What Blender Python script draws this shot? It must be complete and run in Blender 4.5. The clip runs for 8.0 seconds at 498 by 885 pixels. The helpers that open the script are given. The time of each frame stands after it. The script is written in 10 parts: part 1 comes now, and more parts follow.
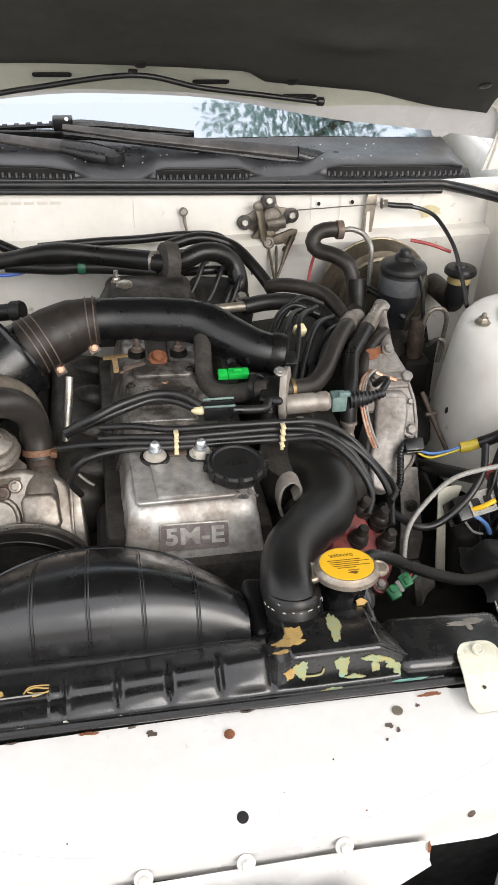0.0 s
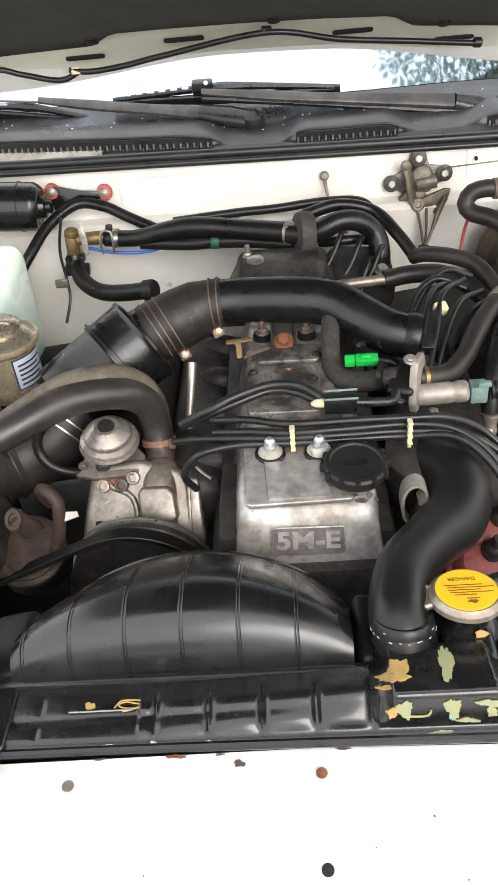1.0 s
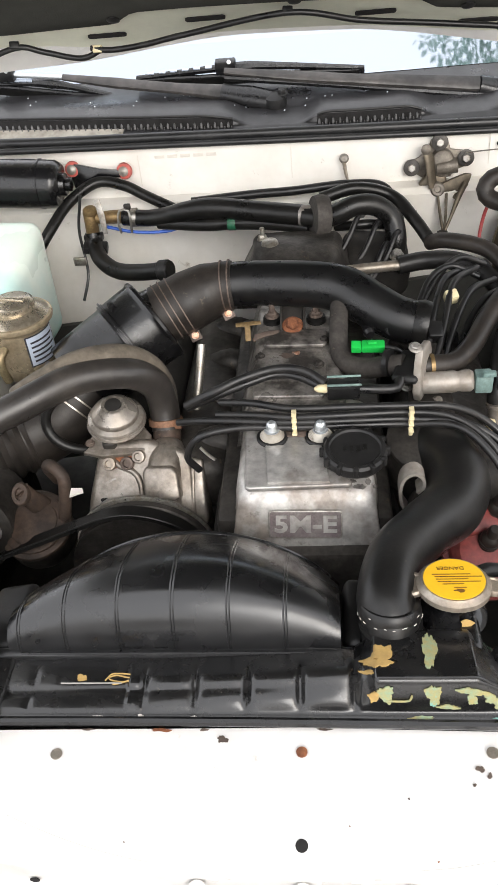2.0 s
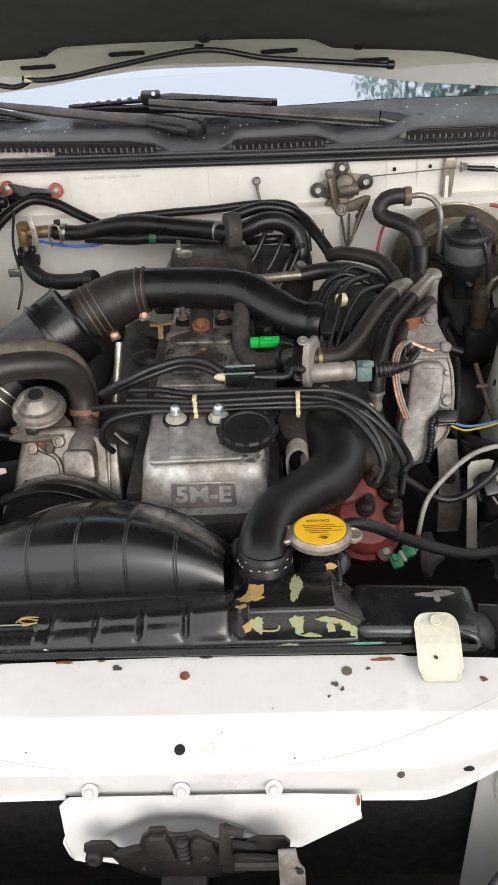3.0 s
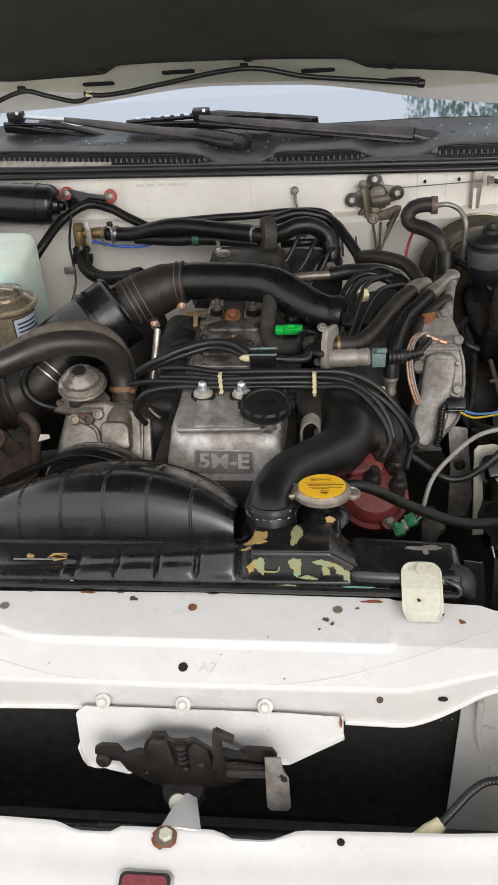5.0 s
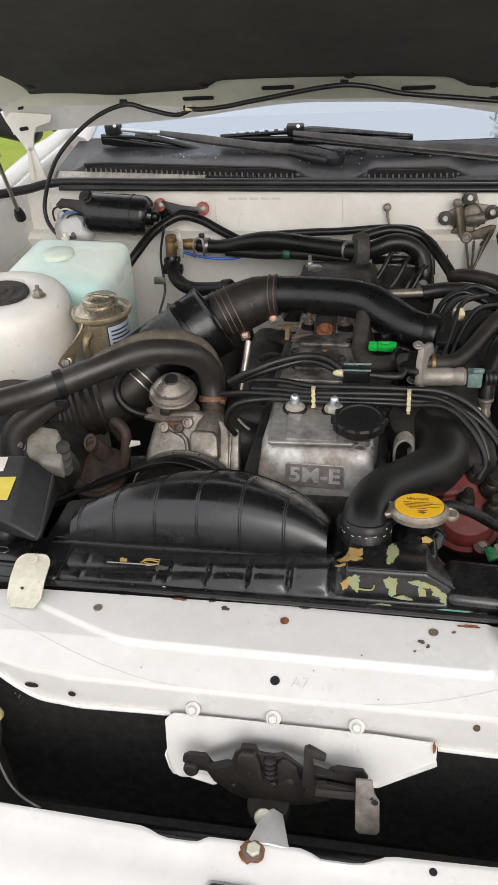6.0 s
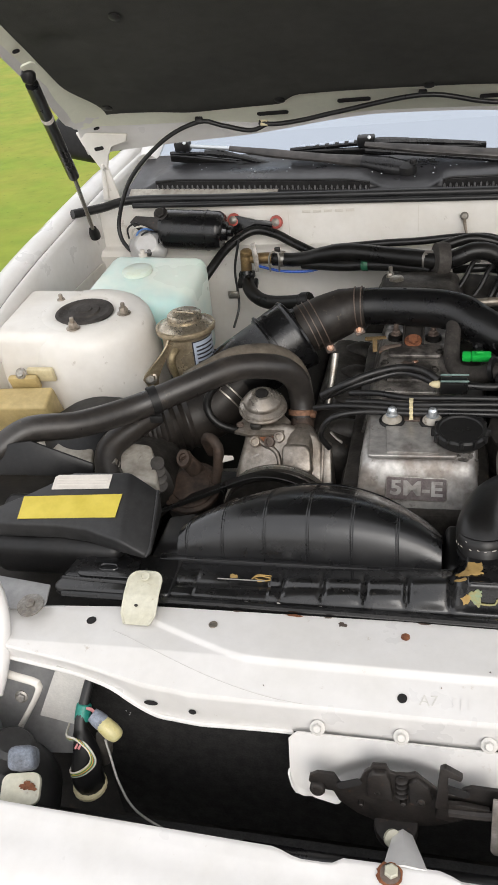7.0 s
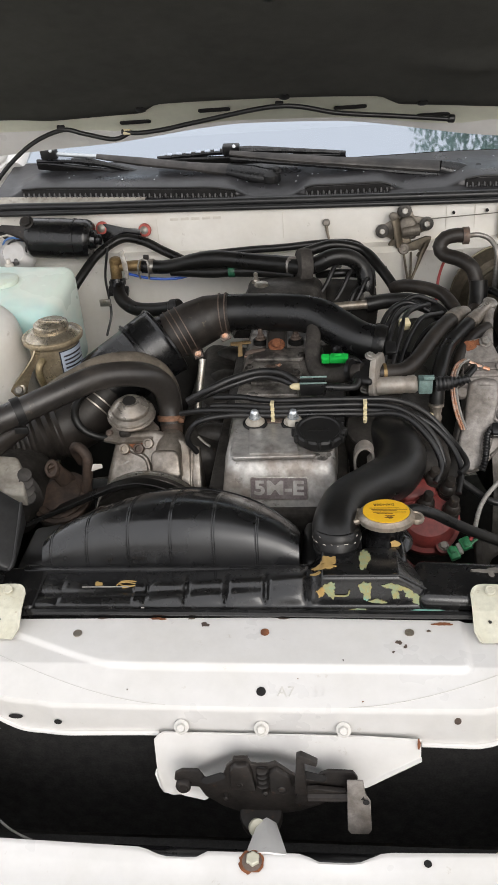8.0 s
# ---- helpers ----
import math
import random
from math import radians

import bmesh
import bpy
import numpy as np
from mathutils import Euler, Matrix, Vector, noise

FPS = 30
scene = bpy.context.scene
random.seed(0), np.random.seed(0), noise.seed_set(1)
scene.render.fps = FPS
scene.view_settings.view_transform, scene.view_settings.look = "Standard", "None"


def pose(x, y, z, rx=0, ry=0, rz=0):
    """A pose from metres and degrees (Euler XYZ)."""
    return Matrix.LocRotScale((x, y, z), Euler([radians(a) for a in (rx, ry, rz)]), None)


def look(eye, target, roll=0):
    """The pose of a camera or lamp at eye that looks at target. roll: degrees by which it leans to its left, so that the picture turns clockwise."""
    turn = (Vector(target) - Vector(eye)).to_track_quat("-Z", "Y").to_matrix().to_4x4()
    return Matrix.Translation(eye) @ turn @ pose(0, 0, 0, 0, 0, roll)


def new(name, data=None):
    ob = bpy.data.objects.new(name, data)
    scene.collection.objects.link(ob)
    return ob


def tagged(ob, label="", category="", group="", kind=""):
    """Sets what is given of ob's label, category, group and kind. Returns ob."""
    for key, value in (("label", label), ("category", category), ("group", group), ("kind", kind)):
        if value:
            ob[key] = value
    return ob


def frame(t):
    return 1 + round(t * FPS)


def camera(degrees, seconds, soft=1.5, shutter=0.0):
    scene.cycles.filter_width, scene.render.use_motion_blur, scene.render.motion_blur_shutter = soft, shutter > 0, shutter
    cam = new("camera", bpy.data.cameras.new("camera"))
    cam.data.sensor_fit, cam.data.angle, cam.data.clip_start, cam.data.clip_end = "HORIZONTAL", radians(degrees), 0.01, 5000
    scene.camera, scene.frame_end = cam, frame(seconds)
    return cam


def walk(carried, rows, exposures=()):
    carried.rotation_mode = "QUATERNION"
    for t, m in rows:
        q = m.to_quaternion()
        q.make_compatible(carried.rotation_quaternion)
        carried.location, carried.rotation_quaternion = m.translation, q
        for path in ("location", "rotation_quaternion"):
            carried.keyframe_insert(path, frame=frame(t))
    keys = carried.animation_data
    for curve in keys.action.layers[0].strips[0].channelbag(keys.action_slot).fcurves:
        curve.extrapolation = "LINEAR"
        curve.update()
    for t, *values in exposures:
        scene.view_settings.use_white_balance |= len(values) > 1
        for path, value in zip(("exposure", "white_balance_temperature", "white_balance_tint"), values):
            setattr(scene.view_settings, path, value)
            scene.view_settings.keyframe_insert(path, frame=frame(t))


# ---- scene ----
cam = camera(34.7, 8.0)
PATH = [
    (0, (-0.084, -0.396, 1.444), (0.242, 1.232, 0.33), 2.1),
    (0.5, (-0.015, -0.339, 1.461), (0.1, 1.302, 0.324), -3.5),
    (0.7, (-0.009, -0.323, 1.461), (-0.011, 1.304, 0.297), -5.1),
    (1, (-0.003, -0.312, 1.449), (-0.125, 1.279, 0.244), -6.2),
    (1.2, (0.002, -0.313, 1.453), (-0.156, 1.258, 0.225), -6.5),
    (2.3, (0.048, -0.32, 1.457), (-0.153, 1.235, 0.216), -6.2),
    (2.5, (0.061, -0.356, 1.455), (-0.111, 1.211, 0.224), -5.8),
    (3, (0.114, -0.449, 1.472), (0.019, 1.159, 0.287), -4.2),
    (3.5, (0.176, -0.515, 1.473), (0.066, 1.135, 0.348), -3.3),
    (4, (0.196, -0.556, 1.455), (0.066, 1.094, 0.333), -3.3),
    (4.5, (0.197, -0.565, 1.455), (0.044, 1.077, 0.323), -3.3),
    (4.7, (0.185, -0.569, 1.46), (0.003, 1.073, 0.332), -3.9),
    (5.8, (0.141, -0.579, 1.464), (-0.202, 1.063, 0.375), -4.6),
    (6, (0.122, -0.579, 1.462), (-0.252, 1.064, 0.385), -4.6),
    (6.2, (0.111, -0.586, 1.456), (-0.298, 1.063, 0.402), -4.7),
    (6.5, (0.093, -0.59, 1.464), (-0.356, 1.049, 0.409), -5.0),
    (7, (0.03, -0.59, 1.471), (-0.43, 1.051, 0.425), -7.0),
    (7.5, (0.016, -0.594, 1.476), (-0.346, 1.067, 0.423), -6.8),
    (8, (0.087, -0.599, 1.479), (-0.131, 1.083, 0.419), -5.0),
]
walk(cam, [(t, look(eye, target, roll)) for t, eye, target, roll in PATH],
     exposures=[(0, 0.73), (0.5, 1.04), (1.2, 1.0), (2.3, 0.74), (3.0, 0.46), (3.5, 0.44), (4.0, 0.38), (4.5, 0.18), (6.0, 0.16), (8.0, 0.16)])

# ---- world and sun: bright overcast ----
world = bpy.data.worlds.new("overcast_sky")
scene.world = world
world.use_nodes = True
_n = world.node_tree.nodes
_sky = _n.new("ShaderNodeTexSky")
_sky.sky_type = "NISHITA"
_sky.sun_disc = False
_sky.sun_elevation = radians(30)
_sky.sun_rotation = radians(150)
_sky.dust_density = 4.0
_mix = _n.new("ShaderNodeMix")
_mix.data_type = "RGBA"
_mix.inputs[0].default_value = 0.82
_mix.inputs[7].default_value = (9.35, 9.3, 9.45, 1)
world.node_tree.links.new(_sky.outputs[0], _mix.inputs[6])
world.node_tree.links.new(_mix.outputs[2], _n["Background"].inputs[0])
_n["Background"].inputs[1].default_value = 0.142
sun_data = bpy.data.lights.new("sun", "SUN")
sun_data.energy, sun_data.angle, sun_data.color = 1.12, radians(35), (1.0, 0.98, 0.95)
sun = new("sun", sun_data)
sun.matrix_world = look((1.7, -4.9, 3.6), (0, 0.3, 0.8))

# ---- helpers for building ----


def mat(name, color, rough=0.5, metal=0.0, dark=None, scale=25.0, amount=0.5, bump=0.15, bump_scale=220.0,
        coat=0.0, spec=0.5, dirt=None, dirt_amount=0.0, dirt_scale=60.0, low=0.4, high=0.65, mottle=None):
    """A surface with a broad stain, a fine grain, uneven gloss, relief, and specks of dirt."""
    m = bpy.data.materials.new(name)
    m.use_nodes = True
    nt = m.node_tree
    n, l = nt.nodes, nt.links
    b = n["Principled BSDF"]
    b.inputs["Metallic"].default_value = metal
    b.inputs["Coat Weight"].default_value = coat
    b.inputs["Coat Roughness"].default_value = 0.15
    b.inputs["Specular IOR Level"].default_value = spec
    co = n.new("ShaderNodeTexCoord")

    def nz(s, detail=4.0, r=0.6):
        t = n.new("ShaderNodeTexNoise")
        t.inputs["Scale"].default_value = s
        t.inputs["Detail"].default_value = detail
        t.inputs["Roughness"].default_value = r
        l.new(co.outputs["Object"], t.inputs["Vector"])
        return t

    def ramp(src, a, c):
        r = n.new("ShaderNodeMapRange")
        r.inputs[1].default_value, r.inputs[2].default_value = a, c
        l.new(src, r.inputs[0])
        return r

    def blend(fac, a, c):
        x = n.new("ShaderNodeMix")
        x.data_type = "RGBA"
        l.new(fac, x.inputs[0])
        for sock, v in ((x.inputs[6], a), (x.inputs[7], c)):
            if isinstance(v, tuple):
                sock.default_value = (*v, 1)
            else:
                l.new(v, sock)
        return x.outputs[2]

    dark = dark or tuple(c * 0.6 for c in color)
    if mottle is None:
        mottle = 0.12 if max(color) > 0.6 else 0.35 if max(color) > 0.3 and metal < 0.5 else 1.0
    broad = nz(scale)
    r1 = ramp(broad.outputs["Fac"], low, high)
    s1 = n.new("ShaderNodeMath")
    s1.operation = "MULTIPLY"
    s1.inputs[1].default_value = amount
    l.new(r1.outputs[0], s1.inputs[0])
    col = blend(s1.outputs[0], color, dark)
    fine = nz(bump_scale, 3.0)
    if dirt:
        sp = nz(dirt_scale, 6.0, 0.7)
        r2 = ramp(sp.outputs["Fac"], 0.66 - 0.12 * dirt_amount, 0.76 - 0.1 * dirt_amount)
        s2 = n.new("ShaderNodeMath")
        s2.operation = "MULTIPLY"
        s2.inputs[1].default_value = min(1.0, 0.4 + dirt_amount)
        l.new(r2.outputs[0], s2.inputs[0])
        col = blend(s2.outputs[0], col, dirt)
    mid = nz(scale * 5.5, 5.0, 0.65)
    shade = n.new("ShaderNodeMapRange")
    shade.inputs[1].default_value, shade.inputs[2].default_value = 0.3, 0.7
    shade.inputs[3].default_value, shade.inputs[4].default_value = 1.0 - 0.30 * mottle, 1.0 + 0.22 * mottle
    l.new(mid.outputs["Fac"], shade.inputs[0])
    oi = n.new("ShaderNodeObjectInfo")
    var = n.new("ShaderNodeMapRange")
    var.inputs[3].default_value, var.inputs[4].default_value = 1.0 - 0.12 * mottle, 1.0 + 0.12 * mottle
    l.new(oi.outputs["Random"], var.inputs[0])
    both = n.new("ShaderNodeMath")
    both.operation = "MULTIPLY"
    l.new(shade.outputs[0], both.inputs[0])
    l.new(var.outputs[0], both.inputs[1])
    tone = n.new("ShaderNodeVectorMath")
    tone.operation = "SCALE"
    l.new(col, tone.inputs[0])
    l.new(both.outputs[0], tone.inputs["Scale"])
    l.new(tone.outputs[0], b.inputs["Base Color"])
    rr = n.new("ShaderNodeMapRange")
    rr.inputs[1].default_value, rr.inputs[2].default_value = 0.3, 0.7
    rr.inputs[3].default_value, rr.inputs[4].default_value = max(0.03, rough - 0.1), min(1.0, rough + 0.12)
    l.new(broad.outputs["Fac"], rr.inputs[0])
    l.new(rr.outputs[0], b.inputs["Roughness"])
    bp = n.new("ShaderNodeBump")
    bp.inputs["Strength"].default_value = bump
    bp.inputs["Distance"].default_value = 0.001
    l.new(fine.outputs["Fac"], bp.inputs["Height"])
    l.new(bp.outputs[0], b.inputs["Normal"])
    return m


M = {
    "white": mat("aged_white_paint", (0.73, 0.715, 0.70), 0.32, 0, (0.64, 0.62, 0.58), 9, 0.5, 0.03, 300, 0.25, 0.5, (0.33, 0.25, 0.16), 0.05, 45),
    "bay": mat("dusty_white_bay_paint", (0.78, 0.755, 0.71), 0.48, 0, (0.67, 0.63, 0.56), 7, 0.7, 0.06, 200, 0.1, 0.5, (0.25, 0.19, 0.12), 0.25, 30),
    "hoodwhite": mat("hood_inner_cream_paint", (0.77, 0.775, 0.64), 0.4, 0, (0.68, 0.67, 0.57), 12, 0.5, 0.05, 200, 0.1),
    "cream": mat("cream_bracket_paint", (0.57, 0.555, 0.455), 0.42, 0, (0.46, 0.43, 0.31), 30, 0.5, 0.06, 200, 0.2, 0.5, (0.22, 0.13, 0.06), 0.25, 90),
    "blackpaint": mat("gloss_black_paint", (0.006, 0.006, 0.0068), 0.22, 0, (0.012, 0.0115, 0.011), 35, 0.5, 0.03, 160, 0.22, 0.5, (0.10, 0.09, 0.08), 0.08, 120),
    "plastic": mat("satin_black_plastic", (0.010, 0.010, 0.011), 0.30, 0, (0.022, 0.021, 0.021), 18, 0.5, 0.08, 350, 0, 0.5, (0.09, 0.085, 0.08), 0.12, 140),
    "matteblack": mat("matte_black_plastic", (0.0105, 0.0103, 0.0105), 0.42, 0, (0.017, 0.0163, 0.0156), 20, 0.6, 0.12, 300, 0, 0.35, (0.08, 0.07, 0.06), 0.15, 110),
    "rubber": mat("dusty_black_rubber", (0.007, 0.0068, 0.0066), 0.33, 0, (0.016, 0.015, 0.0135), 22, 0.6, 0.2, 260, 0, 0.32, (0.10, 0.083, 0.066), 0.12, 90),
    "oldrubber": mat("greyed_old_rubber_hose", (0.020, 0.0172, 0.0152), 0.42, 0, (0.038, 0.031, 0.0255), 20, 0.7, 0.25, 200, 0, 0.35, (0.15, 0.112, 0.078), 0.22, 70),
    "wire": mat("cable_insulation_black", (0.009, 0.009, 0.0095), 0.36, 0, (0.022, 0.021, 0.02), 50, 0.6, 0.05, 300),
    "lead": mat("ignition_lead_grey", (0.010, 0.010, 0.0105), 0.36, 0, (0.022, 0.020, 0.0185), 40, 0.6, 0.05, 300, 0, 0.45, (0.09, 0.075, 0.06), 0.12, 80),
    "alu": mat("stained_cast_aluminium", (0.46, 0.445, 0.425), 0.42, 0.55, (0.20, 0.17, 0.145), 13, 0.85, 0.18, 420, 0, 0.5, (0.085, 0.062, 0.042), 0.45, 38, 0.44, 0.60),
    "alulight": mat("bare_cast_aluminium", (0.37, 0.34, 0.305), 0.52, 0.4, (0.23, 0.195, 0.16), 26, 0.8, 0.2, 400, 0, 0.5, (0.16, 0.12, 0.085), 0.2, 60),
    "grime": mat("oily_grimy_cast_metal", (0.062, 0.056, 0.050), 0.46, 0.4, (0.020, 0.018, 0.016), 24, 0.9, 0.5, 160, 0, 0.4, (0.15, 0.105, 0.065), 0.3, 40),
    "steel": mat("zinc_plated_steel", (0.45, 0.43, 0.39), 0.36, 0.85, (0.25, 0.20, 0.14), 60, 0.6, 0.1, 300, 0, 0.5, (0.20, 0.11, 0.05), 0.2, 150),
    "bright": mat("bright_bolt_steel", (0.66, 0.70, 0.73), 0.33, 0.8, (0.5, 0.5, 0.5), 60, 0.4, 0.05, 300),
    "gold": mat("yellow_zinc_plating", (0.38, 0.31, 0.18), 0.4, 0.7, (0.22, 0.165, 0.10), 40, 0.6, 0.1, 300, 0, 0.5, (0.18, 0.10, 0.05), 0.2, 120),
    "pewter": mat("brownish_reservoir_steel", (0.36, 0.32, 0.27), 0.42, 0.65, (0.25, 0.20, 0.15), 25, 0.7, 0.1, 260, 0, 0.5, (0.12, 0.09, 0.06), 0.2, 90),
    "tanmetal": mat("warm_grey_pump_casting", (0.36, 0.325, 0.285), 0.34, 0.65, (0.19, 0.158, 0.128), 22, 0.85, 0.22, 380, 0, 0.5, (0.085, 0.06, 0.04), 0.3, 60),
    "oilcast": mat("oil_dark_casting", (0.300, 0.278, 0.256), 0.36, 0.5, (0.045, 0.040, 0.036), 24, 0.9, 0.3, 200, 0, 0.5, (0.10, 0.062, 0.04), 0.35, 45, 0.40, 0.58),
    "goldplate": mat("old_yellow_passivated_plating", (0.27, 0.235, 0.165), 0.34, 0.65, (0.13, 0.11, 0.075), 16, 0.8, 0.12, 200, 0, 0.5, (0.06, 0.045, 0.03), 0.3, 40),
    "rust": mat("rust", (0.23, 0.085, 0.035), 0.85, 0, (0.10, 0.035, 0.018), 90, 0.8, 0.5, 260),
    "dustrubber": mat("dust_dulled_rubber", (0.052, 0.046, 0.041), 0.7, 0, (0.026, 0.023, 0.021), 30, 0.8, 0.3, 260, 0, 0.3, (0.16, 0.13, 0.10), 0.25, 60),
    "brassplate": mat("worn_yellow_plated_can", (0.44, 0.365, 0.25), 0.30, 0.5, (0.31, 0.24, 0.155), 22, 0.7, 0.05, 260, 0, 0.5, (0.12, 0.09, 0.05), 0.15, 90),
    "greyhose": mat("dusty_worn_hose_rubber", (0.030, 0.0268, 0.0245), 0.37, 0, (0.052, 0.044, 0.037), 14, 0.8, 0.22, 200, 0, 0.5, (0.17, 0.13, 0.095), 0.25, 60),
    "palebrass": mat("pale_plated_lid", (0.56, 0.50, 0.40), 0.26, 0.8, (0.40, 0.33, 0.24), 26, 0.7, 0.05, 260, 0, 0.5, (0.20, 0.15, 0.10), 0.15, 90),
    "pinkw": mat("faded_pink_wire", (0.52, 0.20, 0.20), 0.45, 0, (0.60, 0.34, 0.33), 60, 0.5, 0.03, 200),
    "tealtape": mat("green_teal_tape", (0.015, 0.20, 0.155), 0.4, 0, (0.03, 0.30, 0.24), 60, 0.6, 0.05, 200),
    "plugyellow": mat("yellowed_clear_plug", (0.50, 0.44, 0.20), 0.32, 0, (0.38, 0.38, 0.24), 50, 0.7, 0.05, 200),
    "latch": mat("old_grey_latch_steel", (0.034, 0.029, 0.026), 0.46, 0.35, (0.018, 0.016, 0.015), 40, 0.8, 0.25, 200, 0, 0.5, (0.16, 0.08, 0.04), 0.35, 70),
    "snorkel": mat("greyed_black_plastic", (0.024, 0.024, 0.0245), 0.40, 0, (0.034, 0.033, 0.032), 14, 0.6, 0.15, 350, 0, 0.45, (0.09, 0.085, 0.08), 0.12, 120),
    "felt": mat("charcoal_felt_liner", (0.066, 0.066, 0.060), 0.95, 0, (0.055, 0.055, 0.051), 6, 0.7, 0.5, 500, 0, 0.1, mottle=0.35),
    "dark": mat("dirty_dark_metal", (0.026, 0.0235, 0.021), 0.7, 0, (0.011, 0.0105, 0.010), 12, 0.7, 0.4, 120, 0, 0.3, (0.06, 0.043, 0.03), 0.3, 40),
    "tank": mat("translucent_tank_plastic", (0.75, 0.84, 0.77), 0.34, 0, (0.42, 0.69, 0.69), 4, 0.85, 0.05, 120, 0, 0.4),
    "ylabel": mat("yellow_label_print", (0.86, 0.50, 0.02), 0.4, 0, (0.80, 0.44, 0.02), 40, 0.4, 0.03, 200),
    "ysticker": mat("faded_yellow_sticker", (0.62, 0.50, 0.07), 0.42, 0, (0.50, 0.40, 0.04), 24, 0.8, 0.06, 120, 0, 0.5, (0.30, 0.24, 0.06), 0.2, 50),
    "wsticker": mat("faded_white_sticker", (0.62, 0.58, 0.53), 0.5, 0, (0.50, 0.46, 0.42), 40, 0.5, 0.03, 200),
    "blabel": mat("pale_blue_label_and_slot_light", (0.50, 0.56, 0.66), 0.45, 0, (0.42, 0.48, 0.58), 30, 0.4, 0.03, 200),
    "ink": mat("dark_print_ink", (0.03, 0.03, 0.04), 0.6, 0, None, 40, 0.2, 0.0),
    "brownink": mat("brown_print_ink", (0.16, 0.07, 0.01), 0.6, 0, None, 40, 0.2, 0.0),
    "green": mat("bright_green_plastic", (0.012, 0.46, 0.065), 0.35, 0, (0.012, 0.36, 0.06), 30, 0.4, 0.05, 200),
    "dgreen": mat("dirty_green_plastic", (0.02, 0.22, 0.075), 0.4, 0, (0.015, 0.09, 0.04), 40, 0.6, 0.05, 200),
    "teal": mat("faded_teal_plastic", (0.19, 0.27, 0.25), 0.45, 0, (0.10, 0.17, 0.16), 40, 0.6, 0.05, 200),
    "red": mat("dusty_red_cap_plastic", (0.19, 0.035, 0.03), 0.5, 0, (0.09, 0.025, 0.022), 25, 0.6, 0.1, 200),
    "redpaint": mat("red_rubber_grommet", (0.50, 0.10, 0.08), 0.5, 0, None, 40, 0.5, 0.05, 200),
    "relay": mat("yellowed_relay_plastic", (0.55, 0.43, 0.20), 0.45, 0, (0.40, 0.30, 0.13), 20, 0.6, 0.05, 200),
    "cream_pl": mat("aged_cream_plastic", (0.68, 0.60, 0.38), 0.45, 0, (0.50, 0.42, 0.24), 50, 0.6, 0.05, 200),
    "brass": mat("aged_brass", (0.27, 0.185, 0.085), 0.45, 0.7, (0.13, 0.085, 0.045), 50, 0.7, 0.1, 200),
    "copper": mat("braided_copper_strap", (0.50, 0.25, 0.15), 0.4, 0.85, (0.55, 0.48, 0.42), 120, 0.8, 0.4, 500),
    "blue": mat("blue_vacuum_hose", (0.03, 0.10, 0.45), 0.4, 0, None, 40, 0.4, 0.05, 200),
    "bluew": mat("light_blue_wire", (0.10, 0.22, 0.50), 0.4, 0, None, 40, 0.4, 0.05, 200),
    "yellow": mat("yellow_wire_sleeve", (0.60, 0.46, 0.05), 0.45, 0, (0.45, 0.34, 0.04), 60, 0.4, 0.05, 200),
    "redw": mat("red_wire", (0.38, 0.05, 0.05), 0.45, 0, None, 60, 0.4, 0.05, 200),
    "grnw": mat("green_wire", (0.07, 0.22, 0.11), 0.45, 0, None, 60, 0.4, 0.05, 200),
    "whitew": mat("dirty_white_wire", (0.55, 0.52, 0.46), 0.5, 0, (0.40, 0.36, 0.30), 60, 0.5, 0.05, 200),
    "greyw": mat("grey_cable", (0.30, 0.29, 0.27), 0.45, 0, (0.2, 0.19, 0.17), 60, 0.5, 0.05, 200),
    "chipy": mat("chipped_ochre_primer", (0.46, 0.30, 0.10), 0.7, 0, (0.34, 0.22, 0.08), 80, 0.6, 0.2, 300),
    "chipg": mat("chipped_green_primer", (0.33, 0.29, 0.125), 0.7, 0, (0.24, 0.33, 0.22), 150, 0.9, 0.25, 300, 0, 0.4, (0.10, 0.09, 0.06), 0.3, 220),
    "chipt": mat("verdigris_stain", (0.16, 0.36, 0.31), 0.7, 0, (0.25, 0.38, 0.28), 90, 0.8, 0.2, 300),
    "hole": mat("hole_shadow_black", (0.012, 0.011, 0.011), 0.9, 0, None, 40, 0.2, 0.0),
    "silverpaint": mat("silver_motor_paint", (0.62, 0.61, 0.60), 0.42, 0.5, (0.50, 0.48, 0.45), 30, 0.5, 0.15, 300),
    "greyplate": mat("grey_galvanised_panel", (0.36, 0.36, 0.36), 0.5, 0.3, (0.27, 0.27, 0.27), 20, 0.6, 0.08, 300),
    "condenser": mat("black_condenser_fins", (0.045, 0.0435, 0.0425), 0.7, 0, (0.028, 0.028, 0.028), 60, 0.6, 0.3, 300, 0, 0.12, (0.06, 0.06, 0.06), 0.05, 120),
    "cowl": mat("weathered_black_cowl_plastic", (0.020, 0.0193, 0.0212), 0.33, 0, (0.030, 0.0285, 0.030), 14, 0.6, 0.1, 300),
    "pegs": mat("pale_grey_peg_plastic", (0.14, 0.138, 0.14), 0.35, 0, (0.05, 0.05, 0.05), 120, 0.8, 0.05, 300),
    "chrome": mat("worn_badge_metal", (0.62, 0.61, 0.60), 0.35, 0.8, (0.45, 0.43, 0.40), 60, 0.5, 0.1, 300),
    "emblem": mat("red_emblem_enamel", (0.22, 0.03, 0.04), 0.25, 0, None, 40, 0.3, 0.0),
    "smoke": mat("smoky_reservoir_plastic", (0.016, 0.0165, 0.019), 0.36, 0, (0.024, 0.024, 0.026), 20, 0.7, 0.05, 200),
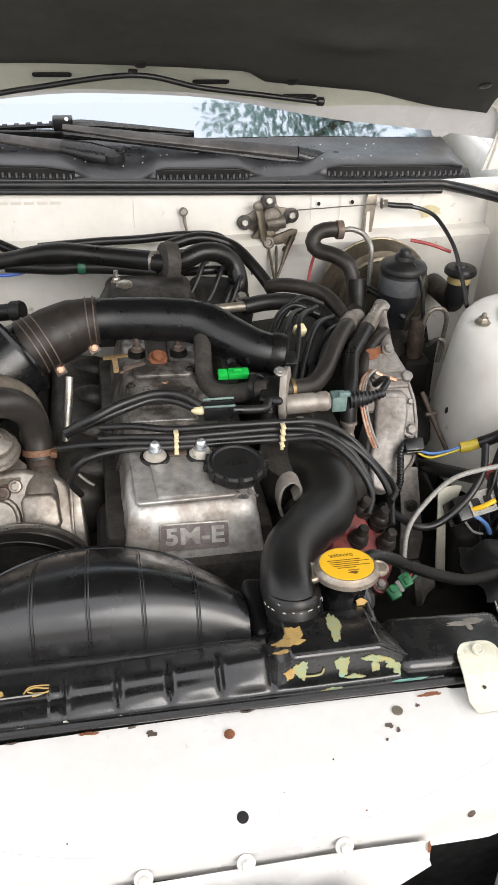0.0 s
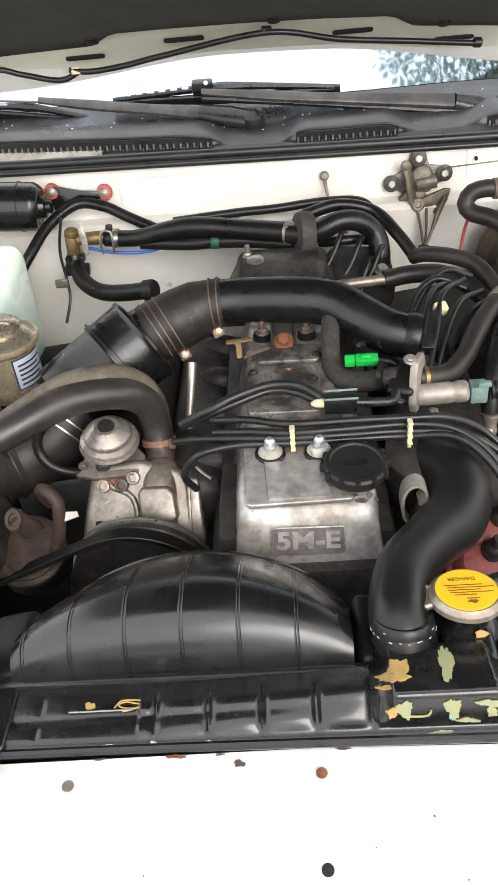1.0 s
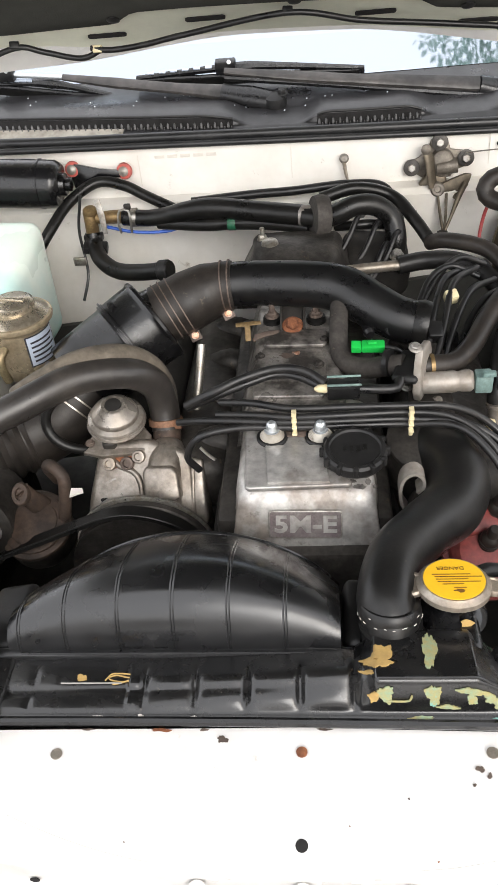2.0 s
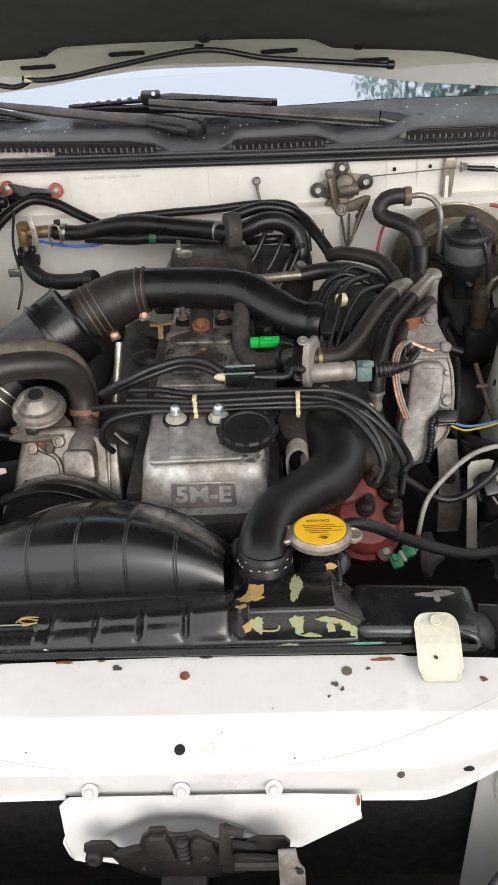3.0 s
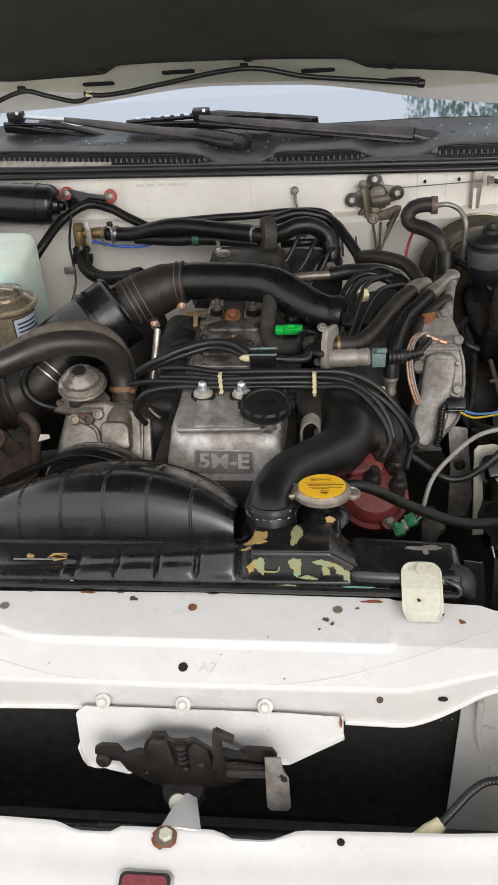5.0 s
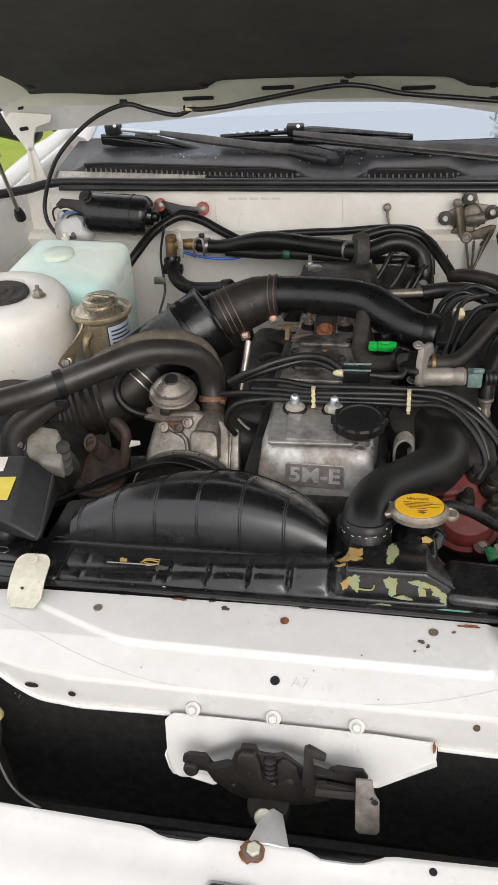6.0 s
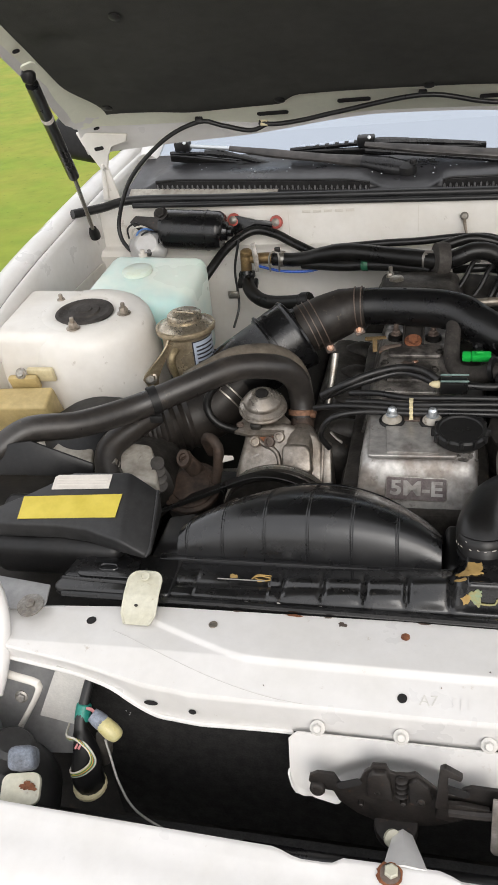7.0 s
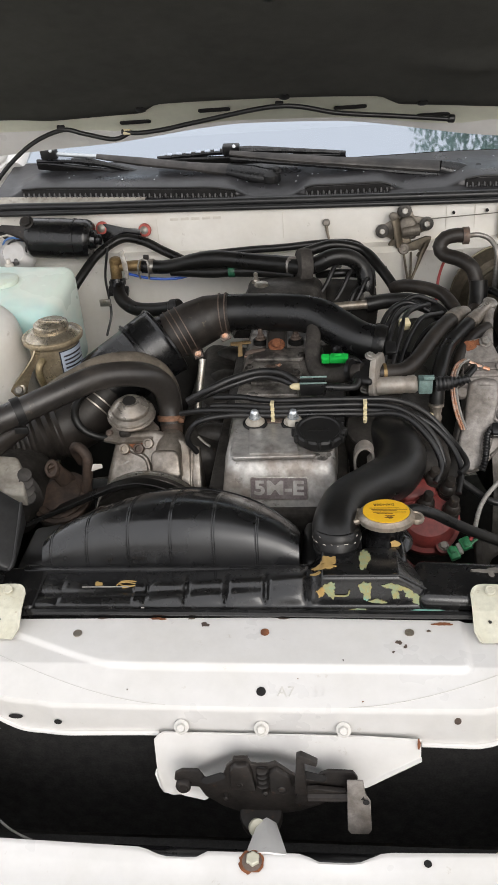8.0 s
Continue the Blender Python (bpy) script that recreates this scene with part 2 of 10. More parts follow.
    "rustclamp": mat("rusty_clamp_band", (0.24, 0.125, 0.072), 0.6, 0.3, (0.13, 0.07, 0.045), 60, 0.8, 0.3, 240),
    "brownrust": mat("dark_rusty_pressed_steel", (0.082, 0.056, 0.042), 0.6, 0.2, (0.032, 0.025, 0.021), 30, 0.9, 0.4, 180, 0, 0.35, (0.17, 0.10, 0.06), 0.3, 60),
    "pipeblack": mat("deep_gloss_pipe_paint", (0.0045, 0.0045, 0.0049), 0.30, 0, (0.0075, 0.0073, 0.0070), 35, 0.5, 0.02, 160, 0, 0.5, (0.08, 0.072, 0.064), 0.05, 120),
    "badge": mat("worn_badge_enamel", (0.13, 0.105, 0.105), 0.5, 0.3, (0.22, 0.20, 0.19), 70, 0.6, 0.1, 200),
    "rubberseal": mat("weather_strip_rubber", (0.014, 0.014, 0.015), 0.36, 0, (0.03, 0.03, 0.03), 20, 0.5, 0.1, 260, 0, 0.5),
    "tankblack": mat("satin_black_radiator_paint", (0.008, 0.008, 0.0084), 0.25, 0, (0.017, 0.016, 0.0152), 35, 0.5, 0.08, 160, 0.3, 0.6, (0.12, 0.105, 0.09), 0.2, 110),
    "tankcap": mat("pale_green_cap_plastic", (0.66, 0.75, 0.68), 0.4, 0, (0.62, 0.66, 0.50), 30, 0.5, 0.05, 200),
    "black_hose": mat("dull_black_hose_rubber", (0.010, 0.0096, 0.0094), 0.36, 0, (0.020, 0.0185, 0.0172), 16, 0.6, 0.16, 220, 0, 0.38, (0.10, 0.08, 0.062), 0.16, 60),
    "rustycast": mat("rusty_brown_casting", (0.155, 0.118, 0.098), 0.55, 0.25, (0.075, 0.056, 0.046), 26, 0.8, 0.4, 180, 0, 0.4, (0.20, 0.12, 0.08), 0.4, 50),
    "wornarm": mat("worn_wiper_arm_paint", (0.075, 0.068, 0.064), 0.4, 0.2, (0.022, 0.021, 0.021), 12, 0.8, 0.05, 200, 0.1),
    "tapegreen": mat("dark_green_tape", (0.015, 0.10, 0.05), 0.5, 0, (0.01, 0.06, 0.03), 40, 0.5, 0.05, 200),
    "dusthose": mat("dust_caked_hose", (0.16, 0.135, 0.105), 0.8, 0, (0.05, 0.043, 0.036), 18, 0.9, 0.3, 160, 0, 0.3),
    "smokelight": mat("cloudy_reservoir_plastic", (0.105, 0.108, 0.112), 0.40, 0, (0.070, 0.072, 0.076), 20, 0.6, 0.05, 200),
    "castgrey": mat("dull_grey_casting", (0.27, 0.25, 0.232), 0.5, 0.3, (0.13, 0.11, 0.093), 22, 0.8, 0.25, 300, 0, 0.5, (0.09, 0.065, 0.045), 0.3, 55),
    "dullsteel": mat("dull_grey_steel", (0.34, 0.325, 0.30), 0.45, 0.6, (0.18, 0.15, 0.12), 50, 0.7, 0.1, 300, 0, 0.5, (0.16, 0.09, 0.05), 0.25, 120),
    "dustpanel": mat("dusty_shaded_panel_paint", (0.19, 0.175, 0.155), 0.6, 0, (0.10, 0.09, 0.078), 20, 0.8, 0.1, 200, 0, 0.4, (0.08, 0.06, 0.04), 0.3, 50),
    "linkage": mat("tan_grey_linkage_steel", (0.21, 0.185, 0.155), 0.45, 0.45, (0.10, 0.084, 0.066), 40, 0.8, 0.15, 300, 0, 0.5, (0.06, 0.045, 0.03), 0.3, 70),
    "boost": mat("tarnished_brass_plating", (0.15, 0.125, 0.09), 0.38, 0.6, (0.075, 0.06, 0.042), 18, 0.8, 0.15, 200, 0, 0.5, (0.06, 0.045, 0.03), 0.3, 40),
    "dustcream": mat("dust_stained_cream_paint", (0.46, 0.43, 0.375), 0.55, 0, (0.22, 0.195, 0.16), 24, 0.9, 0.15, 200, 0, 0.4, (0.10, 0.075, 0.05), 0.4, 50),
    "drum": mat("scuffed_black_drum_plastic", (0.007, 0.007, 0.0075), 0.27, 0, (0.012, 0.012, 0.0125), 18, 0.6, 0.06, 300, 0, 0.55, (0.09, 0.085, 0.08), 0.15, 120),
    "gloss": mat("gloss_black_moulding", (0.0065, 0.0065, 0.0071), 0.25, 0, (0.011, 0.011, 0.0116), 14, 0.5, 0.03, 350, 0.10, 0.75, (0.08, 0.075, 0.07), 0.06, 160),
    "bluegrey": mat("corroded_blue_grey_plastic", (0.20, 0.225, 0.27), 0.6, 0, (0.10, 0.105, 0.12), 60, 0.9, 0.3, 200, 0, 0.4, (0.32, 0.30, 0.27), 0.3, 90),
    "faint": mat("faint_bulkhead_print", (0.70, 0.665, 0.60), 0.5, 0, (0.64, 0.60, 0.54), 30, 0.5, 0.03, 200),
    "greytape": mat("faint_grey_mark_and_bolt_shade", (0.57, 0.555, 0.525), 0.5, 0, (0.66, 0.64, 0.60), 60, 0.6, 0.03, 200),
    "grass": mat("lawn_grass", (0.22, 0.30, 0.035), 0.9, 0, (0.33, 0.33, 0.06), 0.9, 0.9, 1.0, 60, 0, 0.2, (0.07, 0.13, 0.02), 0.5, 14, mottle=0.4),
}

# unseen pale gravel, added where the car stands so black parts reflect grey, not green
_gn = M["grass"].node_tree.nodes
_gk = M["grass"].node_tree.links
_gb = _gn["Principled BSDF"]
_gcol = _gb.inputs["Base Color"].links[0].from_socket
_gco = _gn.new("ShaderNodeTexCoord")
_gsep = _gn.new("ShaderNodeSeparateXYZ")
_gk.new(_gco.outputs["Object"], _gsep.inputs[0])
_gnz = _gn.new("ShaderNodeTexNoise")
_gnz.inputs["Scale"].default_value = 1.5
_gk.new(_gco.outputs["Object"], _gnz.inputs["Vector"])
_gadd = _gn.new("ShaderNodeMath")
_gadd.operation = "ADD"
_gk.new(_gsep.outputs[1], _gadd.inputs[0])
_gk.new(_gnz.outputs["Fac"], _gadd.inputs[1])
_gr = _gn.new("ShaderNodeMapRange")
_gr.inputs[1].default_value, _gr.inputs[2].default_value = 1.3, 1.7
_gk.new(_gadd.outputs[0], _gr.inputs[0])
_gst = _gn.new("ShaderNodeTexNoise")
_gst.inputs["Scale"].default_value = 45.0
_gk.new(_gco.outputs["Object"], _gst.inputs["Vector"])
_gravel = _gn.new("ShaderNodeMix")
_gravel.data_type = "RGBA"
_gravel.inputs[6].default_value, _gravel.inputs[7].default_value = (0.20, 0.19, 0.18, 1), (0.40, 0.385, 0.365, 1)
_gk.new(_gst.outputs["Fac"], _gravel.inputs[0])
_gmix = _gn.new("ShaderNodeMix")
_gmix.data_type = "RGBA"
_gk.new(_gr.outputs[0], _gmix.inputs[0])
_gk.new(_gravel.outputs[2], _gmix.inputs[6])
_gk.new(_gcol, _gmix.inputs[7])
_gk.new(_gmix.outputs[2], _gb.inputs["Base Color"])

_t = M["tank"].node_tree.nodes["Principled BSDF"]
_t.inputs["Subsurface Weight"].default_value = 0.35
_t.inputs["Subsurface Radius"].default_value = (0.02, 0.03, 0.028)

glass = bpy.data.materials.new("windscreen_glass")
glass.use_nodes = True
_g = glass.node_tree
_g.nodes.clear()
_o = _g.nodes.new("ShaderNodeOutputMaterial")
_tr = _g.nodes.new("ShaderNodeBsdfTransparent")
_tr.inputs[0].default_value = (0.62, 0.72, 0.74, 1)
_gl = _g.nodes.new("ShaderNodeBsdfGlossy")
_gl.inputs["Roughness"].default_value = 0.03
_gl.inputs[0].default_value = (0.60, 0.66, 0.74, 1)
_fr = _g.nodes.new("ShaderNodeFresnel")
_fr.inputs[0].default_value = 17.0
_mx = _g.nodes.new("ShaderNodeMixShader")
_g.links.new(_fr.outputs[0], _mx.inputs[0])
_g.links.new(_tr.outputs[0], _mx.inputs[1])
_g.links.new(_gl.outputs[0], _mx.inputs[2])
_g.links.new(_mx.outputs[0], _o.inputs[0])
M["glass"] = glass


def thing(name, label, category, at=(0, 0, 0), group="", kind=""):
    ob = new(name)
    ob.empty_display_size = 0.05
    ob.location = at
    return tagged(ob, label, category, group, kind)


def base_of(ob):
    """Where a parent's own frame lies: a thing at its place, a part in the world's frame."""
    return ob.location.copy() if ob.parent is None else Vector((0, 0, 0))


def part(name, bm, material, parent=None, label="", smooth=38, kind=""):
    """Links a bmesh, built in world coordinates, as one mesh under a thing or a part."""
    bmesh.ops.recalc_face_normals(bm, faces=bm.faces[:])
    me = bpy.data.meshes.new(name)
    bm.to_mesh(me)
    bm.free()
    me.materials.append(M[material] if isinstance(material, str) else material)
    me.shade_smooth()
    me.set_sharp_from_angle(angle=radians(smooth))
    ob = new(name, me)
    if parent is not None:
        ob.parent = parent
        ob.matrix_parent_inverse = Matrix.Translation(-base_of(parent))
    return tagged(ob, label, "", "", kind)


def solo(name, bm, material, label, category, group="", kind="", smooth=38):
    return tagged(part(name, bm, material, None, label, smooth), label, category, group, kind)


def basis(at, axis, hint=(0, 0, 1)):
    """A pose at a point with its z along axis; x as near as may be to hint."""
    z = Vector(axis).normalized()
    x = Vector(hint) - z * z.dot(Vector(hint))
    if x.length < 1e-4:
        x = Vector((1, 0, 0)) - z * z.x
    x.normalize()
    y = z.cross(x)
    return Matrix.Translation(at) @ Matrix((x, y, z)).transposed().to_4x4()


def spline(pts, step=0.008):
    p = [Vector(q) for q in pts]
    p = [p[0] * 2 - p[1]] + p + [p[-1] * 2 - p[-2]]
    out, par = [], []
    for i in range(1, len(p) - 2):
        a, b, c, d = p[i - 1:i + 3]
        k = max(2, int((c - b).length / step))
        for j in range(k):
            t = j / k
            out.append(0.5 * (2 * b + (c - a) * t + (2 * a - 5 * b + 4 * c - d) * t * t + (3 * b - a - 3 * c + d) * t ** 3))
            par.append(i - 1 + t)
    out.append(p[-2])
    par.append(len(pts) - 1.0)
    return out, par


def ring(bm, c, x, y, r, n, squash=1.0):
    return [bm.verts.new(c + x * (r * math.cos(2 * math.pi * k / n)) + y * (squash * r * math.sin(2 * math.pi * k / n))) for k in range(n)]


def skin(bm, rings, close=True, caps=True):
    n = len(rings[0])
    for a, b in zip(rings, rings[1:]):
        for k in range(n if close else n - 1):
            bm.faces.new((a[k], a[(k + 1) % n], b[(k + 1) % n], b[k]))
    if caps and close:
        bm.faces.new(rings[0][::-1])
        bm.faces.new(rings[-1])


def tube(pts, r, n=14, rib=0.0, pitch=0.008, bm=None, step=0.008, squash=1.0, wobble=0.0):
    """A hose through the points; r a radius or one for each point; rib: the depth of its corrugation."""
    bm = bm or bmesh.new()
    if rib:
        step = pitch / 4
    c, par = spline(pts, step)
    rings, x, s = [], None, 0.0
    for i, q in enumerate(c):
        d = (c[min(i + 1, len(c) - 1)] - c[max(i - 1, 0)]).normalized()
        if x is None:
            x = d.orthogonal().normalized()
        x = (x - d * x.dot(d)).normalized()
        y = d.cross(x)
        if isinstance(r, (list, tuple)):
            k = min(int(par[i]), len(r) - 2)
            rad = r[k] + (r[k + 1] - r[k]) * (par[i] - k)
        else:
            rad = r
        if i:
            s += (q - c[i - 1]).length
        if rib:
            rad += rib * (0.5 + 0.5 * math.cos(2 * math.pi * s / pitch))
        if wobble:
            rad *= 1 + wobble * noise.noise(q * 40)
        rings.append(ring(bm, q, x, y, rad, n, squash))
    skin(bm, rings)
    return bm


def lathe(profile, at=(0, 0, 0), axis=(0, 0, 1), n=28, bm=None, squash=1.0, turn=0.0):
    """Turned about axis from (radius, height) pairs."""
    bm = bm or bmesh.new()
    m = basis(at, axis) @ Matrix.Rotation(turn, 4, "Z")
    rings = []
    for r, h in profile:
        rings.append([bm.verts.new(m @ Vector((max(r, 1e-4) * math.cos(2 * math.pi * k / n), squash * max(r, 1e-4) * math.sin(2 * math.pi * k / n), h))) for k in range(n)])
    skin(bm, rings)
    return bm


def rbox(size, m, bevel=0.003, seg=2, bm=None, taper=1.0):
    """A box of that size about the pose m, its edges rounded."""
    b = bmesh.new()
    bmesh.ops.create_cube(b, size=1.0)
    for v in b.verts:
        k = taper if v.co.z > 0 else 1.0
        v.co = Vector((v.co.x * size[0] * k, v.co.y * size[1] * k, v.co.z * size[2]))
    if bevel:
        bmesh.ops.bevel(b, geom=b.edges[:], offset=bevel, segments=seg, profile=0.5, affect="EDGES", clamp_overlap=True)
    bmesh.ops.transform(b, matrix=m if isinstance(m, Matrix) else Matrix.Translation(m), verts=b.verts[:])
    return merge(bm, b)


def merge(bm, b):
    if bm is None:
        return b
    me = bpy.data.meshes.new("tmp")
    b.to_mesh(me)
    b.free()
    bm.from_mesh(me)
    bpy.data.meshes.remove(me)
    return bm


def plate(poly, thick, m, bevel=0.0, bm=None, seg=2):
    """A flat plate cut to the outline poly (x, y), of that thickness along z, at the pose m."""
    b = bmesh.new()
    f = b.faces.new([b.verts.new((x, y, 0)) for x, y in poly])
    got = bmesh.ops.extrude_face_region(b, geom=[f])
    bmesh.ops.translate(b, verts=[v for v in got["geom"] if isinstance(v, bmesh.types.BMVert)], vec=(0, 0, thick))
    if bevel:
        bmesh.ops.bevel(b, geom=b.edges[:], offset=bevel, segments=seg, profile=0.5, affect="EDGES", clamp_overlap=True)
    bmesh.ops.transform(b, matrix=m, verts=b.verts[:])
    return merge(bm, b)


def rounded(w, h, r, n=4):
    """The outline of a rounded rectangle about the origin."""
    out = []
    for cx, cy, a in ((w / 2 - r, h / 2 - r, 0), (-w / 2 + r, h / 2 - r, 90), (-w / 2 + r, -h / 2 + r, 180), (w / 2 - r, -h / 2 + r, 270)):
        for k in range(n + 1):
            t = radians(a + 90 * k / n)
            out.append((cx + r * math.cos(t), cy + r * math.sin(t)))
    return out


def blob(r, n=14, rough=0.35, seed=0, sx=1.0, sy=1.0):
    """The ragged outline of a chip or spot."""
    rnd = random.Random(seed)
    return [(sx * r * (1 + rough * rnd.uniform(-1, 1)) * math.cos(2 * math.pi * k / n), sy * r * (1 + rough * rnd.uniform(-1, 1)) * math.sin(2 * math.pi * k / n)) for k in range(n)]


def ragged(r, seed, sx, sy, n=60):
    """The outline of a flake of paint: lobed, with a fine broken edge."""
    rnd = random.Random(seed)
    ph = [rnd.uniform(0, 6.28) for _ in range(5)]
    out = []
    for k in range(n):
        t = 2 * math.pi * k / n
        q = r * (1 + 0.20 * math.sin(2 * t + ph[0]) + 0.16 * math.sin(3 * t + ph[1]) + 0.11 * math.sin(5 * t + ph[2]) + 0.09 * math.sin(9 * t + ph[3]) + 0.06 * math.sin(14 * t + ph[4]) + 0.08 * rnd.uniform(-1, 1))
        out.append((sx * q * math.cos(t), sy * q * math.sin(t)))
    return out


def sheet(f, nu, nv, thick=0.0, bm=None):
    """A sheet of nu by nv quads through f(u, v), u and v from 0 to 1, given that thickness."""
    b = bmesh.new()
    g = [[b.verts.new(f(i / nu, j / nv)) for j in range(nv + 1)] for i in range(nu + 1)]
    for i in range(nu):
        for j in range(nv):
            b.faces.new((g[i][j], g[i + 1][j], g[i + 1][j + 1], g[i][j + 1]))
    if thick:
        bmesh.ops.recalc_face_normals(b, faces=b.faces[:])
        bmesh.ops.solidify(b, geom=b.faces[:], thickness=thick)
    return merge(bm, b)


def lerp(table, x):
    """Between the (x, value) pairs of a table."""
    if x <= table[0][0]:
        return table[0][1]
    for (a, p), (b, q) in zip(table, table[1:]):
        if x <= b:
            return p + (q - p) * (x - a) / (b - a)
    return table[-1][1]


def ease(a, b, x):
    t = min(1.0, max(0.0, (x - a) / (b - a)))
    return t * t * (3 - 2 * t)


def bolt(at, axis, r=0.006, h=0.006, flange=1.5, bm=None):
    """A hexagon head on its flange."""
    bm = bm or bmesh.new()
    if flange:
        lathe([(r * flange, 0), (r * flange, 0.0012), (r * 1.15, 0.0022)], at, axis, 18, bm)
    lathe([(r, 0.0005), (r, h * 0.8), (r * 0.8, h)], at, axis, 6, bm)
    return bm


def clamp(at, axis, r, w=0.010, bm=None):
    """A hose band with its screw."""
    bm = lathe([(r, -w / 2), (r + 0.0016, -w / 2), (r + 0.0016, w / 2), (r, w / 2)], at, axis, 28, bm)
    return bm


def words(text, size, m, depth=0.0006, bold=0.0):
    """Letters in the built-in font as a mesh, centred at the pose m."""
    cu = bpy.data.curves.new("letters", "FONT")
    cu.body, cu.size, cu.align_x, cu.align_y, cu.extrude = text, size, "CENTER", "CENTER", depth
    cu.resolution_u = 3
    cu.offset = bold
    ob = bpy.data.objects.new("letters", cu)
    scene.collection.objects.link(ob)
    me = bpy.data.meshes.new_from_object(ob.evaluated_get(bpy.context.evaluated_depsgraph_get()))
    bpy.data.objects.remove(ob)
    bpy.data.curves.remove(cu)
    b = bmesh.new()
    b.from_mesh(me)
    bpy.data.meshes.remove(me)
    bmesh.ops.transform(b, matrix=m, verts=b.verts[:])
    return b

# ---- ground ----
bm = bmesh.new()
rim = [bm.verts.new((400 * math.cos(2 * math.pi * k / 48), 400 * math.sin(2 * math.pi * k / 48), 0)) for k in range(48)]
bm.faces.new(rim)
solo("ground", bm, "grass", "mown yellowish lawn with an unseen gravel drive added before it", "grass", kind="structure")

# ---- car body ----
body = thing("car_body", "white body shell of an old saloon with open engine bay", "car", (0, 0.4, 0.0))

REAR = [(-0.56, 0.075), (-0.33, 0.086), (0.0, 0.091), (0.24, 0.087), (0.325, 0.082), (0.34, 0.075), (0.56, 0.072)]
FRONT = [(-0.56, 0.036), (-0.47, 0.022), (-0.39, 0.010), (-0.30, -0.008), (-0.235, -0.020), (0.0, -0.021), (0.235, -0.019), (0.25, -0.016), (0.29, -0.003), (0.35, 0.010), (0.40, 0.019), (0.56, 0.034)]
LOWEDGE = [(-0.56, 0.766), (-0.45, 0.764), (-0.377, 0.763), (-0.34, 0.759), (-0.308, 0.740), (-0.275, 0.727), (-0.23, 0.7275), (-0.127, 0.732), (0.0, 0.728), (0.184, 0.720), (0.244, 0.718), (0.256, 0.720), (0.292, 0.734), (0.318, 0.750), (0.351, 0.756), (0.381, 0.758), (0.56, 0.763)]


def slam_z(x, y):
    """The cross panel: a raised plateau, a sloping step round it, and a gently falling front shelf."""
    z = 0.7940 - 0.0165 * min(1.0, max(0.0, (0.020 - y) / 0.054)) - 0.004 * ease(0.3, 0.5, abs(x))
    low = 0.0095 + 0.5 * (0.40 * (-0.185 - x) + math.sqrt((0.40 * (-0.185 - x)) ** 2 + 0.00008)) + 0.010 * ease(0.212, 0.232, x) ** 3
    step = ease(low + 0.001, low + 0.0105, y) * ease(0.232, 0.224, x) * ease(-0.318, -0.304, x)
    return z + 0.0030 * step


def crease(x):
    """Where the panel's top breaks over into its front face."""
    return lerp(FRONT, x) - 0.0055 - 0.004 * ease(0.24, 0.29, abs(x))


def slam(u, v):
    x = -0.56 + 1.12 * u
    r, f, low = lerp(REAR, x), crease(x), lerp(LOWEDGE, x)
    if v < 0.06:
        return Vector((x, r, slam_z(x, r) - 0.025 * (1 - v / 0.06)))
    if v < 0.80:
        y = r + (f - r) * (v - 0.06) / 0.74
        return Vector((x, y, slam_z(x, y)))
    t = (v - 0.80) / 0.20
    zt = slam_z(x, f)
    bow = math.sin(min(1, t * 9) * math.pi / 2)
    return Vector((x, f - 0.0022 * bow + 0.0042 * t, zt + (low - zt) * t - 0.0016 * bow * (1 - t)))


slam_panel = part("slam_panel", sheet(slam, 400, 130, 0.0015), "white", body, "white painted cross panel over the grille, chipped and spotted with rust", 40)
part("rolled_lip", tube([(x, crease(x) + 0.0005, lerp(LOWEDGE, x) + 0.0005) for x in [-0.55 + 0.0270 * k for k in range(17)]], 0.0030, 8), "white", slam_panel, "rolled lower edge")
part("rolled_lip", tube([(x, crease(x) + 0.0005, lerp(LOWEDGE, x) + 0.0005) for x in [0.174 + 0.021 * k for k in range(19)]], 0.0030, 8), "white", slam_panel, "rolled lower edge")


def on_slam(x, y, lift=0.0006):
    """A pose on the panel; y as if the panel fell away to the front in a curve."""
    zo = 0.7945 - 0.030 * ease(0.045, -0.025, y) - 0.004 * ease(0.3, 0.5, abs(x))
    q = y
    for _ in range(12):
        q = 0.5 * q + 0.5 * (y - (slam_z(x, q) - zo) / 1.17) if y < 0.045 else y
    y = q
    e = 0.003
    n = Vector((-(slam_z(x + e, y) - slam_z(x - e, y)) / (2 * e), -(slam_z(x, y + e) - slam_z(x, y - e)) / (2 * e), 1))
    return basis(Vector((x, y, slam_z(x, y))) + n.normalized() * lift, n, (1, 0, 0))


def mark(name, x, y, outline, material, label="", thick=0.0006):
    return part(name, plate(outline, thick, on_slam(x, y)), material, slam_panel, label)


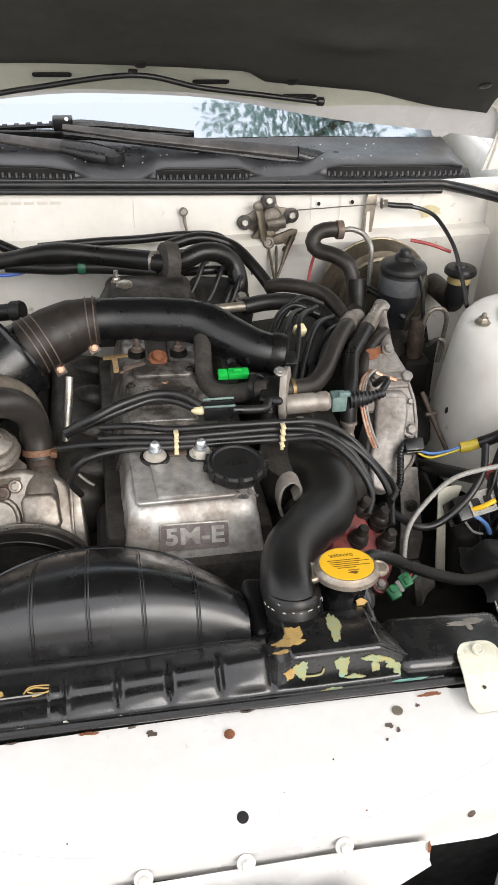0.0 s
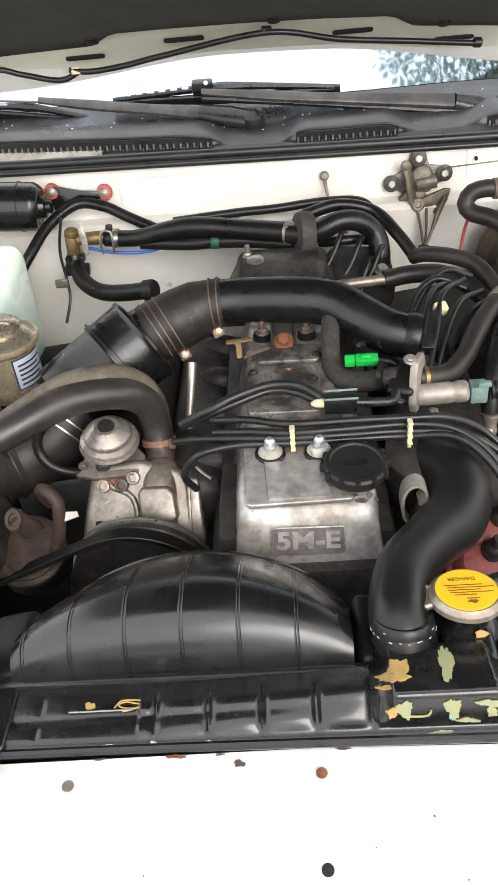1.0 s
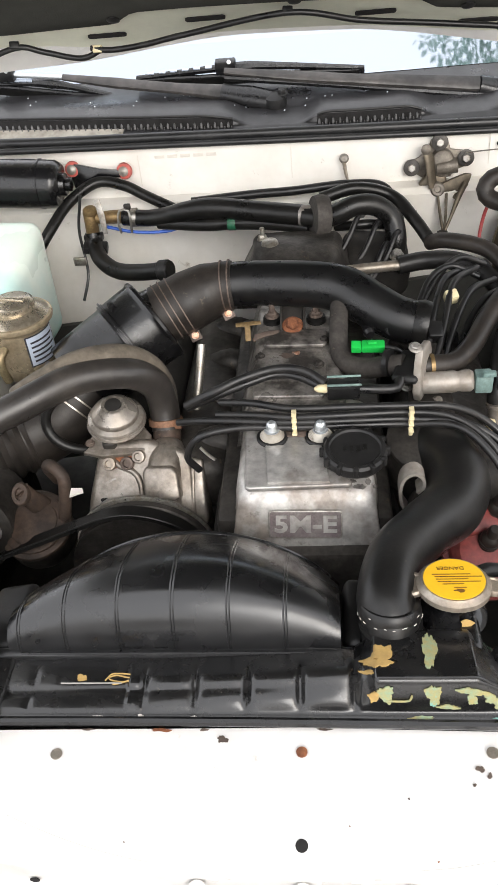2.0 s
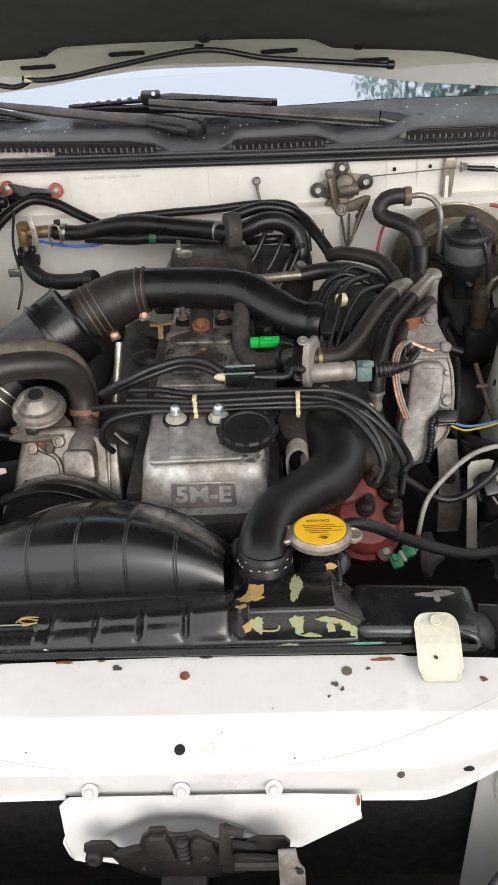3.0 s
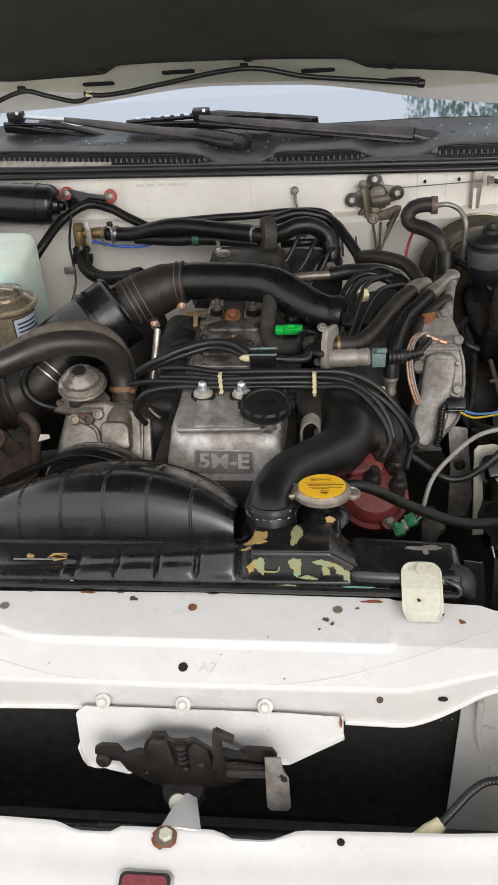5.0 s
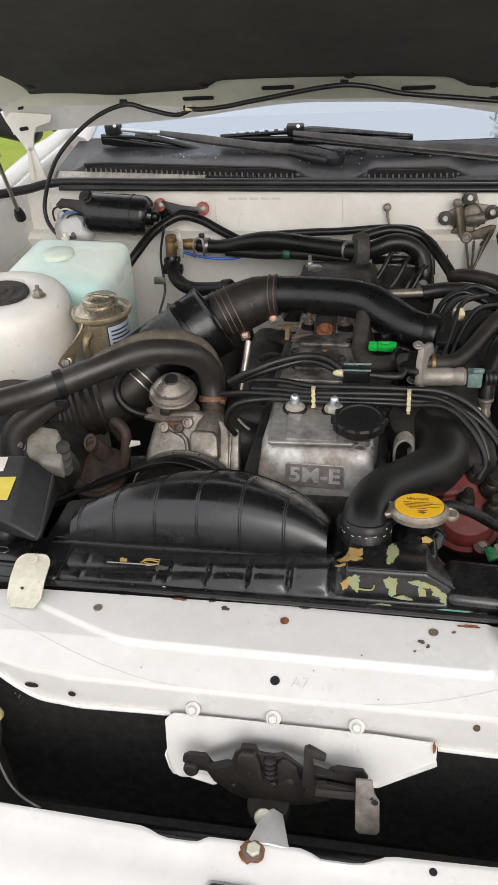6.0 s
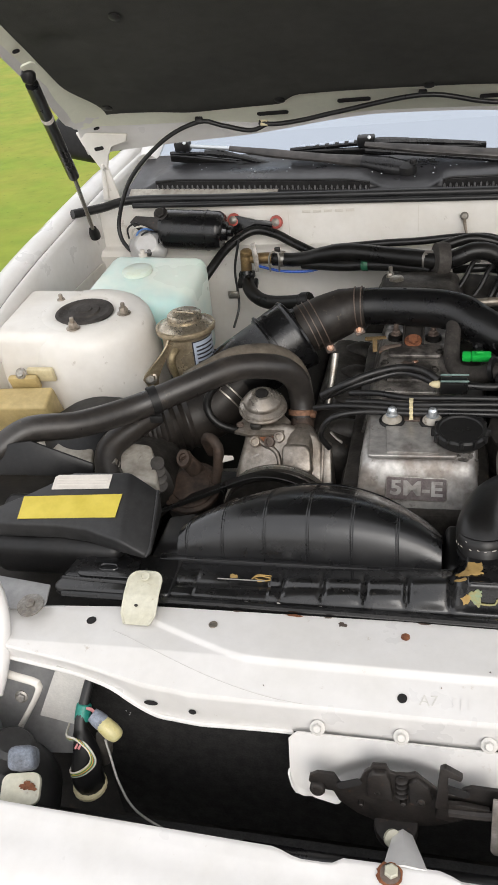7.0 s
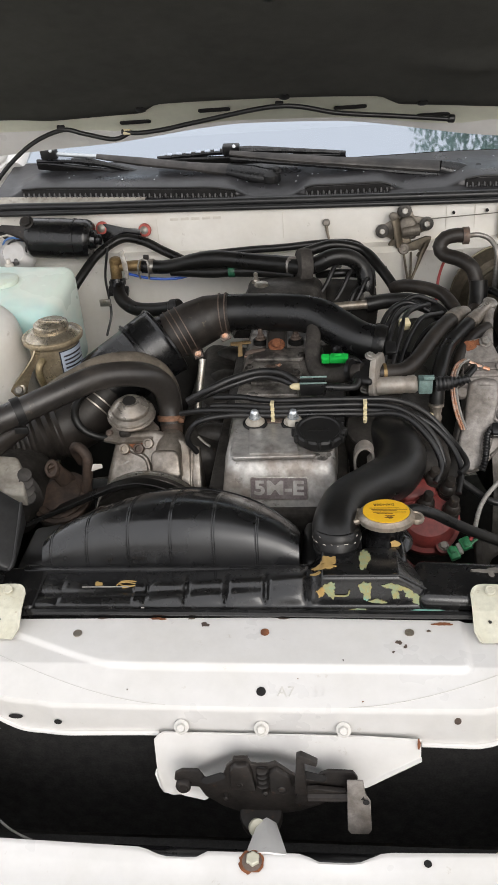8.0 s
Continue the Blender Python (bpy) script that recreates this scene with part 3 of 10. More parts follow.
disc = [(0.0075 * math.cos(k * math.pi / 9), 0.0075 * math.sin(k * math.pi / 9)) for k in range(18)]
for x, y, k in ((0.0, 0.0, 0.70), (-0.379, 0.058, 0.82), (0.367, 0.055, 0.82)):
    mark("hole", x, y, [(a * k, b * k) for a, b in disc], "hole", "round dark hole through the panel")
for x, y in ((-0.224, 0.062), (0.166, 0.067)):
    mark("plug", x, y, [(a * 0.72, b * 0.72) for a, b in disc], "pewter", "small grey round plug", 0.0012)
mark("rust_plug", 0.0, 0.066, [(a * 0.68, b * 0.68) for a, b in disc], "rust", "rusty round plug", 0.0012)
for i, (x, y, r, sx, sy, m) in enumerate((
        (-0.072, 0.078, 0.006, 1.4, 0.8, "grime"), (0.153, 0.052, 0.004, 1.3, 1.2, "grime"), (0.160, 0.046, 0.003, 1, 1.4, "grime"),
        (0.146, 0.040, 0.0022, 1, 1, "grime"), (0.188, 0.070, 0.003, 1, 1, "grime"), (0.205, 0.081, 0.008, 2.0, 0.5, "rust"),
        (-0.13, 0.087, 0.006, 2.2, 0.5, "rust"), (0.302, 0.056, 0.005, 1.3, 0.8, "rust"), (0.282, 0.066, 0.0025, 1, 1, "rust"),
        (-0.20, 0.087, 0.004, 2.0, 0.4, "grime"), (0.02, 0.0885, 0.004, 2.4, 0.4, "grime"), (-0.09, 0.0875, 0.003, 2.4, 0.5, "grime"),
        (0.09, 0.03, 0.0013, 1, 1, "grime"), (-0.15, 0.0, 0.0012, 1, 1, "grime"), (0.11, -0.008, 0.0012, 1, 1, "rust"), (0.04, 0.012, 0.001, 1, 1, "rust"))):
    mark("paint_chip", x, y, ragged(r * 0.62, 300 + i, sx, sy, 24), "rustycast" if m == "grime" else m, "flaked chip in the paint")
part("stamped_mark", words("A7", 0.0165, on_slam(0.027, 0.0, 0.0002), 0.0003), "greytape", slam_panel, "faint stamped letters")
for x in (0.052, 0.060, 0.068):
    mark("stamped_bar", x, 0.0, rounded(0.0009, 0.012, 0.0004, 2), "white", "", 0.0004)
# scuffed arcs where another panel once touched
for s in (-1, 1):
    pts = [(s * (0.10 + 0.24 * k / 9) - 0.005, -0.014 + 0.058 * (k / 9) ** 1.5) for k in range(10)]
    part("scuff_line", tube([on_slam(x, y, 0.0002).translation for x, y in pts], 0.00035, 6), "greytape", slam_panel, "thin grey scuff line")
for x, z, k, m in ((-0.283, 0.752, 1.5, "hole"), (-0.232, 0.750, 0.8, "hole"), (0.210, 0.763, 0.65, "rustycast"), (0.276, 0.757, 0.95, "hole")):
    part("face_hole", plate([(a * 0.75 * k, b * 0.5 * (1.4 if m == "rustycast" else 1.0)) for a, b in disc], 0.0006, basis((x, crease(x) - 0.0016, z), (0, -1, 0.0), (1, 0, 0))), m, slam_panel, "small oval hole in the front face" if m == "hole" else "small rusty plug in the front face")
# white bolts given a grey colour that stands in for their shading
for x in (-0.089, 0.0, 0.089):
    part("bolt", bolt((x, crease(x) - 0.0060, 0.7520), (0, -1, 0.75), 0.0052, 0.0070, 1.60), "greytape", slam_panel, "white hexagon bolt coloured grey in place of shading")

# grille opening: header panel below, condenser and dark box behind
HEAD = [(-0.62, -0.118), (-0.43, -0.133), (-0.27, -0.137), (-0.12, -0.141), (-0.098, -0.150), (-0.063, -0.150), (-0.052, -0.143), (0.046, -0.142), (0.06, -0.150), (0.10, -0.150), (0.127, -0.138), (0.28, -0.133), (0.40, -0.124), (0.62, -0.108)]
HFRONT = [(-0.62, -0.134), (-0.43, -0.148), (-0.26, -0.154), (-0.15, -0.159), (0.0, -0.160), (0.13, -0.156), (0.28, -0.147), (0.40, -0.138), (0.62, -0.120)]


def header(u, v):
    x = -0.62 + 1.24 * u
    r, f = lerp(HEAD, x), lerp(HFRONT, x)
    if v < 0.12:
        return Vector((x, r + 0.002, 0.70 - 0.018 * (1 - v / 0.12)))
    if v < 0.35:
        return Vector((x, r + (f - r) * (v - 0.12) / 0.23, 0.70 - 0.004 * (v - 0.12) / 0.23))
    t = (v - 0.35) / 0.65
    return Vector((x, f - 0.16 * t ** 0.75, 0.694 - 0.020 * t - 0.30 * t ** 3))


nose = part("header_panel", sheet(header, 120, 28, 0.0015), "white", body, "white painted nose panel under the latch", 50)
for x, y in ((0.169, -0.146), (0.365, -0.131)):
    part("hole", plate([(a * 0.52, b * 0.52) for a, b in disc], 0.0006, basis((x, y, 0.6985), (0, 0, 1), (1, 0, 0))), "hole", nose, "dark round hole")
emb = part("emblem", plate(rounded(0.056, 0.04, 0.008), 0.006, basis((-0.018, -0.200, 0.686), (0, -0.22, 1), (1, 0, 0)), 0.001), "chrome", body, "small metal framed emblem on the nose")
part("emblem_edge", plate(rounded(0.050, 0.034, 0.006), 0.0008, basis((-0.018, -0.2013, 0.6918), (0, -0.22, 1), (1, 0, 0))), "dark", emb)
part("emblem_enamel", plate(rounded(0.044, 0.028, 0.005), 0.0018, basis((-0.018, -0.2013, 0.6920), (0, -0.22, 1), (1, 0, 0))), "emblem", emb, "dark red enamel field")
part("emblem_bar", plate(rounded(0.024, 0.004, 0.001), 0.001, basis((-0.018, -0.2015, 0.6936), (0, -0.22, 1), (1, 0, 0))), "chrome", emb)

# inner bay
part("lower_crossmember", rbox((1.1, 0.05, 0.06), (0, -0.06, 0.52), 0.01), "condenser", body)
part("lamp_apron", sheet(lambda u, v: Vector((-0.56 + 0.0715 * (1 - ease(0, 1, u)), -0.06 + 0.14 * u, 0.50 + 0.25 * v)), 8, 6, 0.002), "greyplate", body, "painted inner panel beside the lamp")
part("apron_left", sheet(lambda u, v: Vector((-0.745 - 0.006 * v, 0.05 + 1.10 * u, 0.30 + 0.58 * v)), 12, 8, 0.002), "bay", body, "dusty white inner wing")
part("apron_right", sheet(lambda u, v: Vector((0.70 + 0.02 * v, 0.05 + 1.10 * u, 0.30 + 0.66 * v)), 12, 8, 0.002), "bay", body, "dusty white inner wing")
part("undertray", rbox((1.4, 1.3, 0.02), (0, 0.5, 0.28), 0.004), "dark", body)
part("front_closing_panel", rbox((1.3, 0.01, 0.30), (0, -0.125, 0.50), 0.002), "condenser", body)


def rail(s):
    """The wing's top: gutter, seam, crown and outer side."""
    prof = [(0.742, -0.16), (0.744, -0.016), (0.750, -0.004), (0.757, -0.002), (0.7595, -0.007), (0.762, 0.003), (0.776, 0.013), (0.792, 0.014), (0.812, 0.004), (0.832, -0.03), (0.848, -0.10), (0.860, -0.25), (0.865, -0.42)]

    def f(u, v):
        y = 0.02 + 1.55 * u
        k = v * (len(prof) - 1)
        i = min(int(k), len(prof) - 2)
        a = k - i
        x = prof[i][0] * (1 - a) + prof[i + 1][0] * a
        h = prof[i][1] * (1 - a) + prof[i + 1][1] * a
        zt = lerp([(0.0, 0.845), (0.35, 0.905), (0.6, 0.945), (0.72, 0.966), (0.85, 0.984), (1.05, 1.005), (1.3, 1.03), (1.6, 1.05)], y)
        return Vector((s * (x + 0.012 * math.sin(y * 1.8)), y, zt + h))
    return sheet(f, 40, 33, 0.0015)


part("wing_left", rail(-1), "white", body, "white front wing with a dark panel seam", 45)
part("wing_seam", tube([(-(0.7592 + 0.012 * math.sin(y * 1.8)), y, lerp([(0.0, 0.845), (0.35, 0.905), (0.6, 0.945), (0.72, 0.966), (0.85, 0.984), (1.05, 1.005), (1.3, 1.03), (1.6, 1.05)], y) - 0.0055) for y in (0.35, 0.45, 0.55, 0.65, 0.75, 0.85, 0.95, 1.05, 1.15, 1.25)], 0.0016, 6), "dark", body, "dark seam along the wing")
part("splash_panel", sheet(lambda u, v: Vector((-0.745 + 0.31 * u, 0.10 + 0.34 * v, 0.742 - 0.02 * u + 0.015 * math.sin(v * 3))), 8, 8, 0.003), "dark", body, "dark dirty splash panel under the snorkel")
part("wing_right", rail(1), "white", body, "white front wing", 45)


def tower(cx, cy, top, s):
    k = 1.0 if s < 0 else 1.06
    prof = [(0.045, -0.004), (0.056, -0.003), (0.062, 0.001), (0.080, 0.0), (0.098, -0.004), (0.108, -0.010), (0.115, -0.020), (0.119, -0.034), (0.123, -0.06), (0.128, -0.10), (0.136, -0.17), (0.15, -0.26)]
    return lathe([(r * k, h) for r, h in prof], (cx, cy, top), (0.05 * -s, -0.06, 1), 48)


tl = part("strut_tower_left", tower(-0.606, 0.690, 0.938, -1), "bay", body, "dusty white domed suspension tower")
part("strut_rubber", lathe([(0.054, -0.001), (0.0535, 0.0025), (0.049, 0.0042), (0.045, 0.0040), (0.042, 0.0022), (0.030, 0.0028), (0.0275, 0.0055), (0.016, 0.0062), (0.0145, 0.0085), (0.001, 0.0088)], (-0.608, 0.680, 0.937), (0.04, -0.06, 1), 40), "dustrubber", tl, "black rubber strut top")
for x, y in ((-0.674, 0.728), (-0.531, 0.680), (-0.604, 0.616)):
    part("stud_nut", bolt((x, y, 0.9345), (0.04, -0.06, 1), 0.0085, 0.012, 1.5, lathe([(0.004, 0), (0.004, 0.020), (0.003, 0.021)], (x, y, 0.9345), (0.04, -0.06, 1), 12)), "pewter", tl, "dull plated nut and stud")
part("tower_shelf", rbox((0.185, 0.196, 0.30), basis((-0.672, 0.694, 0.790), (0.05, -0.06, 1), (1, 0.03, -0.05)), 0.018, 5), "bay", tl, "sloping shelf beside the tower", 60)
tr = part("strut_tower_right", tower(0.592, 0.664, 0.914, 1), "bay", body, "dusty white domed suspension tower")
for x, y in ((0.500, 0.672), (0.66, 0.64)):
    part("stud_nut", bolt((x, y, 0.909), (-0.04, -0.06, 1), 0.0085, 0.010, 1.5, lathe([(0.004, 0), (0.004, 0.016), (0.003, 0.017)], (x, y, 0.909), (0, -0.06, 1), 12)), "pewter", tr)
part("strut_rubber", lathe([(0.062, 0), (0.060, 0.006), (0.050, 0.010), (0.034, 0.010), (0.001, 0.013)], (0.590, 0.662, 0.914), (0, -0.06, 1), 30), "dustrubber", tr)
part("hole", plate([(a * 0.4, b * 0.8) for a, b in disc], 0.0008, basis((0.4475, 0.632, 0.775), (-1, -0.4, 0.1), (0, 1, 0))), "hole", tr)


def wall(u, v):
    x = -0.76 + 1.52 * u
    prof = [(1.09, 0.30), (1.095, 0.86), (1.088, 0.893), (1.10, 0.902), (1.126, 0.905), (1.128, 0.93), (1.133, 0.985), (1.150, 0.992), (1.175, 0.985), (1.19, 0.97)]
    k = v * (len(prof) - 1)
    i = min(int(k), len(prof) - 2)
    a = k - i
    y, z = (prof[i][j] * (1 - a) + prof[i + 1][j] * a for j in (0, 1))
    tilt = 0.012 * ease(0.3, -0.7, x) if z > 0.95 else 0
    return Vector((x, y + 0.06 * x * x - 0.004, z + tilt))


fire = part("firewall", sheet(wall, 60, 45, 0.002), "bay", body, "dusty white bulkhead with a pressed ledge", 45)
for x in (-0.30, -0.02, 0.33, 0.39):
    part("panel_seam", rbox((0.0015, 0.001, 0.07), (x, 1.124 + 0.06 * x * x, 0.945), 0.0003), "faint", fire)
for x, z in ((0.345, 0.960), (0.415, 0.961)):
    part("hole", plate([(a * 0.4, b * 0.5) for a, b in disc], 0.003, basis((x, 1.1235 + 0.06 * x * x, z), (0, -1, 0.05), (1, 0, 0))), "hole", fire)
for k in range(5):
    part("faint_print_bar", rbox((0.018, 0.0006, 0.006), (-0.26 + 0.024 * k, 1.1262 + 0.06 * (-0.26 + 0.024 * k) ** 2, 0.975), 0.0002), "faint", fire)
part("worn_sticker", plate(blob(0.016, 12, 0.3, 7, 1.6, 0.8), 0.0008, basis((0.585, 1.143, 0.935), (0, -1, 0.05), (1, 0, 0))), "cream_pl", fire, "torn yellowed sticker")

# dark sheet added over the white lower bulkhead in place of its shade
part("sound_pad", sheet(lambda u, v: Vector((-0.62 + 1.24 * u, 1.074 + 0.008 * math.sin(u * 17) * math.sin(v * 5), 0.32 + (0.34 + 0.08 * ease(0.04, 0.10, -0.62 + 1.24 * u) * ease(0.42, 0.34, -0.62 + 1.24 * u)) * v + 0.02 * math.sin(u * 9))), 40, 14, 0.012), "felt", fire, "dark sheet added for the shade low on the bulkhead", 60)

# weather strip, cowl, windscreen
part("weather_strip", tube([(-0.767, 1.045, 1.016), (-0.72, 1.10, 1.012), (-0.655, 1.145, 1.014), (-0.45, 1.140, 1.010), (-0.27, 1.137, 1.007), (0.1, 1.136, 0.999), (0.437, 1.142, 0.991), (0.577, 1.147, 0.989), (0.628, 1.145, 0.984), (0.71, 1.10, 0.973), (0.76, 1.03, 0.968)], 0.0115, 14, squash=0.85), "rubberseal", body, "black rubber weather strip along the bulkhead")
part("weather_strip_lip", tube([(-0.655, 1.128, 1.006), (-0.27, 1.122, 0.999), (0.1, 1.121, 0.991), (0.437, 1.127, 0.983), (0.60, 1.132, 0.980)], 0.006, 10), "rubberseal", body)


def vents(x):
    """Where the cowl rises to its air inlets, 0 to 1."""
    return ease(-0.66, -0.61, x) * ease(-0.09, -0.15, x) + ease(-0.005, 0.045, x) * ease(0.25, 0.185, x) + ease(0.33, 0.40, x) * ease(0.72, 0.66, x)


def cowl_z(x, y):
    yy = y - 0.10 * x * x
    base = lerp([(1.15, 0.985), (1.180, 0.999), (1.22, 1.007), (1.36, 1.032)], yy) + 0.020 * ease(0.2, -0.7, x) - 0.012 * ease(0.3, 0.7, x)
    return base + 0.017 * vents(x) * ease(1.1795, 1.1845, yy) * ease(1.34, 1.20, yy)


def cowl(u, v):
    x = -0.70 + 1.40 * u
    y = 1.15 + 0.21 * (0.16 * v / 0.5 if v < 0.5 else 0.16 + 0.84 * (v - 0.5) / 0.5) + 0.10 * x * x
    return Vector((x, y, cowl_z(x, y)))


cw = part("cowl_panel", sheet(cowl, 160, 48, 0.002), "cowl", body, "weathered black plastic cowl panel with rain drops", 50)
ZONES = ((-0.625, -0.125), (0.028, 0.215), (0.375, 0.68))
for x0, x1 in ZONES:
    # black sheet over the inlet's face, painting in the shade of its mouth
    part("vent_mouth", sheet(lambda u, v, x0=x0, x1=x1: Vector((x0 + (x1 - x0) * u, 1.1783 + 0.0045 * v + 0.10 * (x0 + (x1 - x0) * u) ** 2, cowl_z(x0 + (x1 - x0) * u, 1.178 + 0.10 * (x0 + (x1 - x0) * u) ** 2) + 0.001 + 0.0150 * v * vents(x0 + (x1 - x0) * u))), 40, 3, 0.0006), "hole", cw, "black sheet for the shade in the air inlet")
    part("vent_lip", tube([(x, 1.1815 + 0.10 * x * x, cowl_z(x, 1.186 + 0.10 * x * x) + 0.0008) for x in [x0 + (x1 - x0) * k / 9 for k in range(10)]], 0.0026, 8), "matteblack", cw, "moulded lip over the inlet")
bm = bmesh.new()
for x0, x1 in ZONES:
    x = x0 + 0.004
    while x < x1:
        y = 1.1765 + 0.10 * x * x
        z = cowl_z(x, y)
        lathe([(0.0024, 0.0), (0.0022, 0.007), (0.0012, 0.0095), (0.0003, 0.0100)], (x, y, z), (0, 0.25, 1), 7, bm)
        rbox((0.0016, 0.003, 0.004), (x + 0.006, y - 0.004, z + 0.002), 0, bm=bm)
        x += 0.0125
part("peg_strip", bm, "pegs", cw, "row of small pale grey pegs in the inlet", kind="stuff")
part("scuttle_strip", sheet(lambda u, v: Vector((-0.69 + 0.36 * u, 1.153 + 0.022 * v + 0.10 * (-0.69 + 0.36 * u) ** 2, cowl_z(-0.69 + 0.36 * u, 1.153 + 0.022 * v + 0.10 * (-0.69 + 0.36 * u) ** 2) + 0.003)), 24, 4, 0.001), "dustcream", body, "dusty pale strip before the inlet")
rnd = random.Random(4)
bm = bmesh.new()
for k in range(36):
    x, y = rnd.uniform(-0.6, 0.6), rnd.uniform(1.22, 1.34)
    y += 0.10 * x * x
    lathe([(0.0017, 0), (0.0014, 0.001), (0.0004, 0.0014)], (x, y, cowl_z(x, y)), (0, -0.2, 1), 8, bm)
part("rain_drops", bm, "bright", cw, "scattered rain drops", kind="stuff")


def screen(u, v):
    x = -0.70 + 1.40 * u
    return Vector((x * (1 - 0.1 * v), 1.362 + 0.10 * x * x + 0.72 * v, cowl_z(x, 1.36 + 0.10 * x * x) + 0.001 + 0.42 * v - 0.03 * v * v))


wsn = part("windscreen", sheet(screen, 40, 20, 0.0), "glass", body, "sloping windscreen reflecting a pale sky", 60)
wsn.visible_shadow = False
part("dashboard", sheet(lambda u, v: Vector((-0.66 + 1.32 * u, 1.42 + 0.50 * v, 1.0 + 0.02 * math.sin(v * 3) - 0.3 * max(0, v - 0.9))), 10, 12, 0.01), "dark", body, "dark dashboard top")
part("cabin_floor", rbox((1.4, 1.6, 0.02), (0, 2.3, 0.5), 0.004), "dark", body)
part("cabin_back", rbox((1.4, 0.05, 0.9), (0, 2.9, 0.95), 0.01), "dark", body)
part("roof", sheet(lambda u, v: Vector((-0.63 + 1.26 * u, 2.06 + 1.0 * v, 1.455 + 0.02 * math.sin(u * math.pi))), 10, 6, 0.01), "white", body)
for s in (-1, 1):
    part("screen_pillar", tube([(s * 0.70, 1.40, 1.04), (s * 0.66, 1.75, 1.26), (s * 0.625, 2.08, 1.45)], 0.028, 12), "white", body)
    part("cabin_side", rbox((0.02, 1.7, 0.6), (s * 0.80, 2.2, 0.75), 0.004), "white", body)

# door mirror beyond the wing
mir = thing("door_mirror", "black plastic door mirror on the car's side", "mirror", (-1.0, 1.60, 0.95))
part("mirror_shell", rbox((0.15, 0.08, 0.11), basis((-0.960, 1.60, 1.070), (0.25, 0.1, 1), (1, 0, -0.25)), 0.03, 4), "matteblack", mir)
part("mirror_foot", tube([(-0.80, 1.62, 1.03), (-0.85, 1.61, 1.05), (-0.90, 1.60, 1.07)], 0.02, 10), "matteblack", mir)

# ---- bonnet, raised ----
hood = thing("hood", "raised white car bonnet with charcoal felt liner underneath", "car hood", (0, 1.15, 1.15))


def hood_z(x, y):
    """The underside of the bonnet."""
    z = 1.417 + (0.756 - y) * 0.6075 - 0.033 * x
    z -= 0.010 * ease(1.09, 1.13, y) * ease(0.08, 0.42, abs(x)) + 0.014 * ease(1.142, 1.168, y) * ease(0.08, 0.42, abs(x))
    return z - 0.065 * x * x


def half(y):
    return lerp([(0.0, 0.65), (0.5, 0.68), (0.75, 0.698), (0.95, 0.710), (1.1, 0.734), (1.18, 0.742)], y)


def under(u, v):
    y = 0.02 + (1.180 - 0.02 - 0.035 * (2 * u - 1) ** 2) * v
    h = half(y)
    x = -h + 2 * h * u
    drop = -0.022 * ease(0.955, 1.0, abs(2 * u - 1)) * ease(1.15, 1.03, y)
    return Vector((x, y, hood_z(x, y) + drop))


part("inner_frame", sheet(under, 60, 60, 0.0), "hoodwhite", hood, "cream painted inner frame of the bonnet", 60)


def over(u, v):
    y = 0.0 + 1.184 * v
    h = half(y) + 0.006
    x = -h + 2 * h * u
    return Vector((x, y - 0.035 * (2 * u - 1) ** 2 * v, hood_z(x, y) + 0.028 - 0.045 * ease(0.95, 1.0, abs(2 * u - 1)) * ease(1.17, 1.05, y) - 0.03 * ease(0.97, 1.0, v)))


part("outer_skin", sheet(over, 60, 60, 0.002), "white", hood, "white painted outer skin", 60)


def liner_y(x):
    return 1.074 + 0.030 * ease(0.205, 0.25, abs(x + 0.035)) - 0.03 * ease(0.45, 0.62, -x) + 0.018 * ease(0.38, 0.55, x)


def liner(u, v):
    x0 = 2 * u - 1
    y1 = liner_y(x0 * 0.63)
    y = 0.06 + (y1 - 0.06) * v
    x = x0 * (half(y) - 0.024 - 0.05 * ease(0.94, 1.06, y))
    edge = min(ease(0, 0.03, 1 - abs(x0)), ease(0, 0.025, 1 - v), ease(0, 0.03, v))
    pad = 0.006 + 0.010 * edge
    for cx, cy, rx, ry, d in ((-0.40, 0.72, 0.05, 0.16, 0.010), (0.40, 0.72, 0.05, 0.16, 0.010), (0.0, 0.62, 0.16, 0.05, 0.008), (-0.18, 0.80, 0.03, 0.12, 0.007), (0.20, 0.80, 0.03, 0.12, 0.007), (0.33, 0.93, 0.07, 0.025, -0.012), (-0.52, 0.62, 0.10, 0.05, 0.012), (-0.60, 0.80, 0.03, 0.02, 0.014), (-0.62, 0.60, 0.05, 0.03, 0.012)):
        pad -= d * math.exp(-((x - cx) / rx) ** 2 - ((y - cy) / ry) ** 2)
    pad += 0.0018 * noise.noise(Vector((x * 9, y * 9, 0)))
    return Vector((x, y, hood_z(x, y) - pad))


felt = part("felt_liner", sheet(liner, 90, 70, 0.0), "felt", hood, "charcoal felt sound liner", 60)
for x, y in ((-0.632, 1.026), (-0.479, 0.752), (-0.287, 1.068), (0.0, 1.045), (0.265, 1.075), (0.60, 1.02), (0.45, 0.752), (0.0, 0.74)):
    part("liner_clip", lathe([(0.013, 0), (0.013, 0.002), (0.006, 0.004), (0.0005, 0.0045)], (x, y, hood_z(x, y) - 0.0165), (0, -0.48, -0.87), 18, None, 0.8), "matteblack", felt, "round black push clip")
for x, y in ((-0.316, 1.132), (-0.147, 1.116), (0.127, 1.122), (0.294, 1.140)):
    part("slot", plate(rounded(0.066, 0.012, 0.0055), 0.002, basis((x, y, hood_z(x, y) - 0.003), (0, -0.62, -0.78), (1, 0, 0))), "hole", hood, "dark slot in the frame")
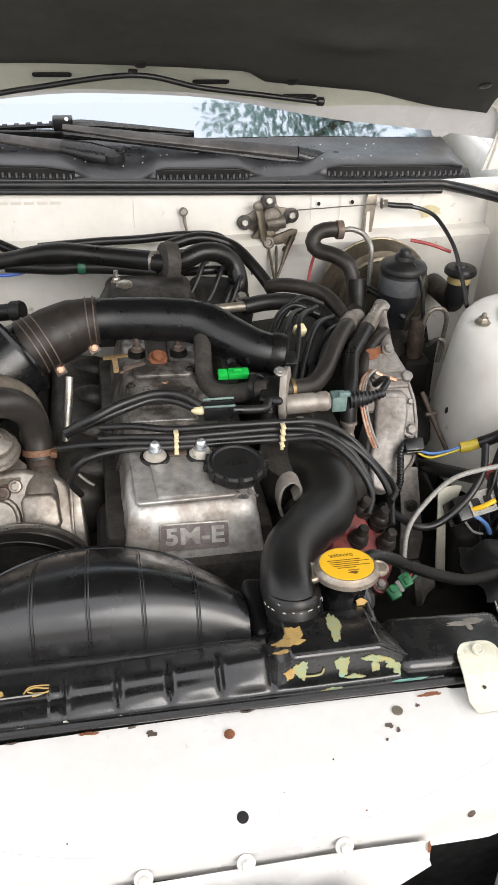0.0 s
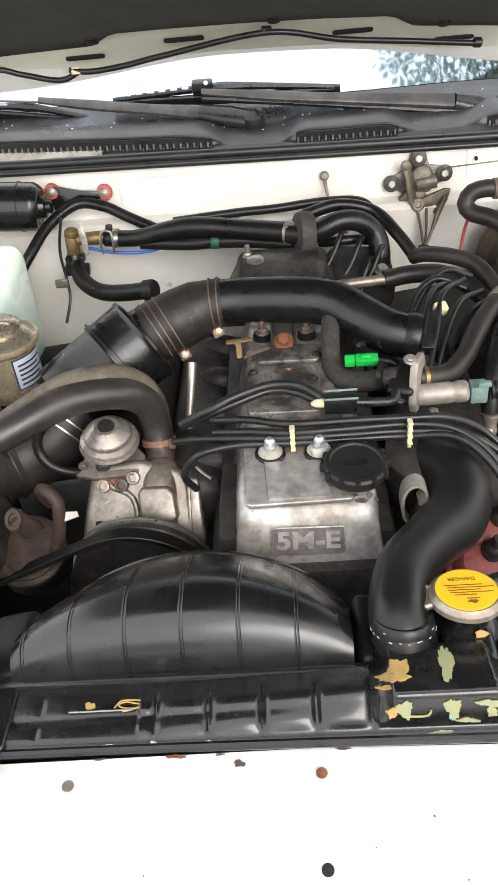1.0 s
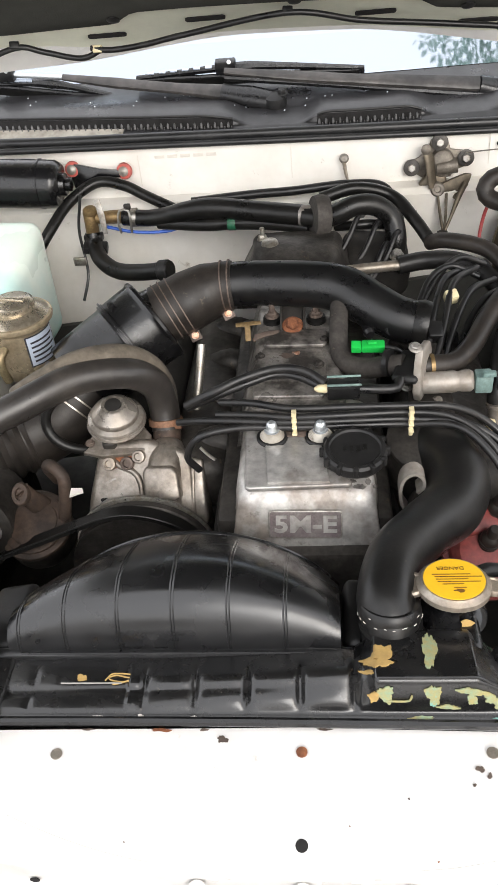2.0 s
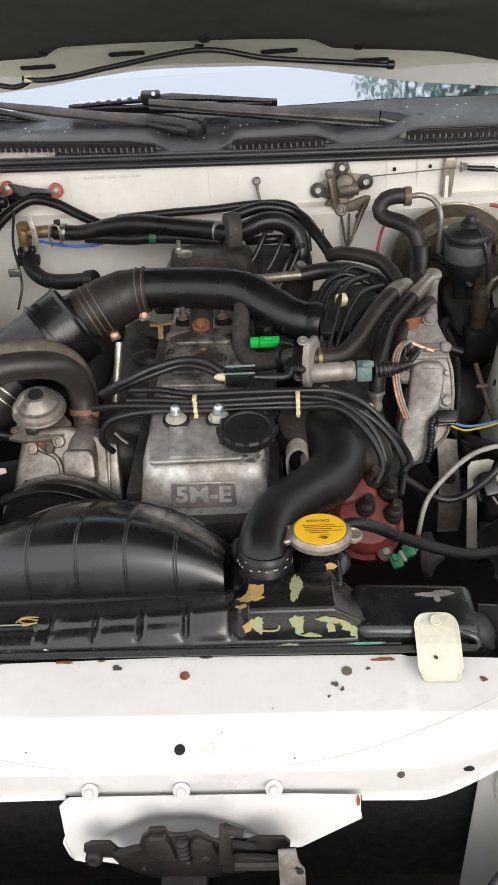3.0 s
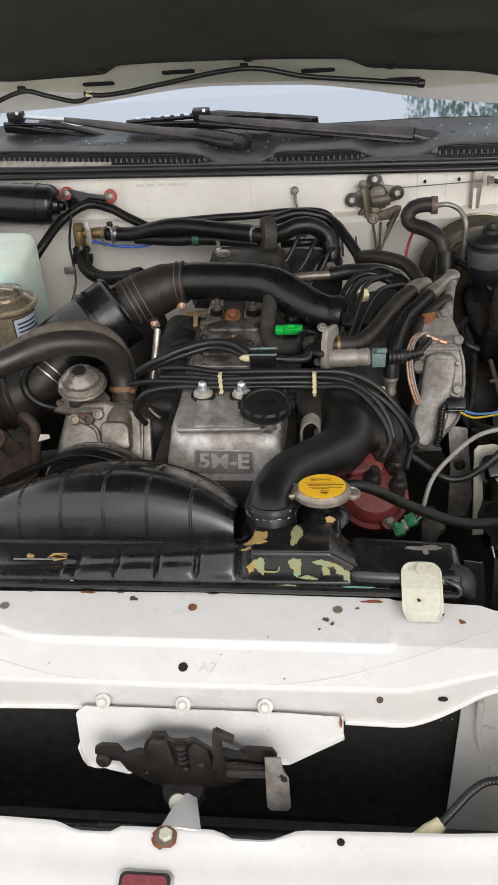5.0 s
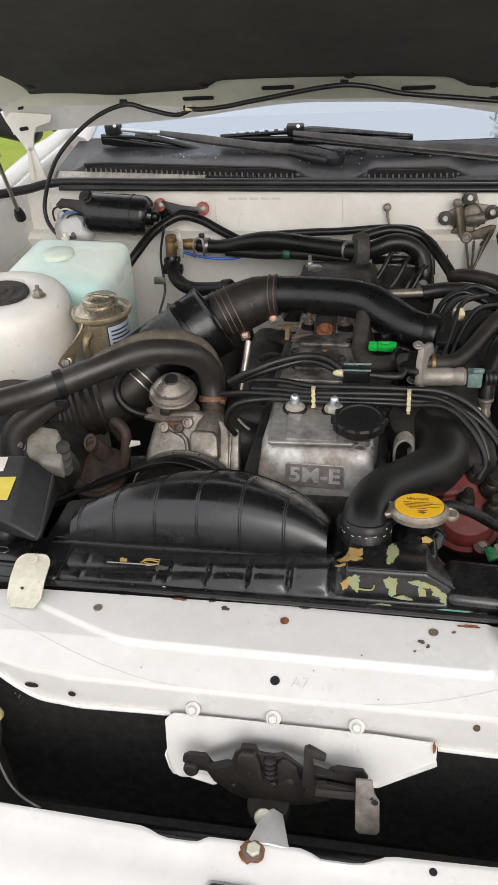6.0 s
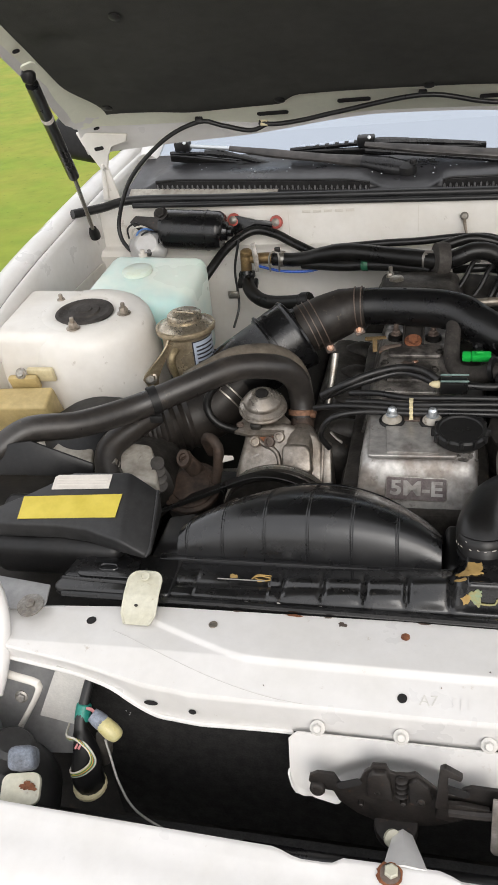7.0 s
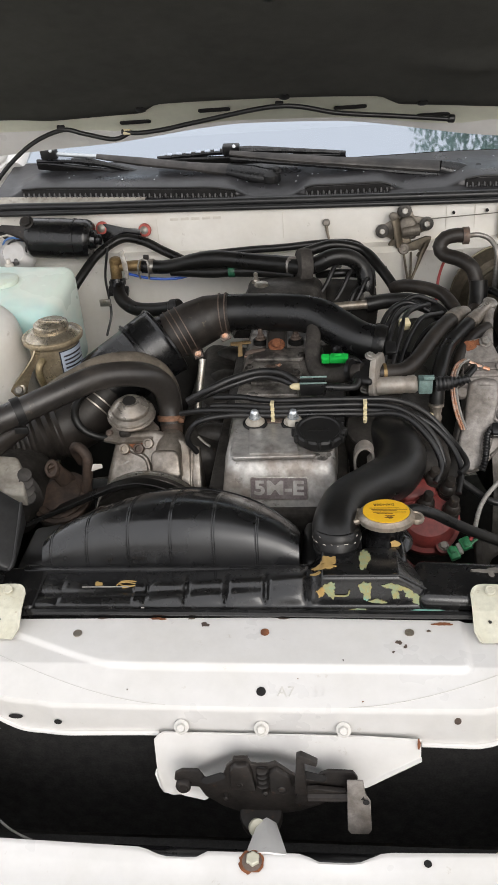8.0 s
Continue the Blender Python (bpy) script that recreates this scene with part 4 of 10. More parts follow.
for s in (-1, 1):
    hm = basis((s * 0.706, 1.130, 1.094), (0.20 * s, -1, -0.15), (1, 0, 0))
    part("hinge_arm", plate([(-0.050, 0.078), (-0.040, 0.052), (-0.024, 0.024), (-0.010, 0.000), (0.004, -0.006), (0.012, 0.004), (0.020, 0.028), (0.034, 0.048), (0.074, 0.060), (0.080, 0.076)] if s < 0 else [(-0.080, 0.076), (-0.074, 0.060), (-0.034, 0.048), (-0.020, 0.028), (-0.012, 0.004), (-0.004, -0.006), (0.010, 0.000), (0.024, 0.024), (0.040, 0.052), (0.050, 0.078)], 0.006, hm, 0.002, None, 3), "bay", hood, "white painted hinge arm with a slot", 40)
    part("hinge_slot", plate(rounded(0.024, 0.008, 0.0035), 0.0012, hm @ Matrix.Translation((0.002, 0.044, 0.0062)) @ pose(0, 0, 0, 0, 0, 10)), "hole", hood)
    part("hinge_pin", lathe([(0.0055, -0.004), (0.0055, 0.008), (0.004, 0.010), (0.0005, 0.010)], hm @ Vector((0.001, 0.004, 0.004)), (0.20 * s, -1, -0.15), 16), "bay", hood)
    part("hinge_foot", plate([(-0.010, 0.0), (0.008, 0.0), (0.014, -0.040), (0.022, -0.078), (-0.026, -0.078), (-0.018, -0.040)], 0.004, hm @ Matrix.Translation((0, 0, -0.004)), 0.001), "bay", hood, "folded hinge foot", 40)
    part("foot_rib", tube([hm @ Vector(p) for p in ((-0.004, 0.0, 0.001), (-0.006, -0.03, 0.002), (-0.012, -0.072, 0.001))], 0.004, 8), "bay", hood)
for s, x, y in ((-1, -0.695, 1.10), (-1, -0.685, 0.80), (1, 0.69, 1.10)):
    part("frame_hole", plate([(a * 0.9, b * 0.6) for a, b in disc], 0.002, basis((x, y, hood_z(x, y) - 0.016), (-s * 0.3, -0.5, -0.8), (1, 0, 0))), "hole", hood)

cable = thing("washer_hose", "thin black washer hose clipped under the bonnet", "hose", (-0.2, 1.15, 1.17))
part("hose", tube([(-0.582, 0.99, 0.945), (-0.60, 1.03, 0.925), (-0.645, 1.055, 0.922), (-0.678, 1.08, 0.950), (-0.675, 1.09, 0.998), (-0.630, 1.09, 1.080), (-0.544, 1.092, 1.151), (-0.464, 1.092, 1.181), (-0.418, 1.098, 1.170), (-0.358, 1.10, 1.156), (-0.320, 1.10, 1.168)], 0.0046, 10), "wire", cable)
part("hose_tail", tube([(-0.340, 1.100, 1.170), (-0.306, 1.10, 1.165), (-0.250, 1.10, 1.169), (-0.179, 1.09, 1.181), (-0.012, 1.070, 1.204), (0.103, 1.086, 1.182), (0.216, 1.10, 1.167), (0.321, 1.10, 1.155)], 0.0046, 10), "wire", cable)
for x, y, z in ((-0.464, 1.092, 1.185), (-0.329, 1.10, 1.168), (-0.012, 1.072, 1.207)):
    part("hose_clip", rbox((0.016, 0.008, 0.012), basis((x, y, z), (0, -0.5, -0.85), (1, 0.2, 0)), 0.002), "matteblack" if x != -0.329 else "cream_pl", cable)
part("hose_end", lathe([(0.006, -0.006), (0.008, -0.004), (0.008, 0.006), (0.006, 0.008)], (0.323, 1.10, 1.156), (1, 0.1, -0.1), 14), "wire", cable)

gs = thing("gas_strut", "black gas strut holding up the bonnet", "gas strut", (-0.737, 1.08, 0.955))
A, B, C = Vector((-0.645, 0.745, 1.330)), Vector((-0.714, 0.98, 1.113)), Vector((-0.738, 1.075, 0.962))
part("cylinder", tube([A + (B - A) * 0.06, A + (B - A) * 0.5, B], 0.0115, 16), "plastic", gs)
part("rod", tube([B, C], 0.0045, 12), "steel", gs, "bare steel rod")
part("upper_ball_joint", lathe([(0.004, -0.012), (0.011, -0.006), (0.013, 0.004), (0.008, 0.012)], A, (-0.2, 0.3, 1), 16), "matteblack", gs)
part("lower_ball_joint", lathe([(0.007, -0.016), (0.012, -0.010), (0.012, 0.004), (0.008, 0.018)], C, B - C, 14), "matteblack", gs)
part("band", lathe([(0.0118, -0.005), (0.0121, -0.005), (0.0121, 0.005), (0.0118, 0.005)], A + (B - A) * 0.36, B - A, 20), "wsticker", gs, "pale label band")
part("mount_plate", plate(rounded(0.026, 0.03, 0.008), 0.003, basis((-0.636, 0.74, 1.346), (0.3, -0.45, -0.85), (1, 0, 0))), "hoodwhite", gs)

# ---- wheels under the shell ----
for x in (-0.70, 0.70):
    for y in (0.68, 3.3):
        wh = part("wheel", lathe([(0.16, -0.09), (0.29, -0.095), (0.31, -0.07), (0.315, 0.0), (0.31, 0.07), (0.29, 0.095), (0.16, 0.09)], (x, y, 0.315), (1, 0, 0), 36), "rubber", body, "black tyre")
        part("rim", lathe([(0.05, -0.06), (0.16, -0.08), (0.17, 0.0), (0.16, 0.08), (0.05, 0.06)], (x, y, 0.315), (1, 0, 0), 30), "alulight", wh, "steel rim")
part("rear_body", rbox((1.62, 2.0, 0.55), (0, 3.1, 0.60), 0.08, 4), "white", body, "white rear body of the car")

# ---- wipers ----


def wiper(label, arm, blade, hub, bare=0.0):
    w = thing("wiper", label, "wiper", arm[0], "windscreen wipers")
    a = [Vector(p) for p in arm]
    part("pivot_cover", lathe([(0.022, -0.02), (0.023, 0.0), (0.019, 0.012), (0.006, 0.018)], a[0], (0, -0.25, 1), 18), "matteblack", w)
    part("pivot_nut", bolt(a[0] + Vector((0.014, 0.0, 0.014)), (0, -0.25, 1), 0.008, 0.009, 1.4), "matteblack", w)
    part("arm_head", tube([a[0], a[0] + (a[1] - a[0]) * 0.45, a[1]], [0.020, 0.022, 0.017], 12, squash=0.8), "plastic", w)
    part("arm", tube(a[1:], [0.016] + [0.0110] * (len(a) - 3) + [0.0065], 10, squash=0.7), "wornarm", w, "black wiper arm with worn paint")
    b0, b1 = Vector(blade[0]), Vector(blade[1])
    h = Vector(hub)
    if bare:
        part("bare_rod", tube([a[-1], a[-1] + (h - a[-1]) * 0.5, h], 0.0050, 10), "bright", w, "bare steel end of the arm")
    part("blade_spine", tube([b0, b0 + (b1 - b0) * 0.33 + Vector((0, 0, 0.010)), b0 + (b1 - b0) * 0.5 + Vector((0, 0, 0.012)), b0 + (b1 - b0) * 0.66 + Vector((0, 0, 0.010)), b1], [0.005, 0.007, 0.010, 0.007, 0.005], 8), "blackpaint", w)
    part("blade_rubber", sheet(lambda u, v: b0 + (b1 - b0) * u + Vector((0, 0.004 * v, -0.004 - 0.013 * v)), 12, 2, 0.005), "rubber", w, "thick rubber blade")
    part("blade_rail", tube([b0 + Vector((0, 0, -0.003)), (b0 + b1) / 2 + Vector((0, 0, -0.003)), b1 + Vector((0, 0, -0.003))], 0.0045, 8), "plastic", w)
    part("blade_end", rbox((0.012, 0.010, 0.018), basis(b1 + Vector((0, 0, -0.005)), (0, -0.2, 1), b1 - b0), 0.002), "plastic", w)
    # solid pale bars imitate the screen's brightness through slots in the spine
    for k in range(6):
        q = b0 + (b1 - b0) * (0.07 + 0.052 * k)
        part("spine_slot", rbox((0.013, 0.006, 0.003), basis(q + Vector((0, -0.005, 0.0095 + 0.0012 * k)), (0, -0.6, 1), b1 - b0), 0.0006), "blabel", w, "pale bar imitating the bright screen through a slot")
    part("blade_joint", rbox((0.040, 0.020, 0.024), basis(h, (0, -0.2, 1), b1 - b0), 0.004), "plastic", w)
    part("joint_pin", lathe([(0.004, 0.0), (0.004, 0.004), (0.001, 0.005)], h + Vector((0.008, -0.010, 0.008)), (0, -1, 0.4), 10), "bright", w)
    return w


wiper("black wiper lying on the cowl, paint worn to bare steel", [(-0.050, 1.255, 1.022), (-0.15, 1.275, 1.040), (-0.235, 1.29, 1.049), (-0.36, 1.312, 1.062), (-0.468, 1.333, 1.075)], [(-0.622, 1.350, 1.068), (-0.370, 1.330, 1.034)], (-0.585, 1.340, 1.086), 1.0)
wiper("long black wiper across the base of the windscreen", [(0.400, 1.275, 1.000), (0.328, 1.270, 1.022), (0.10, 1.275, 1.046), (-0.02, 1.285, 1.058), (-0.144, 1.290, 1.074)], [(-0.322, 1.335, 1.062), (0.115, 1.330, 1.052)], (-0.144, 1.325, 1.075))
part("wiper_link", tube([(-0.144, 1.29, 1.062), (0.05, 1.280, 1.040), (0.20, 1.268, 1.022), (0.34, 1.255, 1.006)], 0.006, 8), "plastic", bpy.data.objects["wiper.001"], "thin second arm of the wiper")

# ---- latch under the slam panel ----
lat = thing("hood_latch", "greasy dark steel bonnet latch on a white carrier plate", "latch", (0, -0.06, 0.70))
lm = Matrix(((1, 0, 0, 0), (0, 0, -1, 0), (0, 1, 0, 0), (0, 0, 0, 1)))
CTOP = [(-0.121, 0.744), (-0.113, 0.751), (0.11, 0.751), (0.172, 0.748)]
CLOW = [(-0.121, 0.700), (-0.116, 0.674), (-0.095, 0.660), (-0.070, 0.654), (-0.055, 0.676), (0.060, 0.690), (0.112, 0.685), (0.172, 0.724)]
cm = Matrix.Translation((0, -0.0318, 0.7485)) @ pose(0, 0, 0, -13, 0, 0) @ Matrix.Translation((0, 0, -0.757)) @ Matrix(((1, 0, 0, 0), (0, 0, -1, 0), (0, 1, 0, 0), (0, 0, 0, 1)))


def carrier(u, v):
    """Flat under its bolts, then pressed back in a broad arch behind the latch; the rim turns forward."""
    x = -0.121 + 0.293 * u
    z = lerp(CTOP, x) + (lerp(CLOW, x) - lerp(CTOP, x)) * v
    arch = 0.722 - 0.050 * abs((x + 0.006) / 0.092) ** 2.4
    dent = ease(arch + 0.012, arch - 0.014, z)
    rim = ease(0.012, 0.0, x + 0.121) + ease(0.94, 1.0, v) * ease(0.0, 0.06, abs(x - 0.01))
    return cm @ Vector((x, z, -0.008 * dent + 0.004 * rim))


part("carrier_plate", sheet(carrier, 90, 36, 0.002), "white", lat, "white painted carrier plate pressed in behind the latch", 60)
part("rust_corner", plate(blob(0.004, 14, 0.4, 12, 0.5, 1.8), 0.0006, cm @ Matrix.Translation((0.169, 0.745, 0.0028))), "rust", lat, "rusty corner")
lp = [(-0.096, 0.712), (-0.094, 0.722), (-0.086, 0.728), (-0.068, 0.728), (-0.062, 0.714), (-0.050, 0.711), (-0.041, 0.722), (-0.036, 0.738), (-0.030, 0.744), (-0.028, 0.751), (-0.013, 0.752), (-0.010, 0.742), (-0.004, 0.740), (0.008, 0.741), (0.016, 0.745), (0.030, 0.730), (0.040, 0.720),
      (0.056, 0.716), (0.064, 0.728), (0.072, 0.733), (0.098, 0.732), (0.103, 0.722), (0.101, 0.706), (0.080, 0.690), (0.062, 0.674), (0.040, 0.662), (0.013, 0.654), (-0.022, 0.654), (-0.045, 0.666), (-0.064, 0.684), (-0.070, 0.700), (-0.086, 0.701)]


def up(y):
    return Matrix.Translation((0, y, 0)) @ lm


part("latch_plate", plate(lp, 0.004, up(-0.066), 0.0008), "latch", lat)
part("latch_hook", plate([(0.036, 0.712), (0.040, 0.774), (0.045, 0.777), (0.062, 0.765), (0.060, 0.759), (0.048, 0.764), (0.049, 0.712)], 0.007, up(-0.077), 0.001), "latch", lat)
part("upper_block", plate([(-0.034, 0.706), (-0.032, 0.738), (-0.026, 0.746), (-0.013, 0.747), (-0.009, 0.736), (-0.006, 0.704)], 0.009, up(-0.068), 0.002), "latch", lat)
part("cheek_plate", plate([(0.010, 0.700), (0.009, 0.734), (0.017, 0.741), (0.030, 0.728), (0.034, 0.712), (0.026, 0.698)], 0.008, up(-0.068), 0.002), "latch", lat)
part("spring_slot", plate(rounded(0.011, 0.036, 0.004), 0.0012, basis((0.002, -0.0712, 0.722), (0, -1, 0.0), (1, 0, 0))), "hole", lat)
part("latch_pawl", plate([(0.036, 0.690), (0.040, 0.712), (0.060, 0.716), (0.090, 0.712), (0.088, 0.702), (0.066, 0.694), (0.052, 0.686)], 0.006, up(-0.074), 0.001), "latch", lat)
part("pawl_slot", plate(rounded(0.026, 0.010, 0.004), 0.001, basis((0.057, -0.0725, 0.728), (0, -1, 0.1), (1, 0, -0.3))), "hole", lat)
for x, z, r in ((-0.086, 0.707, 0.0085), (-0.023, 0.716, 0.0045), (0.022, 0.708, 0.0055), (0.050, 0.702, 0.0085), (0.004, 0.700, 0.004), (-0.040, 0.690, 0.003)):
    part("rivet", lathe([(r, -0.008), (r, -0.0005), (r * 0.8, 0.0018), (r * 0.55, 0.0022), (r * 0.5, 0.0012), (0.0005, 0.0012)], (x, -0.0755, z), (0, -1, 0.25), 16), "latch", lat)
for k in range(4):
    part("spring_coil", lathe([(0.0045, 0), (0.0065, 0.0015), (0.0045, 0.003)], (0.002, -0.074, 0.736 - 0.008 * k), (0, 0.1, 1), 14), "latch", lat)
part("slot_left", plate(rounded(0.028, 0.009, 0.004), 0.0015, basis((-0.052, -0.0715, 0.719), (0, -1, 0.1), (1, 0, 0.45))), "hole", lat)
rel = part("release_lever", plate([(-0.014, 0.036), (0.006, 0.036), (0.008, 0.016), (0.014, 0.006), (0.014, -0.038), (0.010, -0.044), (-0.012, -0.044), (-0.016, -0.038)], 0.003, basis((0.104, -0.088, 0.706), (0, -1, 0.2), (1, 0, 0.03)) @ Matrix.Diagonal((0.84, 0.90, 1, 1)), 0.001), "castgrey", lat, "bare steel release lever")
part("lever_hole", plate([(0.0035 * math.cos(k * math.pi / 7), 0.0035 * math.sin(k * math.pi / 7)) for k in range(14)], 0.0006, basis((0.111, -0.0915, 0.714), (0, -1, 0.2), (1, 0, 0))), "hole", rel)
part("lever_arm", tube([(0.050, -0.080, 0.703), (0.085, -0.082, 0.707), (0.110, -0.085, 0.716)], 0.005, 8), "latch", lat)
part("latch_foot", lathe([(0.0225, 0.006), (0.024, 0.003), (0.0235, -0.008), (0.019, -0.012)], (-0.004, -0.072, 0.655), (0, -0.2, 1), 18), "latch", lat)
stay = thing("striker_stay", "white painted stay strut with a rusty foot bolt", "bracket", (0, -0.15, 0.70))
part("strap", sheet(lambda u, v: Vector((0.004 + 0.005 * v + (u - 0.5) * (0.020 + 0.022 * v), -0.086 - 0.056 * v, 0.664 + 0.035 * v + 0.009 * (1 - abs(2 * u - 1)) * (1 - 0.6 * v))), 8, 10, 0.002), "white", stay, "folded white strap")
part("strap_eye", lathe([(0.006, -0.003), (0.0095, -0.0025), (0.0095, 0.0025), (0.006, 0.003)], (-0.006, -0.094, 0.666), (0.4, -0.6, 0.7), 18), "cream", stay)
part("foot_rust", plate(blob(0.0128, 24, 0.16, 3, 1.0, 0.9), 0.0010, basis((-0.005, -0.151, 0.6990), (0, -0.1, 1), (1, 0, 0))), "rust", stay, "ring of rust")
part("foot_washer", lathe([(0.0100, 0), (0.0100, 0.0012), (0.007, 0.002)], (-0.005, -0.151, 0.6996), (0, -0.1, 1), 22), "rustycast", stay)
part("foot_bolt", bolt((-0.004, -0.150, 0.7005), (0, -0.1, 1), 0.0072, 0.006, 0), "cream", stay, "painted bolt head with rust round it")

# condenser in the grille opening
con = thing("condenser", "black finned condenser behind the grille opening", "radiator", (0, 0.03, 0.5))
part("core", rbox((0.74, 0.018, 0.34), (-0.03, 0.045, 0.60), 0.002), "condenser", con)
rnd = random.Random(8)
bm = bmesh.new()
for k in range(70):
    lathe([(0.0011, 0), (0.0008, 0.0006)], (rnd.uniform(-0.36, 0.30), 0.0358, 0.650 + 0.07 * rnd.random() ** 2), (0, -1, 0), 6, bm)
part("dust_specks", bm, "greyplate", con, "pale dust specks on the fins", kind="stuff")
part("lower_bar", tube([(-0.50, -0.098, 0.625), (-0.2, -0.105, 0.622), (0.2, -0.105, 0.622), (0.45, -0.09, 0.625)], 0.012, 12), "plastic", con, "black lower pipe")

# ---- radiator ----
rad = thing("radiator", "black painted brass radiator with chipped paint", "radiator", (-0.06, 0.13, 0.45))
RIDGE_Z = [(-0.295, 0.8065), (-0.15, 0.8125), (0.0, 0.8235), (0.050, 0.8300), (0.058, 0.8360), (0.068, 0.8480), (0.156, 0.8485), (0.180, 0.8300), (0.205, 0.8090), (0.225, 0.8060)]
RIDGE_Y = [(-0.295, 0.127), (0.050, 0.123), (0.068, 0.108), (0.160, 0.108), (0.190, 0.112), (0.225, 0.120)]
GROOVES = [0.049 - 0.050 * k for k in range(5)] + [-0.262]


def tankf(u, v):
    """The tank's skin, rear foot over the flat top and the ridge to the front seam; swaged across the ridge."""
    x = -0.295 + 0.52 * u
    zr, yr = lerp(RIDGE_Z, x), lerp(RIDGE_Y, x)
    zb = 0.807 + 1.55 * max(0.0, zr - 0.8300) + 0.25 * min(zr - 0.807, 0.023)
    rp = ((0.171, 0.775), (0.172, zb - 0.005), (0.168, zb), (yr + 0.018, zb + 0.8 * (zr - zb)), (yr + 0.006, zr), (yr + 0.001, zr - 0.001), (yr - 0.003, zr - 0.005),
          (0.5 * yr + 0.051, 0.5 * zr + 0.404), (0.103, 0.8075), (0.101, 0.8045), (0.093, 0.8035), (0.092, 0.790), (0.092, 0.775))
    k = v * (len(rp) - 1)
    i = min(int(k), len(rp) - 2)
    a = k - i
    w = ((1 - a) ** 3 / 6, (3 * a ** 3 - 6 * a * a + 4) / 6, (-3 * a ** 3 + 3 * a * a + 3 * a + 1) / 6, a ** 3 / 6)
    y, z = (sum(w[q] * rp[min(max(i + q - 1, 0), len(rp) - 1)][j] for q in range(4)) for j in (0, 1))
    on = ease(yr + 0.026, yr + 0.008, y) * ease(0.8045, 0.8140, z) * ease(0.062, 0.054, x)
    lift = 0.0
    if x > -0.165:
        c = ((x - 0.049) / 0.050) % 1.0
        lift = 0.0036 * (1 - abs(2 * c - 1) ** 3)
    for g in GROOVES:
        lift -= 0.0042 * math.exp(-((x - g) / 0.0035) ** 2)
    if -0.240 < x < -0.165:
        lift -= 0.002 * ease(-0.240, -0.236, x) * ease(-0.165, -0.169, x)
    return Vector((x, y - 0.6 * on * lift, z + 0.8 * on * lift))


tank = part("top_tank", sheet(tankf, 360, 72, 0.001), "tankblack", rad, "satin black top tank with swaged ribs", 70)
part("seam_lip", tube([(-0.43, 0.091, 0.803), (-0.1, 0.092, 0.804), (0.30, 0.089, 0.803)], 0.0045, 8), "blackpaint", rad, "folded lower seam")
part("end_left", plate([(-0.082, -0.030), (-0.076, -0.037), (0.074, -0.037), (0.074, 0.037), (-0.060, 0.037), (-0.070, 0.030)], 0.016, basis((-0.362, 0.130, 0.795), (0, 0, 1), (1, 0, 0)), 0.005, None, 4), "tankblack", rad, "pressed end of the tank", 60)
part("end_left_boss", plate(rounded(0.080, 0.038, 0.010), 0.005, basis((-0.380, 0.134, 0.8095), (0, 0, 1), (1, 0, 0)), 0.0024, None, 3), "tankblack", rad, "pressed boss", 60)
part("end_left_step", tube([(-0.436, 0.112, 0.811), (-0.39, 0.110, 0.8115), (-0.33, 0.109, 0.8115), (-0.30, 0.108, 0.811)], 0.0026, 8), "tankblack", rad)
part("end_left_slot", tube([(-0.380 + 0.0085 * math.cos(k * math.pi / 8) + (0.004 if math.cos(k * math.pi / 8) > 0 else -0.004), 0.133 + 0.0055 * math.sin(k * math.pi / 8), 0.8145) for k in range(17)], 0.0013, 6, step=0.003), "tankblack", rad, "raised oval rim")
part("end_right", rbox((0.130, 0.070, 0.030), basis((0.243, 0.132, 0.806), (0.06, 0.0, 1), (1, 0, 0)), 0.011, 4), "tankblack", rad, "rounded end of the tank")
part("end_right_tab", tube([(0.292, 0.118, 0.812), (0.305, 0.112, 0.806), (0.313, 0.105, 0.798), (0.320, 0.100, 0.786)], [0.012, 0.013, 0.010, 0.004], 12, squash=0.6, wobble=0.5), "matteblack", rad, "torn rubber strip at the end")
part("end_right_loop", tube([(0.286, 0.103, 0.812), (0.300, 0.098, 0.809), (0.304, 0.095, 0.800), (0.296, 0.094, 0.793)], 0.0045, 10), "tankblack", rad)
for k, (dx, dy, sx, sy) in enumerate(((0.0, 0.0, 2.6, 0.42), (0.012, 0.003, 1.5, 0.5), (0.004, -0.006, 0.5, 0.6))):
    part("end_right_worn", plate(blob(0.0072, 26, 0.22, 5 + k, sx, sy), 0.0006, basis((0.264 + dx, 0.147 + dy, 0.8200 - 0.06 * dx), (0.06, 0, 1), (1, 0, 0))), "dustpanel", rad, "bare scraped metal")
part("core", rbox((0.70, 0.045, 0.42), (-0.06, 0.132, 0.575), 0.003), "condenser", rad)
part("side_fold", plate([(0, 0), (0.025, -0.01), (0.035, -0.08), (0.005, -0.12)], 0.002, basis((0.315, 0.150, 0.80), (0.3, -1, 0), (1, 0.3, 0))), "blackpaint", rad)
part("name_bar", rbox((0.062, 0.003, 0.003), (-0.203, 0.1295, 0.8095), 0.001), "tankblack", rad)
part("name_bar_edge", tube([(-0.233, 0.1280, 0.8112), (-0.173, 0.1280, 0.8118)], 0.0008, 6), "greyw", rad)


def on_tank(x, f):
    """A pose on the top tank, f from the rear edge (0) to the front seam (1)."""
    p = tankf((x + 0.295) / 0.52, f)
    d = tankf((x + 0.295) / 0.52, min(1, f + 0.03)) - tankf((x + 0.295) / 0.52, max(0, f - 0.03))
    nrm = Vector((0, -d.z, d.y))
    if nrm.z < 0:
        nrm = -nrm
    return basis(p + nrm.normalized() * 0.0012, nrm, (1, 0, 0))


